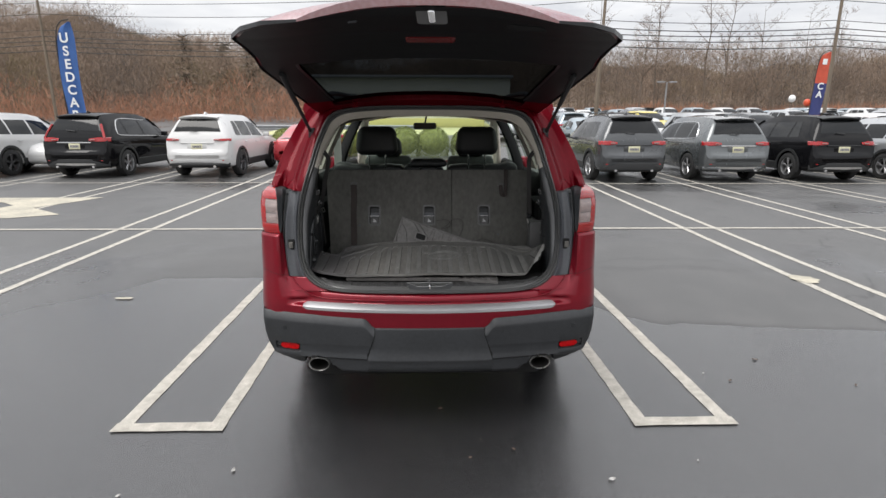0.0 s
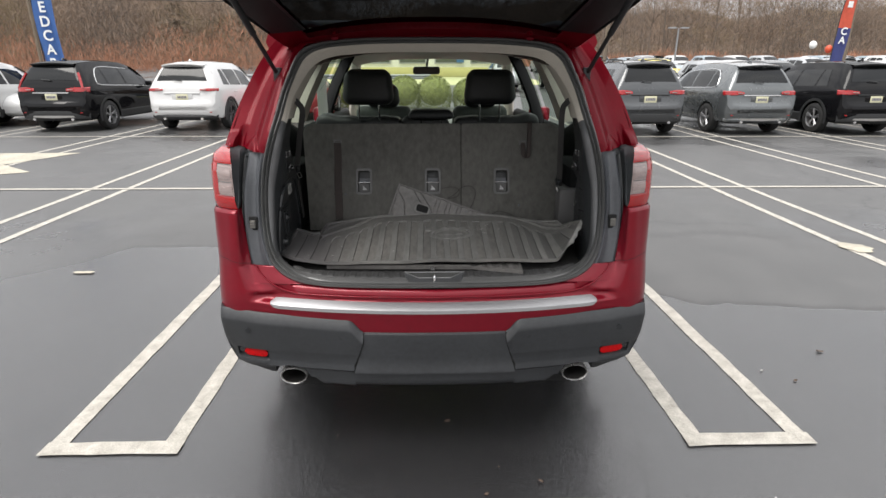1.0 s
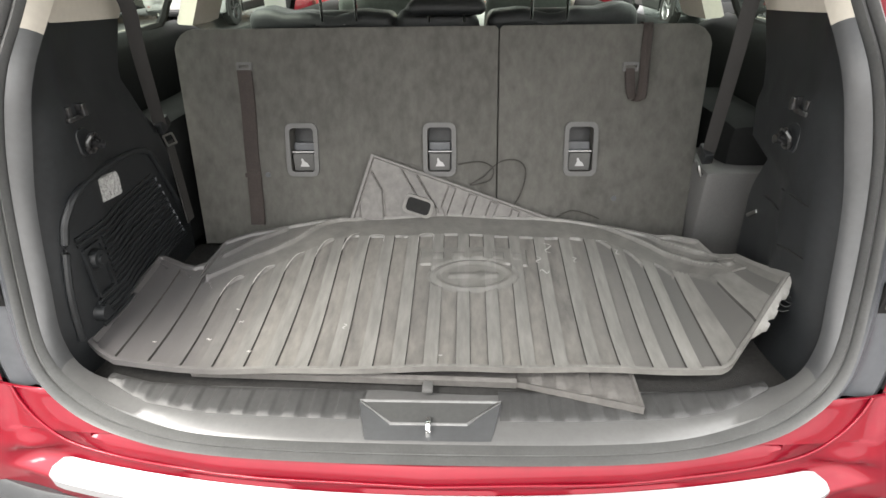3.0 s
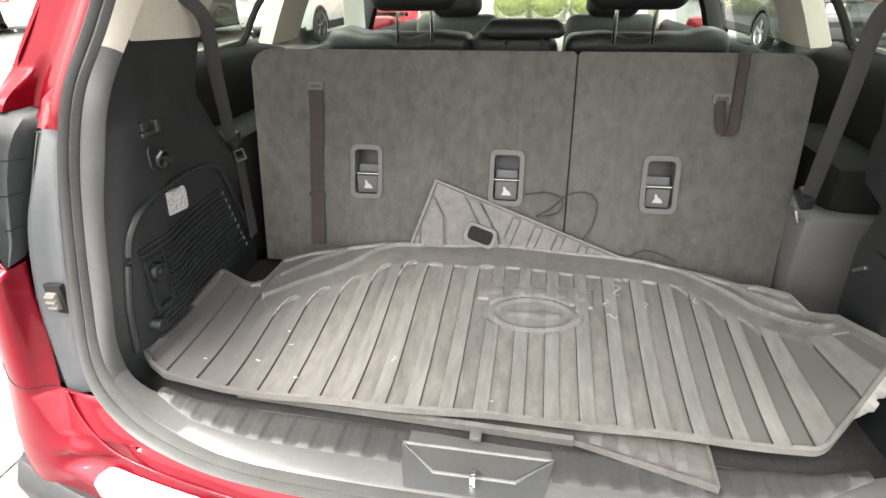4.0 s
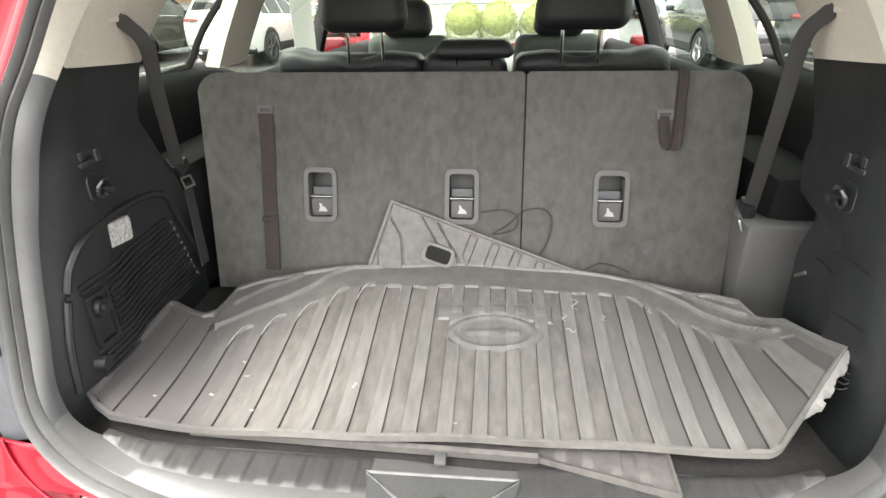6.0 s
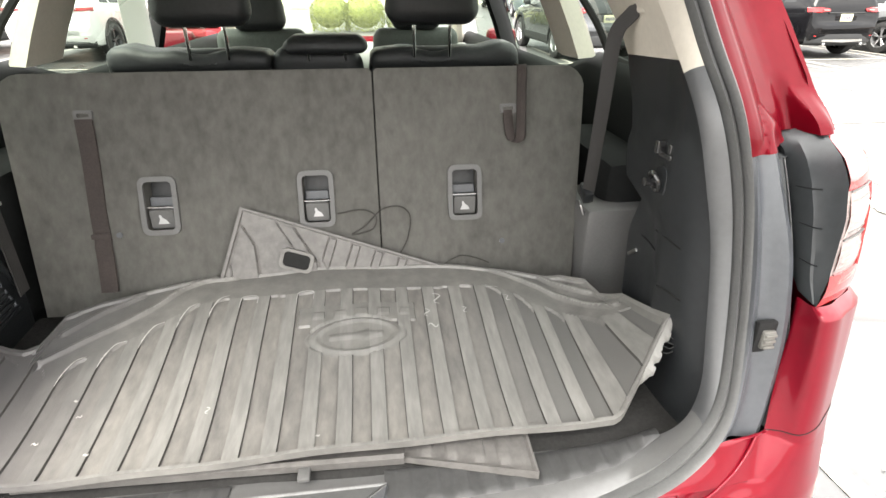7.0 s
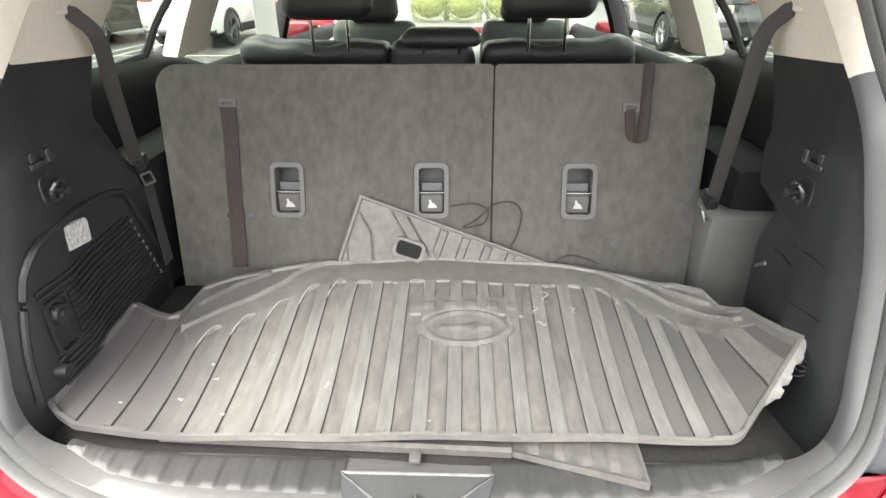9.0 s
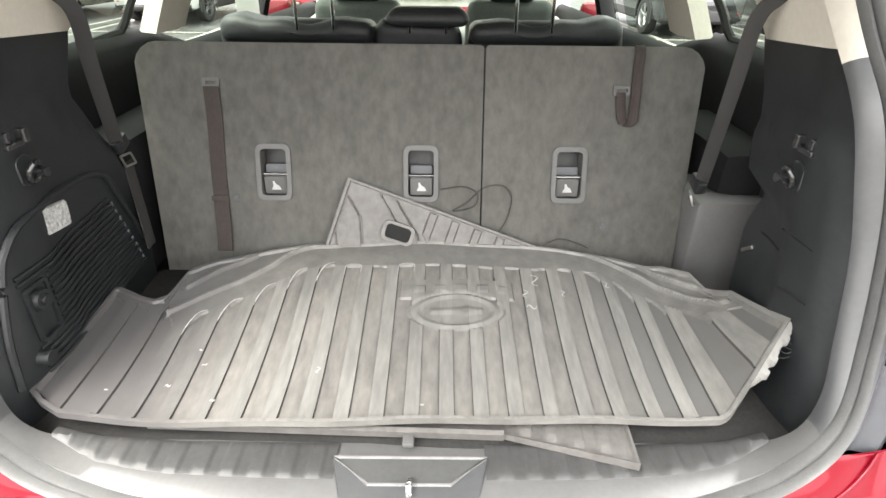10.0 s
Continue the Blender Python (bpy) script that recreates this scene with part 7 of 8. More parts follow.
bench = thing("bench_seat", -0.04, 1.62, 0.55, "dark second-row bench seat with raised headrests", "car seat")
for x, w in ((-0.50, 0.56), (0.43, 0.58), (-0.05, 0.34)):
    bm = bmesh.new()
    hgt = 0.80
    box(bm, x, 1.66, 0.985, w, 0.15, hgt, 0.055, Matrix(), 4)
    for v in bm.verts:
        v.co.y -= 0.18 * (v.co.z - 1.0)
        if v.co.z > 1.30:
            v.co.z -= 0.03 * abs((v.co.x - x) / (w / 2)) ** 3
    bake_parent(finish("backrest", bm, LEATHER, None, "", 60), bench)
bm = bmesh.new()
box(bm, -0.02, 1.95, 0.62, 1.36, 0.55, 0.18, 0.05, Matrix(), 4)
bake_parent(finish("cushion", bm, LEATHER, None, "", 60), bench)
for x, w in ((-0.485, 0.56), (0.425, 0.56)):
    bm = bmesh.new()
    box(bm, x, 1.590, 1.330, w, 0.17, 0.08, 0.036, Matrix(), 4)
    bmesh.ops.subdivide_edges(bm, edges=[e for e in bm.edges if abs(e.verts[0].co.x - e.verts[1].co.x) > 0.2], cuts=12, use_grid_fill=True)
    for v in bm.verts:
        t = (v.co.x - x) / (w / 2) * (1 if x > 0 else -1)
        if v.co.z > 1.33:
            v.co.z += 0.016 * math.exp(-((t - 0.72) / 0.22) ** 2) + 0.005 * math.sin(9 * t) - 0.010 * math.exp(-((t + 0.1) / 0.3) ** 2)
    bake_parent(finish("shoulder_bolster", bm, LEATHER, None, "", 60), bench)
headrest((-0.410, 1.50), 0.33, 1.448, 1.672, 1.34, "dark padded headrest on steel posts", owner=bench)
headrest((0.372, 1.50), 0.335, 1.450, 1.672, 1.34, "dark padded headrest on steel posts", owner=bench)
headrest((-0.008, 1.52), 0.30, 1.358, 1.426, 1.33, "low dark centre headrest", owner=bench, depth=0.12)

for x in (-0.40, 0.40):
    fs = thing("front_seat", x, 2.55, 0.5, "dark leather front seat", "car seat", "front seats")
    bm = bmesh.new()
    box(bm, x, 2.60, 0.98, 0.52, 0.14, 0.78, 0.06, Matrix(), 4)
    for v in bm.verts:
        v.co.y -= 0.20 * (v.co.z - 1.0)
        if v.co.z > 1.2:
            v.co.x = x + (v.co.x - x) * 0.88
    bake_parent(finish("backrest", bm, SEAT_CLOTH, None, "grey-green backrest", 60), fs)
    bm = bmesh.new()
    box(bm, x, 2.88, 0.60, 0.52, 0.52, 0.16, 0.05, Matrix(), 4)
    bake_parent(finish("cushion", bm, LEATHER, None, "", 60), fs)
    headrest((x, 2.50), 0.27, 1.36, 1.55, 1.30, "dark padded front headrest", owner=fs)
bm = bmesh.new()
rows = []
for y, z in ((3.05, 0.75), (3.06, 1.10), (3.12, 1.18), (3.22, 1.215), (3.40, 1.222), (3.60, 1.19)):
    rows.append([(x, y + 0.02 * abs(x), z - 0.02 * abs(x)) for x in (-0.82, -0.5, -0.2, 0, 0.2, 0.5, 0.82)])
grid(bm, rows)
part("dashboard", bm, DASH, hero, "grey dashboard", 60)
bm = bmesh.new()
ring = [(-0.40 + 0.185 * math.cos(a), 2.98 + 0.06 * math.sin(a), 1.125 + 0.180 * math.sin(a)) for a in (2 * math.pi * i / 32 for i in range(32))]
sweep(bm, ring, 0.016, 8, closed=True)
wheel_ob = part("steering_wheel", bm, LEATHER, hero, "dark leather steering wheel")
bm = bmesh.new()
box(bm, -0.40, 2.99, 1.09, 0.16, 0.05, 0.11, 0.02)
box(bm, -0.40, 3.00, 1.09, 0.34, 0.03, 0.03, 0.008)
part("wheel_boss", bm, TRIM_BLACK, wheel_ob)
bm = bmesh.new()
slab(bm, rrect(0.235, 0.065, 0.022), pose(-0.045, 2.86, 1.645, 90, 0, 0), 0.03, 0.006)
cyl(bm, (-0.045, 2.86, 1.67), (-0.03, 2.93, 1.75), 0.010, n=8)
part("rear_view_mirror", bm, TRIM_BLACK, hero, "black interior mirror")
bm = bmesh.new()
slab(bm, rrect(0.205, 0.045, 0.016), pose(-0.045, 2.829, 1.645, 90, 0, 0), 0.002)
part("mirror_glass", bm, GLASS_DARK, hero)
bm = bmesh.new()
box(bm, 0, 2.0, 0.48, 1.66, 3.0, 0.05, 0.01)
part("cabin_floor", bm, FLOORCARPET, hero)
bm = bmesh.new()
slab(bm, rrect(0.21, 0.30, 0.004), pose(-0.800, 1.98, 1.46, 90, 0, 82), 0.002)
part("window_sticker", bm, PAPER, hero, "white paper sheet in the side window")


# Rubber mats

def mat_front(x):
    return lerp_table([(-0.668, 0.128), (-0.640, 0.108), (-0.600, 0.089), (-0.4, 0.086), (0.0, 0.092), (0.35, 0.100), (0.550, 0.101), (0.655, 0.186)], x)


def mat_back(x):
    return lerp_table([(-0.668, 0.420), (-0.655, 0.424), (-0.60, 0.402), (-0.572, 0.396), (-0.548, 0.412), (-0.534, 0.496), (-0.477, 0.540), (-0.38, 0.574), (-0.25, 0.602), (0.0, 0.608), (0.25, 0.600), (0.34, 0.590),
                       (0.46, 0.568), (0.57, 0.525), (0.615, 0.480), (0.628, 0.420), (0.655, 0.370)], x)


def mat_z(x, y):
    z = 0.884 + 0.070 * smooth01((y - 0.10) / 0.52) - 0.022 * abs(x / 0.65) ** 2 * smooth01((y - 0.1) / 0.4)
    if x > 0.535:
        z += 0.150 * ((x - 0.535) / 0.115) ** 1.3 * (1 - 0.70 * max(0, min(1, (y - 0.17) / 0.25)))
    if x < -0.48:
        z += 0.022 * ((-0.48 - x) / 0.19) ** 1.5
    z += 0.003 * math.sin(x * 8 + 1.0) + 0.002 * math.sin(x * 21 + y * 13)
    return z


LOGO = (0.081, 0.368, 0.091, 0.046)
RIB_X, RIB_STEP, RIB_PART, RIB_H = -0.0155, 0.0617, 0.44, 0.0044
# where the sunken bands end towards the seat
BAND_END = [(-0.66, 0.40), (-0.56, 0.372), (-0.50, 0.345), (-0.45, 0.368), (-0.39, 0.408), (-0.33, 0.456), (-0.28, 0.495), (-0.22, 0.514), (0.38, 0.510), (0.43, 0.490), (0.486, 0.440), (0.54, 0.410), (0.592, 0.356), (0.66, 0.30)]


def near_line(pts, x, y):
    """Distance from a polyline in plan."""
    best = 9.0
    for (ax, ay), (bx, by) in zip(pts, pts[1:]):
        dx, dy = bx - ax, by - ay
        t = max(0.0, min(1.0, ((x - ax) * dx + (y - ay) * dy) / (dx * dx + dy * dy)))
        best = min(best, math.hypot(x - ax - t * dx, y - ay - t * dy))
    return best


BEADS = [[(-0.535, 0.362), (-0.461, 0.424), (-0.409, 0.466), (-0.356, 0.515), (-0.316, 0.565), (-0.27, 0.590), (-0.20, 0.596)],
         [(-0.520, 0.440), (-0.465, 0.505), (-0.399, 0.556)], [(0.40, 0.578), (0.450, 0.550), (0.51, 0.502), (0.576, 0.432), (0.635, 0.350)], [(0.520, 0.540), (0.570, 0.487), (0.615, 0.435)]]


def rib_place(x):
    """Which rib, and how far across its step."""
    q = (x - RIB_X) / RIB_STEP
    k = math.floor(q)
    return k, q - k


def band_floor(x, y):
    """True in the sunken bands between the ribs."""
    k, p = rib_place(x)
    if p < RIB_PART or y < mat_front(x) + 0.013:
        return False
    u = (p - RIB_PART) / (1 - RIB_PART)
    mid_x = RIB_X + (k + (1 + RIB_PART) / 2) * RIB_STEP
    end = lerp_table(BAND_END, mid_x)
    slope = (lerp_table(BAND_END, mid_x + 0.02) - lerp_table(BAND_END, mid_x - 0.02)) / 0.04
    side = 1 - u if slope > 0 else u
    end += 0.020 * (0.5 - side) * min(1.0, abs(slope)) * 2 - 0.030 * side ** 3 * min(1.0, abs(slope) * 1.4)
    if y > end or y > mat_back(x) - 0.014:
        return False
    ex, ey = (x - LOGO[0]) / LOGO[2], (y - LOGO[1]) / LOGO[3]
    if ex * ex + ey * ey < 1.30:
        return False
    if abs(x - LOGO[0]) < 0.125 and 0.405 < y < 0.462:
        return False
    return True


def mat_height(x, y, d):
    """Height over the sunken bands; d is the distance to the edge."""
    if d < 0.009:
        return RIB_H + 0.0055
    ex, ey = (x - LOGO[0]) / LOGO[2], (y - LOGO[1]) / LOGO[3]
    e = math.sqrt(ex * ex + ey * ey)
    if e < 1.14:
        ringv = 0.0042 * smooth01(1 - abs(e - 0.93) / 0.16)
        bar = 0.0032 * max(smooth01(1.6 - abs(ey) / 0.12) * smooth01((0.66 - abs(ex)) / 0.08), smooth01(1.5 - (abs(ey) + 0.7 * abs(ex - 0.22)) / 0.26)) if e < 0.82 else 0
        return RIB_H - 0.003 + max(ringv, bar)
    if band_floor(x, y):
        return 0.0
    h = RIB_H
    if x < -0.19 or x > 0.39:
        lines = BEADS[:2] if x < 0 else BEADS[2:]
        h += max(0.0075 * smooth01(1.25 - near_line(b, x, y) / 0.0068) for b in lines)
    if abs(x - LOGO[0]) < 0.115 and 0.423 < y < 0.442:
        h += 0.0022 if ((x - LOGO[0]) / 0.047) % 1.0 < 0.55 else 0.0
    return h


def mat_columns():
    """Stations across the mat: close pairs at each rib's edges, more over the oval."""
    xs = {-0.668, -0.662, -0.6575, 0.6445, 0.649, 0.655}
    for k in range(-11, 12):
        a = RIB_X + k * RIB_STEP
        b = a + RIB_PART * RIB_STEP
        xs |= {a - 0.0008, a + 0.0002, b - 0.0002, b + 0.0008}
        xs |= {a + (b - a) * i / 4 for i in (1, 2, 3)}
        xs |= {b + 0.0010 + (RIB_STEP * (1 - RIB_PART) - 0.0020) * i / 8 for i in range(1, 8)}
    xs |= {LOGO[0] - 0.108 + 0.216 * i / 80 for i in range(81)}
    xs = sorted(x for x in xs if -0.6681 <= x <= 0.6551)
    out = xs[:1]
    for x in xs[1:]:
        if x - out[-1] > 0.0007:
            out.append(x)
    return out


def build_mat():
    t = thing("cargo_mat", 0, 0.35, 0.86, "dusty grey ribbed rubber cargo mat, torn and curled at one side", "mat")
    bm = bmesh.new()
    ny = 150
    cols, lows = [], []
    for x in mat_columns():
        f, b = mat_front(x), mat_back(x)
        dx = min(x + 0.668, 0.655 - x)
        sf = math.cos(math.atan2(abs(mat_front(x + 0.004) - mat_front(x - 0.004)), 0.008))
        sb = math.cos(math.atan2(abs(mat_back(x + 0.004) - mat_back(x - 0.004)), 0.008))
        col, low = [], []
        for j in range(ny + 1):
            y = f + (b - f) * j / ny
            d = min(dx, (y - f) * sf, (b - y) * sb)
            h = mat_height(x, y, d)
            low.append(h)
            col.append((x, y, mat_z(x, y) + h))
        cols.append(col)
        lows.append(low)
    vs = grid(bm, cols)
    bm.faces.ensure_lookup_table()
    # rib tops are worn paler, the steep sides coloured dark for their shade
    n = 0
    for i in range(len(cols) - 1):
        for j in range(ny):
            hs = (lows[i][j], lows[i + 1][j], lows[i][j + 1], lows[i + 1][j + 1])
            xm, ym = (cols[i][j][0] + cols[i + 1][j][0]) / 2, cols[i][j][1]
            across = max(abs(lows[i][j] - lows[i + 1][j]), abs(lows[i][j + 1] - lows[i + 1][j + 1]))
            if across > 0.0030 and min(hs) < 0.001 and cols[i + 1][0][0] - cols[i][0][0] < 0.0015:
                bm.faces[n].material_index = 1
            elif max(hs) < 0.001:
                bm.faces[n].material_index = 2
            elif min(hs) > RIB_H + 0.003 or rib_place(xm)[1] < RIB_PART and ym < lerp_table(BAND_END, xm):
                bm.faces[n].material_index = 3
            n += 1
    edge = [c[0] for c in vs] + vs[-1][1:] + [c[-1] for c in vs[-2::-1]] + vs[0][-2:0:-1]
    lower = [bm.verts.new((v.co.x, v.co.y, v.co.z - 0.013)) for v in edge]
    for i in range(len(edge)):
        j = (i + 1) % len(edge)
        bm.faces.new((edge[i], edge[j], lower[j], lower[i]))
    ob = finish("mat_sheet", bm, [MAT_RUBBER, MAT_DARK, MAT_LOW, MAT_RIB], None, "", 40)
    bake_parent(ob, t)
    # glints at the band ends, painted on as pale strokes
    rnd = random.Random(7)

    def glint(path, wide, label):
        b = bmesh.new()
        rows = []
        for i, p in enumerate(path):
            q = path[min(i + 1, len(path) - 1)] - path[max(i - 1, 0)]
            side = Vector((-q.y, q.x, 0)).normalized()
            w = wide * math.sin(math.pi * (i + 0.8) / (len(path) + 0.6)) * rnd.uniform(0.4, 1.4) + 0.0003
            row = []
            for sgn in (-1, 1):
                g = p + side * (w * sgn)
                row.append((g.x, g.y, mat_z(g.x, g.y) + RIB_H + 0.0008))
            rows.append(row)
        grid(b, rows)
        bake_parent(finish("glint", b, GLINT_LITTER, None, label, 0), t)

    for k in range(-9, 9):
        xa, xb = RIB_X + (k + RIB_PART) * RIB_STEP, RIB_X + (k + 1) * RIB_STEP
        if -0.02 < xa < 0.19 or xa < -0.50:
            continue
        end = lerp_table(BAND_END, (xa + xb) / 2)
        if k < -3:
            glint(spline([(xa + 0.001, end - 0.058, 0), (xa + 0.003, end - 0.030, 0), (xa + 0.014, end + 0.002, 0), (xb - 0.002, end + 0.012, 0)], 5), 0.0016, "pale painted glint at a band end")
        elif k < 0:
            if k != -2:
                glint(spline([(xa - 0.001, end - rnd.uniform(0.03, 0.06), 0), (xa - 0.001, end - 0.010, 0), (xa + 0.004, end + 0.003, 0), (xb - 0.001, end + 0.002, 0), (xb + 0.001, end - rnd.uniform(0.02, 0.05), 0)], 4), 0.0012, "pale painted glint at a band end")
        elif rnd.random() < 0.75:
            glint(spline([(xa + 0.002, end + 0.002, 0), ((xa + xb) / 2, end + 0.003, 0), (xb - rnd.uniform(0.004, 0.014), end + 0.001, 0)], 4), 0.0009, "pale painted glint at a band end")
    # further glints, painted as short pale strokes
    for x, y, l, a in ((-0.405, 0.225, 0.016, 35), (-0.455, 0.175, 0.018, 15), (-0.425, 0.262, 0.012, 10), (-0.185, 0.215, 0.024, 100), (-0.360, 0.140, 0.014, 20), (-0.455, 0.092, 0.012, 5), (-0.555, 0.155, 0.010, 40),
                       (0.262, 0.470, 0.060, 105), (0.245, 0.385, 0.036, 5), (0.235, 0.425, 0.040, 95), (0.320, 0.430, 0.030, 110), (0.425, 0.465, 0.036, 120), (0.016, 0.128, 0.012, 30)):
        p0 = Vector((x, y, 0))
        d = Vector((math.cos(radians(a)), math.sin(radians(a)), 0))
        glint([p0 + d * (0.6 * l * (i / 6 - 0.5)) + Vector((-d.y, d.x, 0)) * (0.18 * l * math.sin(i * 1.1)) for i in range(7)], 0.0013, "pale painted glint")
    # torn flange along the raised corner
    b = bmesh.new()
    rows = []
    tear = random.Random(3)
    k = 0.008
    n = 48
    for i in range(n):
        x = 0.654 - 0.064 * i / (n - 1)
        y = mat_front(x)
        if i % 5 == 0:
            k = tear.choice((0.003, 0.010, 0.014, 0.016, 0.012))
        z = mat_z(x, y) + RIB_H
        w = (k + tear.uniform(-0.0012, 0.0012)) * (1 if i < 40 else (n - 1 - i) / 8)
        rows.append([(x - 0.002, y + 0.002, z + 0.003), (x + 0.80 * w, y - 0.35 * w, z - 0.004), (x + 0.80 * w, y - 0.35 * w, z - 0.011), (x - 0.002, y + 0.002, z - 0.013)])
    grid(b, rows, closed=True, caps=True)
    bake_parent(finish("torn_flange", b, MAT_RIB, None, "ragged torn mat flange"), t)
    # loose threads under the tear
    for q in range(4):
        b = bmesh.new()
        x = 0.628 + 0.006 * q
        y = mat_front(x)
        z = mat_z(x, y) - 0.010
        sweep(b, spline([(x, y, z), (x + 0.020, y - 0.004 * q, z - 0.012), (x + 0.030 + 0.004 * q, y - 0.004, z - 0.006 + 0.006 * q)], 5), 0.0011, 5)
        bake_parent(finish("thread", b, CABLE), t)


build_mat()


def leaning_mat():
    t = thing("floor_mat", -0.05, 0.62, 0.87, "ribbed dark rubber floor mat leaning on the seat back", "mat")
    tip = Vector((-0.178, up_slope(1.112)))
    u = Vector((0.494, up_slope(0.943) - up_slope(1.112))).normalized()
    v = Vector((u.y, -u.x))
    ns, nt = 260, 110
    L, W = 0.60, 0.30
    h0 = up_slope(0.935)
    rows = []
    for i in range(ns + 1):
        row = []
        for j in range(nt + 1):
            s, q = L * i / ns, W * j / nt
            p = tip + u * s + v * q
            d = min(s, q, L - s)
            h = 0.006 if d < 0.008 else 0.0
            if d > 0.013:
                c = s - 1.15 * min(q, 0.08) - 0.42 * max(0.0, q - 0.08)
                if c < 0.135:
                    # bent bands near the corner
                    h = 0.0022 if 0.072 < c < 0.115 or -0.105 < c < -0.035 else 0.0
                    if min(abs(c - e) for e in (-0.105, -0.035, 0.072, 0.115)) < 0.0025:
                        h = -0.003
                elif s > 0.19:
                    k = (s - 0.213) % 0.0585
                    h = 0.0030 if k < 0.022 else 0.0
                    if min(k, abs(k - 0.022)) < 0.0018:
                        h = -0.002
            if p.y >= h0:
                o = 0.010 + h + 0.010 * (1 - (p.y - h0) / 0.18)
                w = SEAT_M @ Vector((p.x, p.y, o))
            else:
                b = h0 - p.y
                base = SEAT_M @ Vector((p.x, h0, 0.020 + h))
                w = base + Vector((0, -b * 0.95, -b * 0.18 - 0.01 * min(1, b / 0.05)))
            row.append(w)
        rows.append(row)
    bm = bmesh.new()
    grid(bm, rows)
    bake_parent(finish("mat_sheet", bm, MAT_LEAN, None, "", 45), t)
    m = SEAT_M @ Matrix.Translation((-0.058, up_slope(0.984), 0.021)) @ pose(0, 0, 0, 0, 0, -18)
    b = bmesh.new()
    ringslab(b, rrect(0.078, 0.050, 0.014), rrect(0.062, 0.036, 0.010), m, 0.009)
    bake_parent(finish("hole_rim", b, MAT_RUBBER), t)
    b = bmesh.new()
    slab(b, rrect(0.064, 0.038, 0.010), m, 0.006)
    bake_parent(finish("hole", b, WELL, None, "dark fixing hole"), t)


leaning_mat()


def under_mats():
    t = thing("floor_mat", 0.26, 0.06, 0.852, "corner of a ribbed rubber floor mat under the cargo mat", "mat")
    rows = []
    for i in range(61):
        s = i / 60
        x = 0.150 + 0.228 * s
        y0 = 0.094 - 0.066 * s
        row = []
        for j in range(25):
            q = j / 24
            y = y0 + (0.30 - y0) * q
            d = min(0.378 - x, (y - y0), x - 0.150)
            h = 0.005 if d < 0.007 else 0.0
            if d > 0.012:
                k = (x / 0.044) % 1
                h = 0.004 * smooth01((0.28 - abs(k - 0.5)) / 0.08)
            row.append((x + 0.010 * q, y, 0.858 + h + 0.004 * s))
        rows.append(row)
    bm = bmesh.new()
    vs = grid(bm, rows)
    grid(bm, [[v.co.copy() for v in (c[0] for c in vs)], [(c[0].co.x, c[0].co.y, 0.850) for c in vs]])
    bake_parent(finish("mat_sheet", bm, MAT_LEAN, None, "", 45), t)
    t = thing("rubber_strip", -0.15, 0.09, 0.852, "flat grey rubber mat edge under the cargo mat", "mat")
    bm = bmesh.new()
    rows = []
    for i in range(31):
        s = i / 30
        x = -0.47 + 0.63 * s
        y0 = 0.108 - 0.020 * s
        rows.append([(x, y0, 0.850), (x, y0 - 0.002, 0.866), (x, y0 + 0.006, 0.869), (x, y0 + 0.012, 0.865), (x, y0 + 0.13, 0.864)])
    grid(bm, rows)
    bake_parent(finish("mat_sheet", bm, MAT_LEAN, None, "", 45), t)


under_mats()


def cord():
    bm = bmesh.new()
    pts = [seat_pt(0.045, 1.085, 0.006), seat_pt(0.10, 1.092, 0.006), seat_pt(0.135, 1.075, 0.006), seat_pt(0.125, 1.045, 0.008), seat_pt(0.075, 1.035, 0.012), seat_pt(0.110, 1.055, 0.008), seat_pt(0.150, 1.090, 0.006),
           seat_pt(0.195, 1.095, 0.006), seat_pt(0.218, 1.070, 0.006), seat_pt(0.210, 1.02, 0.006), seat_pt(0.190, 0.985, 0.012)]
    sweep(bm, spline(pts, 7), 0.0017, 6)
    tagged(finish("elastic_cord", bm, CORD), "thin black elastic cord looped against the seat back", "cord")
    bm = bmesh.new()
    sweep(bm, spline([seat_pt(0.30, 0.955, 0.014), seat_pt(0.34, 0.970, 0.010), seat_pt(0.38, 0.962, 0.012), seat_pt(0.41, 0.950, 0.016)], 6), 0.0017, 6)
    tagged(finish("elastic_cord", bm, CORD), "short end of black elastic cord behind the mat", "cord")


cord()


# Beyond the lot

rnd = random.Random(11)


class Bulk:
    """Triangles and quads gathered for one large mesh."""

    def __init__(self):
        self.v, self.f = [], []

    def strip(self, p0, p1, r0, r1, n=3):
        d = p1 - p0
        if d.length < 1e-6:
            return
        d.normalize()
        s = d.cross(Vector((0.31, 0.17, 0.93))).normalized()
        w = s.cross(d)
        k = len(self.v)
        for p, r in ((p0, r0), (p1, r1)):
            for i in range(n):
                a = 2 * math.pi * i / n
                self.v.append(p + s * (r * math.cos(a)) + w * (r * math.sin(a)))
        for i in range(n):
            j = (i + 1) % n
            self.f.append((k + i, k + j, k + n + j, k + n + i))

    def blade(self, p0, p1, w):
        d = (p1 - p0)
        s = d.cross(Vector((rnd.uniform(-1, 1), rnd.uniform(-1, 1), 0.2))).normalized() * w
        k = len(self.v)
        self.v += [p0 - s, p0 + s, p1]
        self.f.append((k, k + 1, k + 2))

    def build(self, name, material, label, category):
        me = bpy.data.meshes.new(name)
        me.from_pydata([tuple(p) for p in self.v], [], self.f)
        me.materials.append(material)
        return tagged(new(name, me), label, category, kind="stuff")


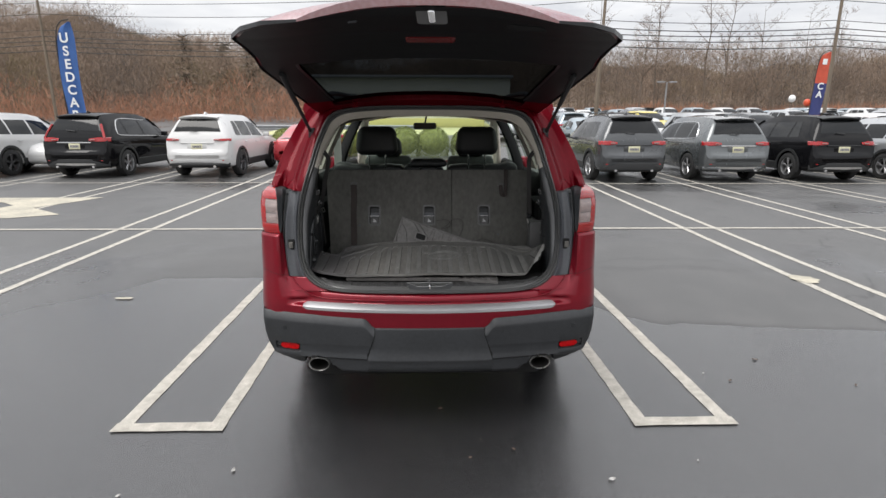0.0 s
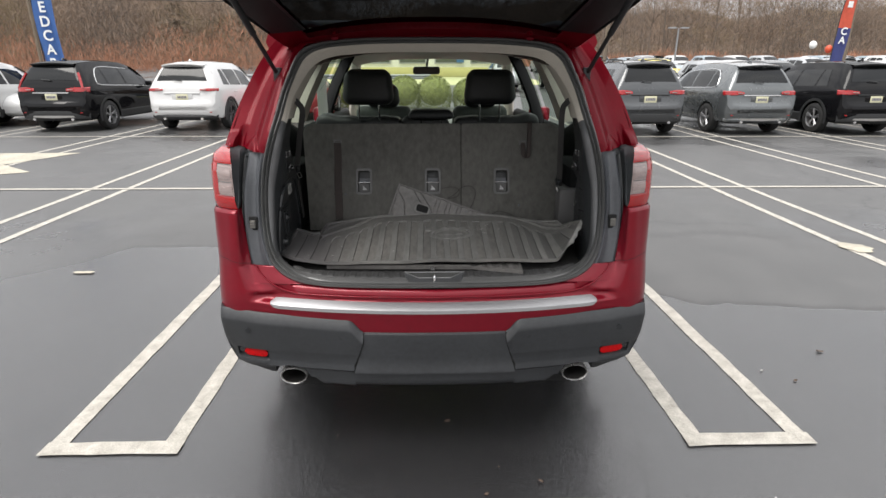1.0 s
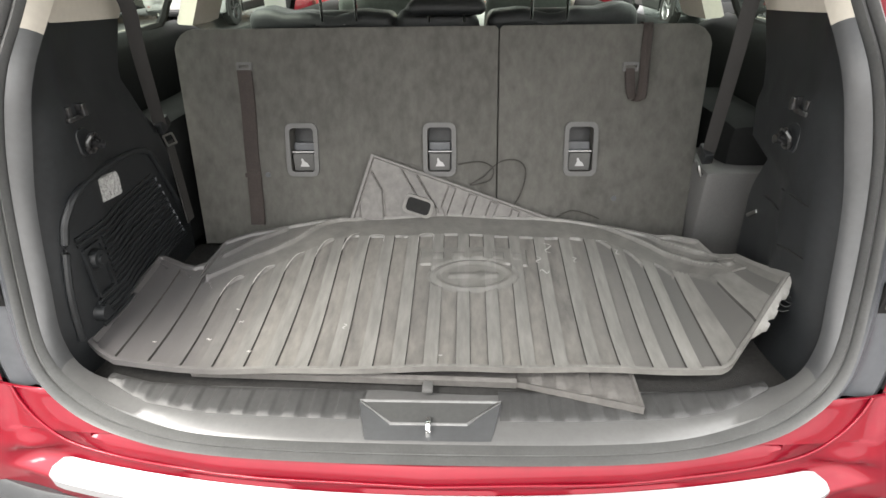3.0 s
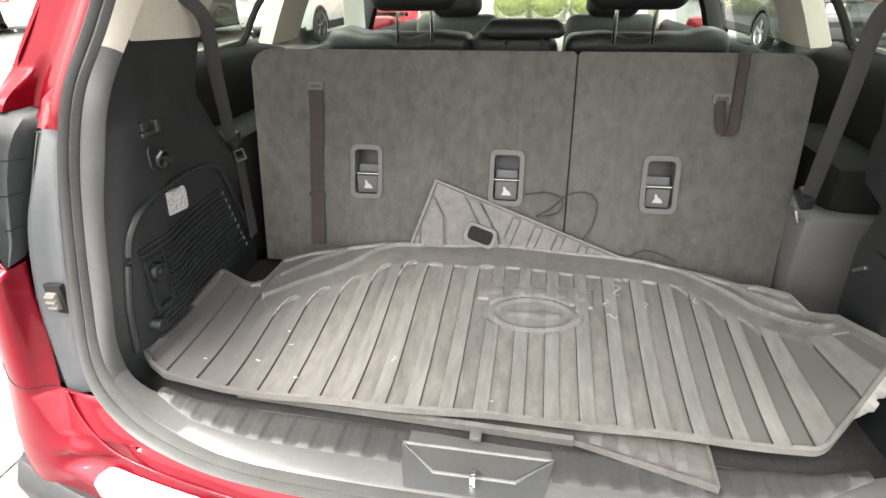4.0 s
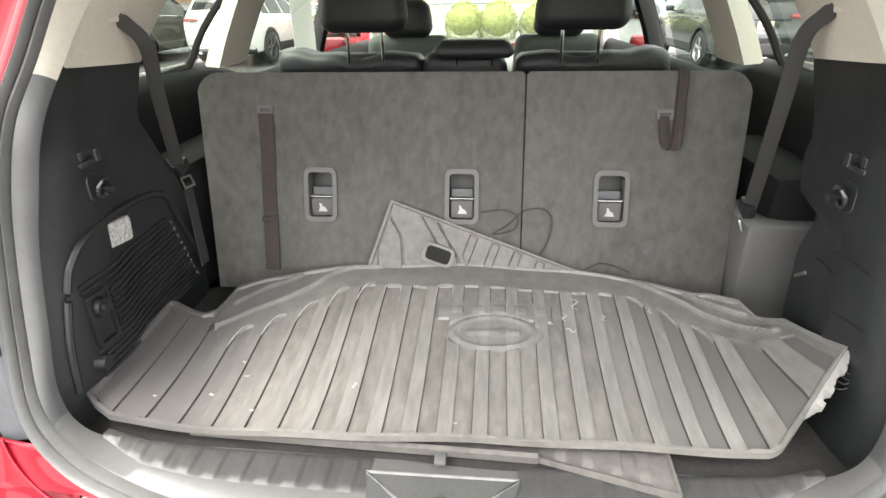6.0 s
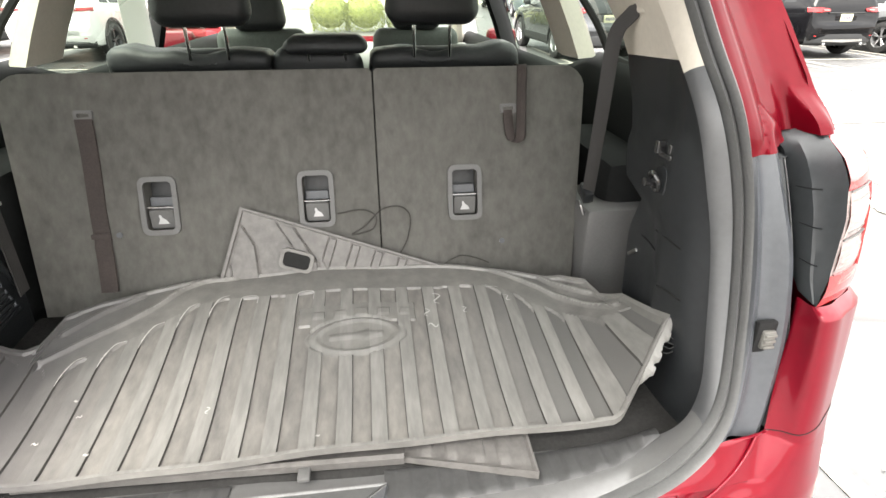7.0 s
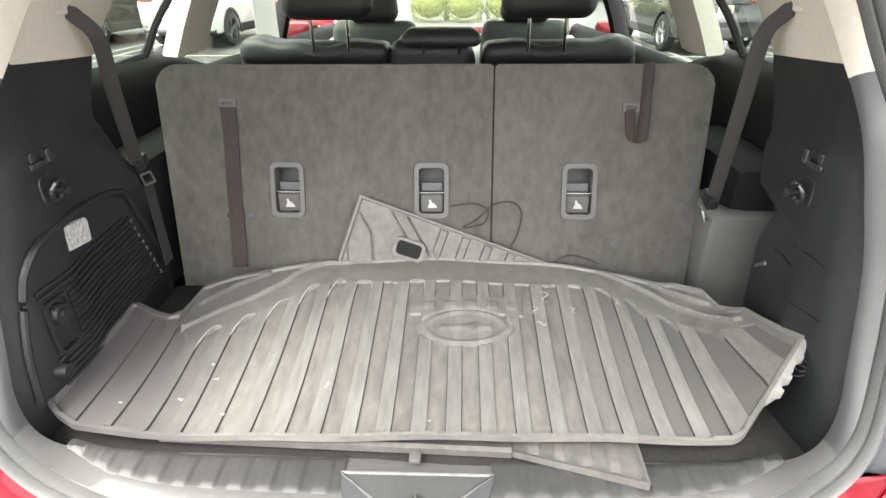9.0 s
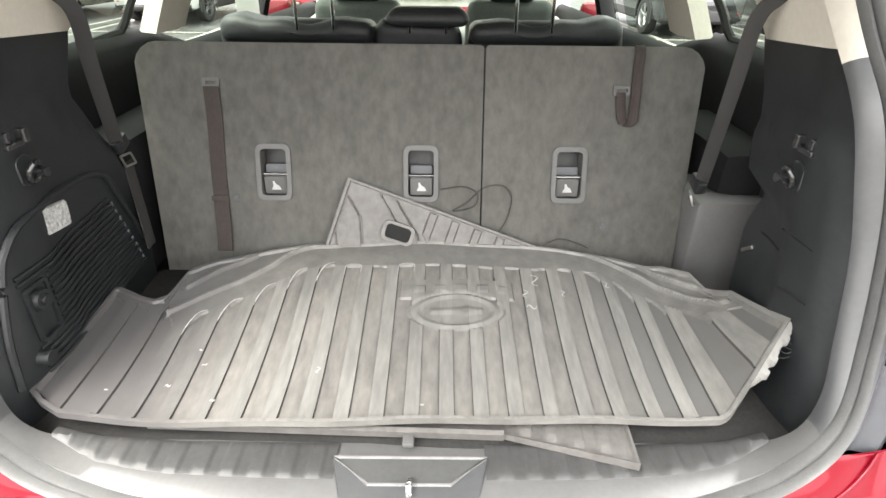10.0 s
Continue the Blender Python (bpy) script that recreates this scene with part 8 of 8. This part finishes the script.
def bare_tree(wood, twigs, x, y, h, spread=0.30, twig_w=0.016, dense=1.0):
    base = Vector((x, y, rise(y) - 0.1))
    lean = Vector((rnd.uniform(-0.05, 0.05), rnd.uniform(-0.05, 0.05), 1)).normalized()
    r = h * 0.0085
    pts = [base + lean * (h * t) + Vector((rnd.uniform(-1, 1), rnd.uniform(-1, 1), 0)) * (0.02 * h * t) for t in (0, 0.2, 0.4, 0.6, 0.8, 1.0)]
    for i in range(5):
        wood.strip(pts[i], pts[i + 1], r * (1 - 0.18 * i), r * (1 - 0.18 * (i + 1)) * 0.95, 5)
    for k in range(int(13 * dense)):
        t = rnd.uniform(0.25, 0.97)
        i = min(4, int(t * 5))
        p = pts[i].lerp(pts[i + 1], t * 5 - i)
        a = rnd.uniform(0, 2 * math.pi)
        l = h * spread * (1.05 - 0.6 * t) * rnd.uniform(0.6, 1.2)
        e = p + Vector((math.cos(a), math.sin(a), rnd.uniform(0.5, 1.2))) * l
        mid = p.lerp(e, 0.5) + Vector((rnd.uniform(-1, 1), rnd.uniform(-1, 1), rnd.uniform(-0.5, 0.5))) * l * 0.12
        rb = r * (1 - t) * 0.55 + 0.012
        wood.strip(p, mid, rb, rb * 0.6)
        wood.strip(mid, e, rb * 0.6, rb * 0.2)
        for q in range(int(9 * dense)):
            s = rnd.uniform(0.25, 1.0)
            g = (p.lerp(mid, s * 2) if s < 0.5 else mid.lerp(e, s * 2 - 1))
            d = Vector((rnd.uniform(-1, 1), rnd.uniform(-1, 1), rnd.uniform(-0.1, 1.3))).normalized() * (l * rnd.uniform(0.25, 0.5))
            twigs.blade(g, g + d, twig_w)
            for w in range(2):
                g2 = g + d * rnd.uniform(0.3, 0.9)
                d2 = Vector((rnd.uniform(-1, 1), rnd.uniform(-1, 1), rnd.uniform(-0.2, 1.1))).normalized() * (l * rnd.uniform(0.12, 0.28))
                twigs.blade(g2, g2 + d2, twig_w * 0.8)


def woods():
    wood, twigs, brush, pines = Bulk(), Bulk(), Bulk(), Bulk()
    for k in range(560):
        x = rnd.uniform(-135, 175)
        dist = 84 + 42 * rnd.random()
        if x < 0:
            dist -= 20
        h = (9.5 + 4.0 * rnd.random()) * (1.45 if x < -56 else 0.95) * (dist / 90)
        bare_tree(wood, twigs, x, dist, h, 0.30, 0.016)
    # a few tall ones standing out
    for x, y, h in ((26, 84, 19), (36, 86, 20), (45, 88, 22), (49, 90, 21), (56, 92, 18), (32, 82, 16), (72, 96, 18), (66, 95, 17)):
        bare_tree(wood, twigs, x, y, h, 0.26, 0.022, 1.5)
    stand = [(rnd.uniform(-110, -15), rnd.uniform(94, 112), rnd.uniform(13, 17)) for k in range(14)]
    stand += [(-32.6, 74, 11.8), (-24.6, 75, 10.6), (-28.9, 78, 11.2)]
    for x, y, h in stand:
        wood.strip(Vector((x, y, rise(y))), Vector((x, y, h)), 0.2, 0.03, 5)
        for q in range(260):
            t = rnd.uniform(0.35, 1.0) ** 0.8
            a = rnd.uniform(0, 2 * math.pi)
            l = (3.6 * (1.05 - t) + 1.0) * rnd.uniform(0.4, 1.2)
            p = Vector((x, y, h * t))
            pines.blade(p, p + Vector((math.cos(a) * l, math.sin(a) * l, rnd.uniform(-0.5, 0.4) * l)), rnd.uniform(0.08, 0.2))
    for k in range(130000):
        x = rnd.uniform(-130, 170)
        y = (58 if x < 0 else 80) + 30 * rnd.random() ** 1.6
        top = (4.4 if x < -6 else 1.9) * (0.7 + 0.3 * math.sin(x * 0.21) + 0.25 * math.sin(x * 0.9 + 2))
        h = rnd.uniform(0.25, 0.9)
        p = Vector((x, y, rise(y) + max(0, top) * rnd.random() ** 1.5))
        brush.blade(p, p + Vector((rnd.uniform(-0.7, 0.7) * h, rnd.uniform(-0.4, 0.4) * h, h)), rnd.uniform(0.012, 0.036))
    # masses of thin stems and twigs behind, in three tones
    mass, tan, dim = Bulk(), Bulk(), Bulk()
    for k in range(760000):
        x = rnd.uniform(-150, 190) if rnd.random() < 0.78 else rnd.uniform(-115, -20)
        y = rnd.uniform(84, 126) - (18 if x < 0 else 0)
        crown = (11.8 + 1.0 * smooth01((10 - x) / 20) + 7.0 * smooth01((-x - 42) / 26)) * (y / 100) + 1.2 * math.sin(x * 0.31) + 0.8 * math.sin(x * 0.77 + 1.3)
        up = rnd.random() ** 0.75
        p = Vector((x, y, rise(y) + crown * up))
        l = rnd.uniform(0.25, 1.0)
        tone = math.sin(x * 0.23 + y * 0.11) + 0.8 * math.sin(x * 0.071 - y * 0.3 + 1.0) + rnd.uniform(-0.9, 0.9) - (0.6 if x > 0 else 0)
        heap = tan if tone > 0.95 and up < 0.75 else dim if tone < -0.9 else mass
        heap.blade(p, p + Vector((rnd.uniform(-0.55, 0.55), rnd.uniform(-0.5, 0.5), rnd.uniform(0.35, 1))) * l, rnd.uniform(0.012, 0.034))
    # bare crowns covering the hillside
    for k in range(240000):
        x, j = rnd.uniform(-230, 240), 6 * rnd.random() ** 0.6
        top = 15.5 + 13.0 * smooth01((-x - 48) / 75) + 1.8 * math.sin(x * 0.05) + 1.2 * math.sin(x * 0.17 + 1)
        p = Vector((x, 127 + 9 * j, top * smooth01(j / 6 + 0.02) + rnd.uniform(-0.5, 1.8)))
        l = rnd.uniform(0.5, 2.4)
        tone = math.sin(x * 0.19 + j * 2.1) + 0.8 * math.sin(x * 0.06 - j * 1.3 + 1.0) + rnd.uniform(-1.0, 1.0)
        heap = tan if tone > 1.3 else dim if tone < -0.4 else mass
        heap.blade(p, p + Vector((rnd.uniform(-0.5, 0.5), rnd.uniform(-0.3, 0.3), rnd.uniform(0.4, 1))) * l, rnd.uniform(0.03, 0.10))
    mass.build("far_thicket", THICKET, "dense brown thicket of bare stems", "trees")
    tan.build("tan_thicket", THICKET_TAN, "tan and olive patches of winter thicket", "trees")
    dim.build("dark_thicket", THICKET_DIM, "dark grey patches of bare thicket", "trees")
    wood.build("far_wood", BARK, "bare grey-brown winter woods behind the lot", "trees")
    twigs.build("far_twigs", TWIGS, "mesh of bare winter twigs", "trees")
    pines.build("far_pines", EVERGREEN, "dark evergreens among bare trees", "trees")
    brush.build("far_brush", BRUSH, "russet winter brush along the wood edge", "brush")
    # wooded hillside closing the distance
    bm = bmesh.new()
    rows = []
    for j in range(7):
        row = []
        for i in range(121):
            x = -330 + 660 * i / 120
            top = 15.5 + 13.0 * smooth01((-x - 48) / 75) + 1.8 * math.sin(x * 0.05) + 1.2 * math.sin(x * 0.17 + 1) + 0.9 * math.sin(x * 0.53) + 0.6 * math.sin(x * 1.31 + 2)
            row.append((x, 128 + 9 * j, top * smooth01(j / 6 + 0.02) - 0.2))
        rows.append(row)
    grid(bm, rows)
    tagged(finish("hillside", bm, HILL), "brown wooded hillside in winter", "hill", kind="structure")
    # unseen hill added behind the camera, to darken what the car paint mirrors
    bm = bmesh.new()
    rows = []
    for j in range(5):
        row = []
        for i in range(61):
            a = math.pi * (1.0 + i / 60)
            r = 95 + 8 * j
            top = 12 + 1.6 * math.sin(i * 0.9) + 1.1 * math.sin(i * 2.3)
            row.append((r * 1.6 * math.cos(a), 60 + r * 1.5 * math.sin(a), top * smooth01(j / 4) - 0.2))
        rows.append(row)
    grid(bm, rows)
    tagged(finish("hillside", bm, HILL), "brown wooded hillside in winter", "hill", kind="structure")


THICKET = mat("brown_thicket", (0.245, 0.178, 0.130), 0.95, 0, 0.4, 0.06, dark=(0.165, 0.124, 0.094))
THICKET_TAN = mat("tan_thicket", (0.23, 0.178, 0.10), 0.95, 0, 0.3, 0.06)
THICKET_DIM = mat("dim_thicket", (0.125, 0.105, 0.092), 0.95, 0, 0.3, 0.06)
HILL = mat("wooded_hillside", (0.17, 0.128, 0.10), 1.0, 0, 0.3, 0.03, dark=(0.10, 0.078, 0.064))
woods()


def utility_pole(x, y, h, tilt, label="weathered wooden utility pole with crossarms", arms=True):
    p = thing("utility_pole", x, y, rise(y), label, "utility pole", "utility poles")
    p.matrix_basis = pose(x, y, rise(y), 0, tilt, 0)
    bm = bmesh.new()
    cyl(bm, (0, 0, 0), (0, 0, h), 0.14, 0.09, 14)
    part("pole", bm, POLE_WOOD, p)
    if arms:
        for z in (h - 0.5, h - 1.7):
            bm = bmesh.new()
            box(bm, 0, 0.12, z, 2.4, 0.10, 0.12, 0.01)
            part("crossarm", bm, POLE_WOOD, p)
            for ix in (-1.1, -0.5, 0.5, 1.1):
                bm = bmesh.new()
                cyl(bm, (ix, 0.12, z + 0.06), (ix, 0.12, z + 0.22), 0.04, 0.03, 8)
                part("insulator", bm, PLASTIC_GREY, p)
    return p


utility_pole(-33.6, 48, 13.0, 0)
utility_pole(12.1, 37.5, 11.0, 1.0)
utility_pole(28.7, 37.0, 11.2, -0.4)
utility_pole(70, 37.0, 12.5, 0)
utility_pole(-90, 52.0, 13.5, 0)


def wires():
    runs = []
    for k, (za, sag) in enumerate(((10.1, 0.5), (9.2, 0.6), (7.9, 0.6), (7.4, 0.7), (7.0, 0.5), (6.7, 0.7), (6.2, 0.6))):
        pts = [(-90, 52, za + 1), (-33.6, 48, za + 0.9), (12.1, 37.5, za + 0.3), (28.4, 37, za + 0.3), (70, 37, za)]
        line = []
        for a, b in zip(pts, pts[1:]):
            for i in range(12):
                t = i / 12
                q = Vector(a).lerp(Vector(b), t)
                q.z -= sag * 4 * t * (1 - t) * (Vector(b) - Vector(a)).length / 45
                line.append(q)
        line.append(Vector(pts[-1]))
        bm = bmesh.new()
        sweep(bm, line, 0.022 if k < 3 else 0.032, 5)
        tagged(finish("overhead_wire", bm, CABLE), "black overhead wire strung between poles", "wire", "overhead wires")


wires()


def lot_light(x, y, h):
    p = thing("lot_lamp", x, y, rise(y), "grey steel lot light with twin heads", "street lamp")
    bm = bmesh.new()
    cyl(bm, (0, 0, 0), (0, 0, h), 0.09, 0.06, 12)
    part("pole", bm, GALV, p)
    for sx in (-1, 1):
        bm = bmesh.new()
        box(bm, sx * 0.55, 0, h, 0.7, 0.32, 0.12, 0.03)
        part("lamp_head", bm, GALV, p)


lot_light(21.6, 48.0, 4.0)


def text_part(word, parent, m, size, material, name="letter"):
    cu = bpy.data.curves.new(name, "FONT")
    cu.body, cu.size, cu.align_x, cu.align_y, cu.extrude = word, size, "CENTER", "CENTER", 0.002
    cu.offset = size * 0.022
    cu.materials.append(material)
    ob = new(name, cu)
    ob.parent = parent
    ob.matrix_basis = m
    return ob


def feather_flag(x, y, z0, h, w, cloth, letters, label, lean, spacing, size, top_cloth=None):
    f = thing("feather_flag", x, y, rise(y), label, "flag", "feather flags")
    f.matrix_basis = pose(x, y, rise(y), 0, lean, 0)
    bm = bmesh.new()
    pts = spline([(-w / 2, 0, 0), (-w / 2 - 0.02, 0, z0 + h * 0.6), (-w / 2 + 0.05, 0, z0 + h * 0.9), (-w * 0.1, 0, z0 + h * 1.0), (w * 0.35, 0, z0 + h * 1.02)], 6)
    sweep(bm, pts, 0.018, 8)
    part("pole", bm, CABLE, f)

    def sheet(ta, tb, material, name):
        bm = bmesh.new()
        rows = []
        for i in range(25):
            t = ta + (tb - ta) * i / 24
            z = z0 + h * t
            left = lerp_table([(0, -w / 2), (0.6, -w / 2 - 0.01), (0.85, -w / 2 + 0.02), (0.95, -w * 0.25), (1.0, w * 0.28)], t)
            right = lerp_table([(0, w * 0.36), (0.1, w / 2), (0.9, w / 2), (1.0, w * 0.42)], t)
            rows.append([(left + (right - left) * k / 6, 0.03 * math.sin(k * 1.1 + t * 9), z) for k in range(7)])
        grid(bm, rows)
        return part(name, bm, material, f)
    if top_cloth:
        sheet(0, 0.56, cloth, "lower_cloth")
        sheet(0.56, 1.0, top_cloth, "upper_cloth")
    else:
        sheet(0, 1.0, cloth, "cloth")
    for i, ch in enumerate(letters):
        if ch == "|":
            bm = bmesh.new()
            box(bm, 0, -0.045, z0 + h * (0.86 - i * spacing), size * 0.5, 0.004, size * 0.6, 0.0)
            part("print_bar", bm, FLAG_INK, f)
        elif ch != " ":
            text_part(ch, f, Matrix.Translation((0.0, -0.05, z0 + h * (0.86 - i * spacing))) @ pose(0, 0, 0, 90, 0, 0), size, FLAG_INK)
    return f


feather_flag(-11.85, 16.2, 1.05, 3.60, 0.60, FLAG_BLUE, "USEDCARS", "blue feather flag lettered with white capitals", -0.5, 0.113, 0.42)
feather_flag(20.2, 26.0, 1.2, 3.55, 0.62, FLAG_NAVY, "|  CA", "navy and faded red feather flag with white letters", 2.0, 0.115, 0.46, FLAG_RED)

for x, y, z, material, label in ((19.2, 26.4, 2.42, BALLOON_W, "white round balloon over the cars"), (19.9, 26.2, 2.22, BALLOON_R, "red round balloon by the flag")):
    b = thing("balloon", x, y, rise(y), label, "balloon", "balloons")
    bm = bmesh.new()
    bmesh.ops.create_uvsphere(bm, u_segments=18, v_segments=12, radius=0.17, matrix=Matrix.Translation((0, 0, z)) @ Matrix.Diagonal((1, 1, 1.12, 1)))
    part("skin", bm, material, b)
    bm = bmesh.new()
    cyl(bm, (0, 0, 0), (0, 0, z - 0.15), 0.006, n=6)
    part("string", bm, CABLE, b)

# clipped shrubs and a shopfront ahead of the red car
def shrub(x, y, r, h):
    s = thing("shrub", x, y, rise(y), "rounded clipped green shrub beside the pavement", "shrub", "clipped shrubs")
    rr = random.Random(int(x * 100))
    blades = Bulk()
    for k in range(5200):
        a, b = rr.uniform(0, 2 * math.pi), math.acos(rr.uniform(-1, 1))
        q = 1 - 0.14 * rr.random() ** 2
        n = Vector((math.cos(a) * math.sin(b), math.sin(a) * math.sin(b), math.cos(b)))
        lump = 1 + 0.05 * math.sin(5 * a) * math.sin(4 * b)
        wide = 1.0 if n.z > 0 else 1.0 / max(0.30, math.sin(b)) * (1 - 0.12 * n.z * n.z)
        p = Vector((n.x * r * q * lump * wide, n.y * r * q * lump * wide, h * 0.42 + n.z * (h * 0.58 if n.z > 0 else h * 0.42) * q))
        d = (n + Vector((rr.uniform(-1, 1), rr.uniform(-1, 1), rr.uniform(-0.6, 1)))) * 0.035
        blades.blade(p, p + d, 0.014)
    me = bpy.data.meshes.new("foliage")
    me.from_pydata([tuple(p) for p in blades.v], [], blades.f)
    me.materials.append(SHRUB)
    o = new("foliage", me)
    o.parent = s
    bm = bmesh.new()
    bmesh.ops.create_icosphere(bm, subdivisions=3, radius=1.0, matrix=Matrix.Translation((0, 0, h / 2)) @ Matrix.Diagonal((r * 0.88, r * 0.88, h * 0.44, 1)))
    part("inner_growth", bm, SHRUB, s)


for x, y, r, h in ((-1.06, 20, 0.66, 1.22), (0.13, 20, 0.68, 1.22), (1.50, 20.1, 0.62, 1.12), (-3.3, 20.4, 0.46, 1.05), (-6.2, 21, 0.6, 1.1)):
    shrub(x, y, r, h)


def shopfront():
    s = thing("shop_building", -1.5, 46, rise(46), "long pale single-storey building with yellow and blue bands", "building")
    bm = bmesh.new()
    box(bm, 0, 4, 2.1, 17, 8, 4.2, 0.05)
    part("wall", bm, WALL_PALE, s)
    bm = bmesh.new()
    box(bm, 0, -0.12, 0.42, 16.8, 0.2, 0.8, 0.02)
    part("yellow_band", bm, WALL_YELLOW, s)
    bm = bmesh.new()
    box(bm, 4.0, -0.16, 2.0, 0.6, 0.3, 1.6, 0.02)
    part("blue_panel", bm, WALL_BLUE, s)
    for i in range(5):
        w = bmesh.new()
        box(w, -6 + 3.0 * i, -0.03, 2.0, 2.2, 0.10, 1.7, 0.02)
        win = part("window", w, GLASS_GREEN, s)
        f = bmesh.new()
        ringslab(f, rrect(2.3, 1.8, 0.02), rrect(2.1, 1.6, 0.02), pose(-6 + 3.0 * i, -0.02, 2.0, 90, 0, 0), 0.10)
        part("window_frame", f, GALV, win)
    bm = bmesh.new()
    box(bm, 0, 4, 4.3, 17.4, 8.6, 0.25, 0.04)
    part("roof", bm, GALV, s)


def guard_rail():
    g = thing("guard_rail", -2, 34, rise(34), "grey steel guard rail along the road", "guard rail")
    bm = bmesh.new()
    rows = [[(x, 0 + o, z) for z, o in ((0.42, 0), (0.46, -0.06), (0.53, -0.06), (0.57, 0), (0.61, -0.06), (0.68, -0.06), (0.72, 0))] for x in range(-12, 3, 2)]
    grid(bm, rows)
    part("rail", bm, GALV, g)
    for x in range(-12, 3, 4):
        bm = bmesh.new()
        box(bm, x, 0.08, 0.36, 0.10, 0.14, 0.72, 0.01)
        part("post", bm, GALV, g)


def verge():
    bm = bmesh.new()
    rows = [[(x, y, rise(y) + 0.05 * (35.5 < y < 45.5)) for y in (35.4, 35.6, 40, 45.4, 45.6)] for x in range(-12, 9, 2)]
    grid(bm, rows)
    tagged(finish("grass_verge", bm, VERGE, None), "pale yellow-green winter grass verge before the building", "grass", kind="structure")


shopfront()
verge()
guard_rail()

# far rows of the lot
FAR_PAINTS = [(WHITE_PAINT, "white"), (SILVER_PAINT, "silver"), (GREY_PAINT, "dark grey"), (BLACK_PAINT, "black"), (LIGHT_BLUE_PAINT, "pale blue grey"), (BLUE_PAINT, "navy"), (RED_PAINT, "red"), (YELLOW_PAINT, "yellow")]
protos = {}


def far_car(x, y, k, tall, rz):
    paint, word = FAR_PAINTS[k]
    key = (k, tall)
    m = pose(x, y, rise(y), 0, 0, rz)
    if key in protos:
        return copy_thing(protos[key], m)
    if tall:
        c = parked_car("parked_suv", x, y, rz, 4.6, 1.86, 1.70, paint, word + " SUV parked in a far row", "SUV", cladding=False, group="far row cars", plate=False, detail=False)
    else:
        c = parked_car("parked_sedan", x, y, rz, 4.7, 1.82, 1.46, paint, word + " sedan parked in a far row", "sedan", cladding=False, group="far row cars", plate=False, detail=False, shape=SEDAN)
    c.matrix_basis = m
    protos[key] = c
    return c


fr = random.Random(5)
PICK = [0, 0, 0, 1, 1, 4, 2, 3, 0, 1, 5, 4]
for y, x0, x1, rz in ((21.5, 7.5, 28, 180), (27.5, 8, 40, 0), (34.5, 9, 46, 180), (41.5, 10, 60, 0), (49.0, 12, 68, 180), (56.0, 12, 76, 0)):
    x = x0
    while x < x1:
        if fr.random() < 0.93:
            far_car(x + fr.uniform(-0.15, 0.15), y + fr.uniform(-0.3, 0.3) + (4.6 if rz else 0), fr.choice(PICK), fr.random() < 0.55, rz + fr.uniform(-1.5, 1.5))
        x += 2.85
far_car(12.6, 31.5, 7, True, 180)
far_car(7.6, 33.0, 5, True, 180)
far_car(4.4, 33.0, 1, True, 180)
for x in (-17.5, -20.6, -23.7):
    far_car(x, 12.8, fr.choice((0, 2, 3)), True, -1.5)
for x in (16.5, 19.3, 22.1):
    far_car(x, 11.5, fr.choice((0, 1, 3)), True, 2)
far_car(-12.2, 18.6, 0, False, 180)
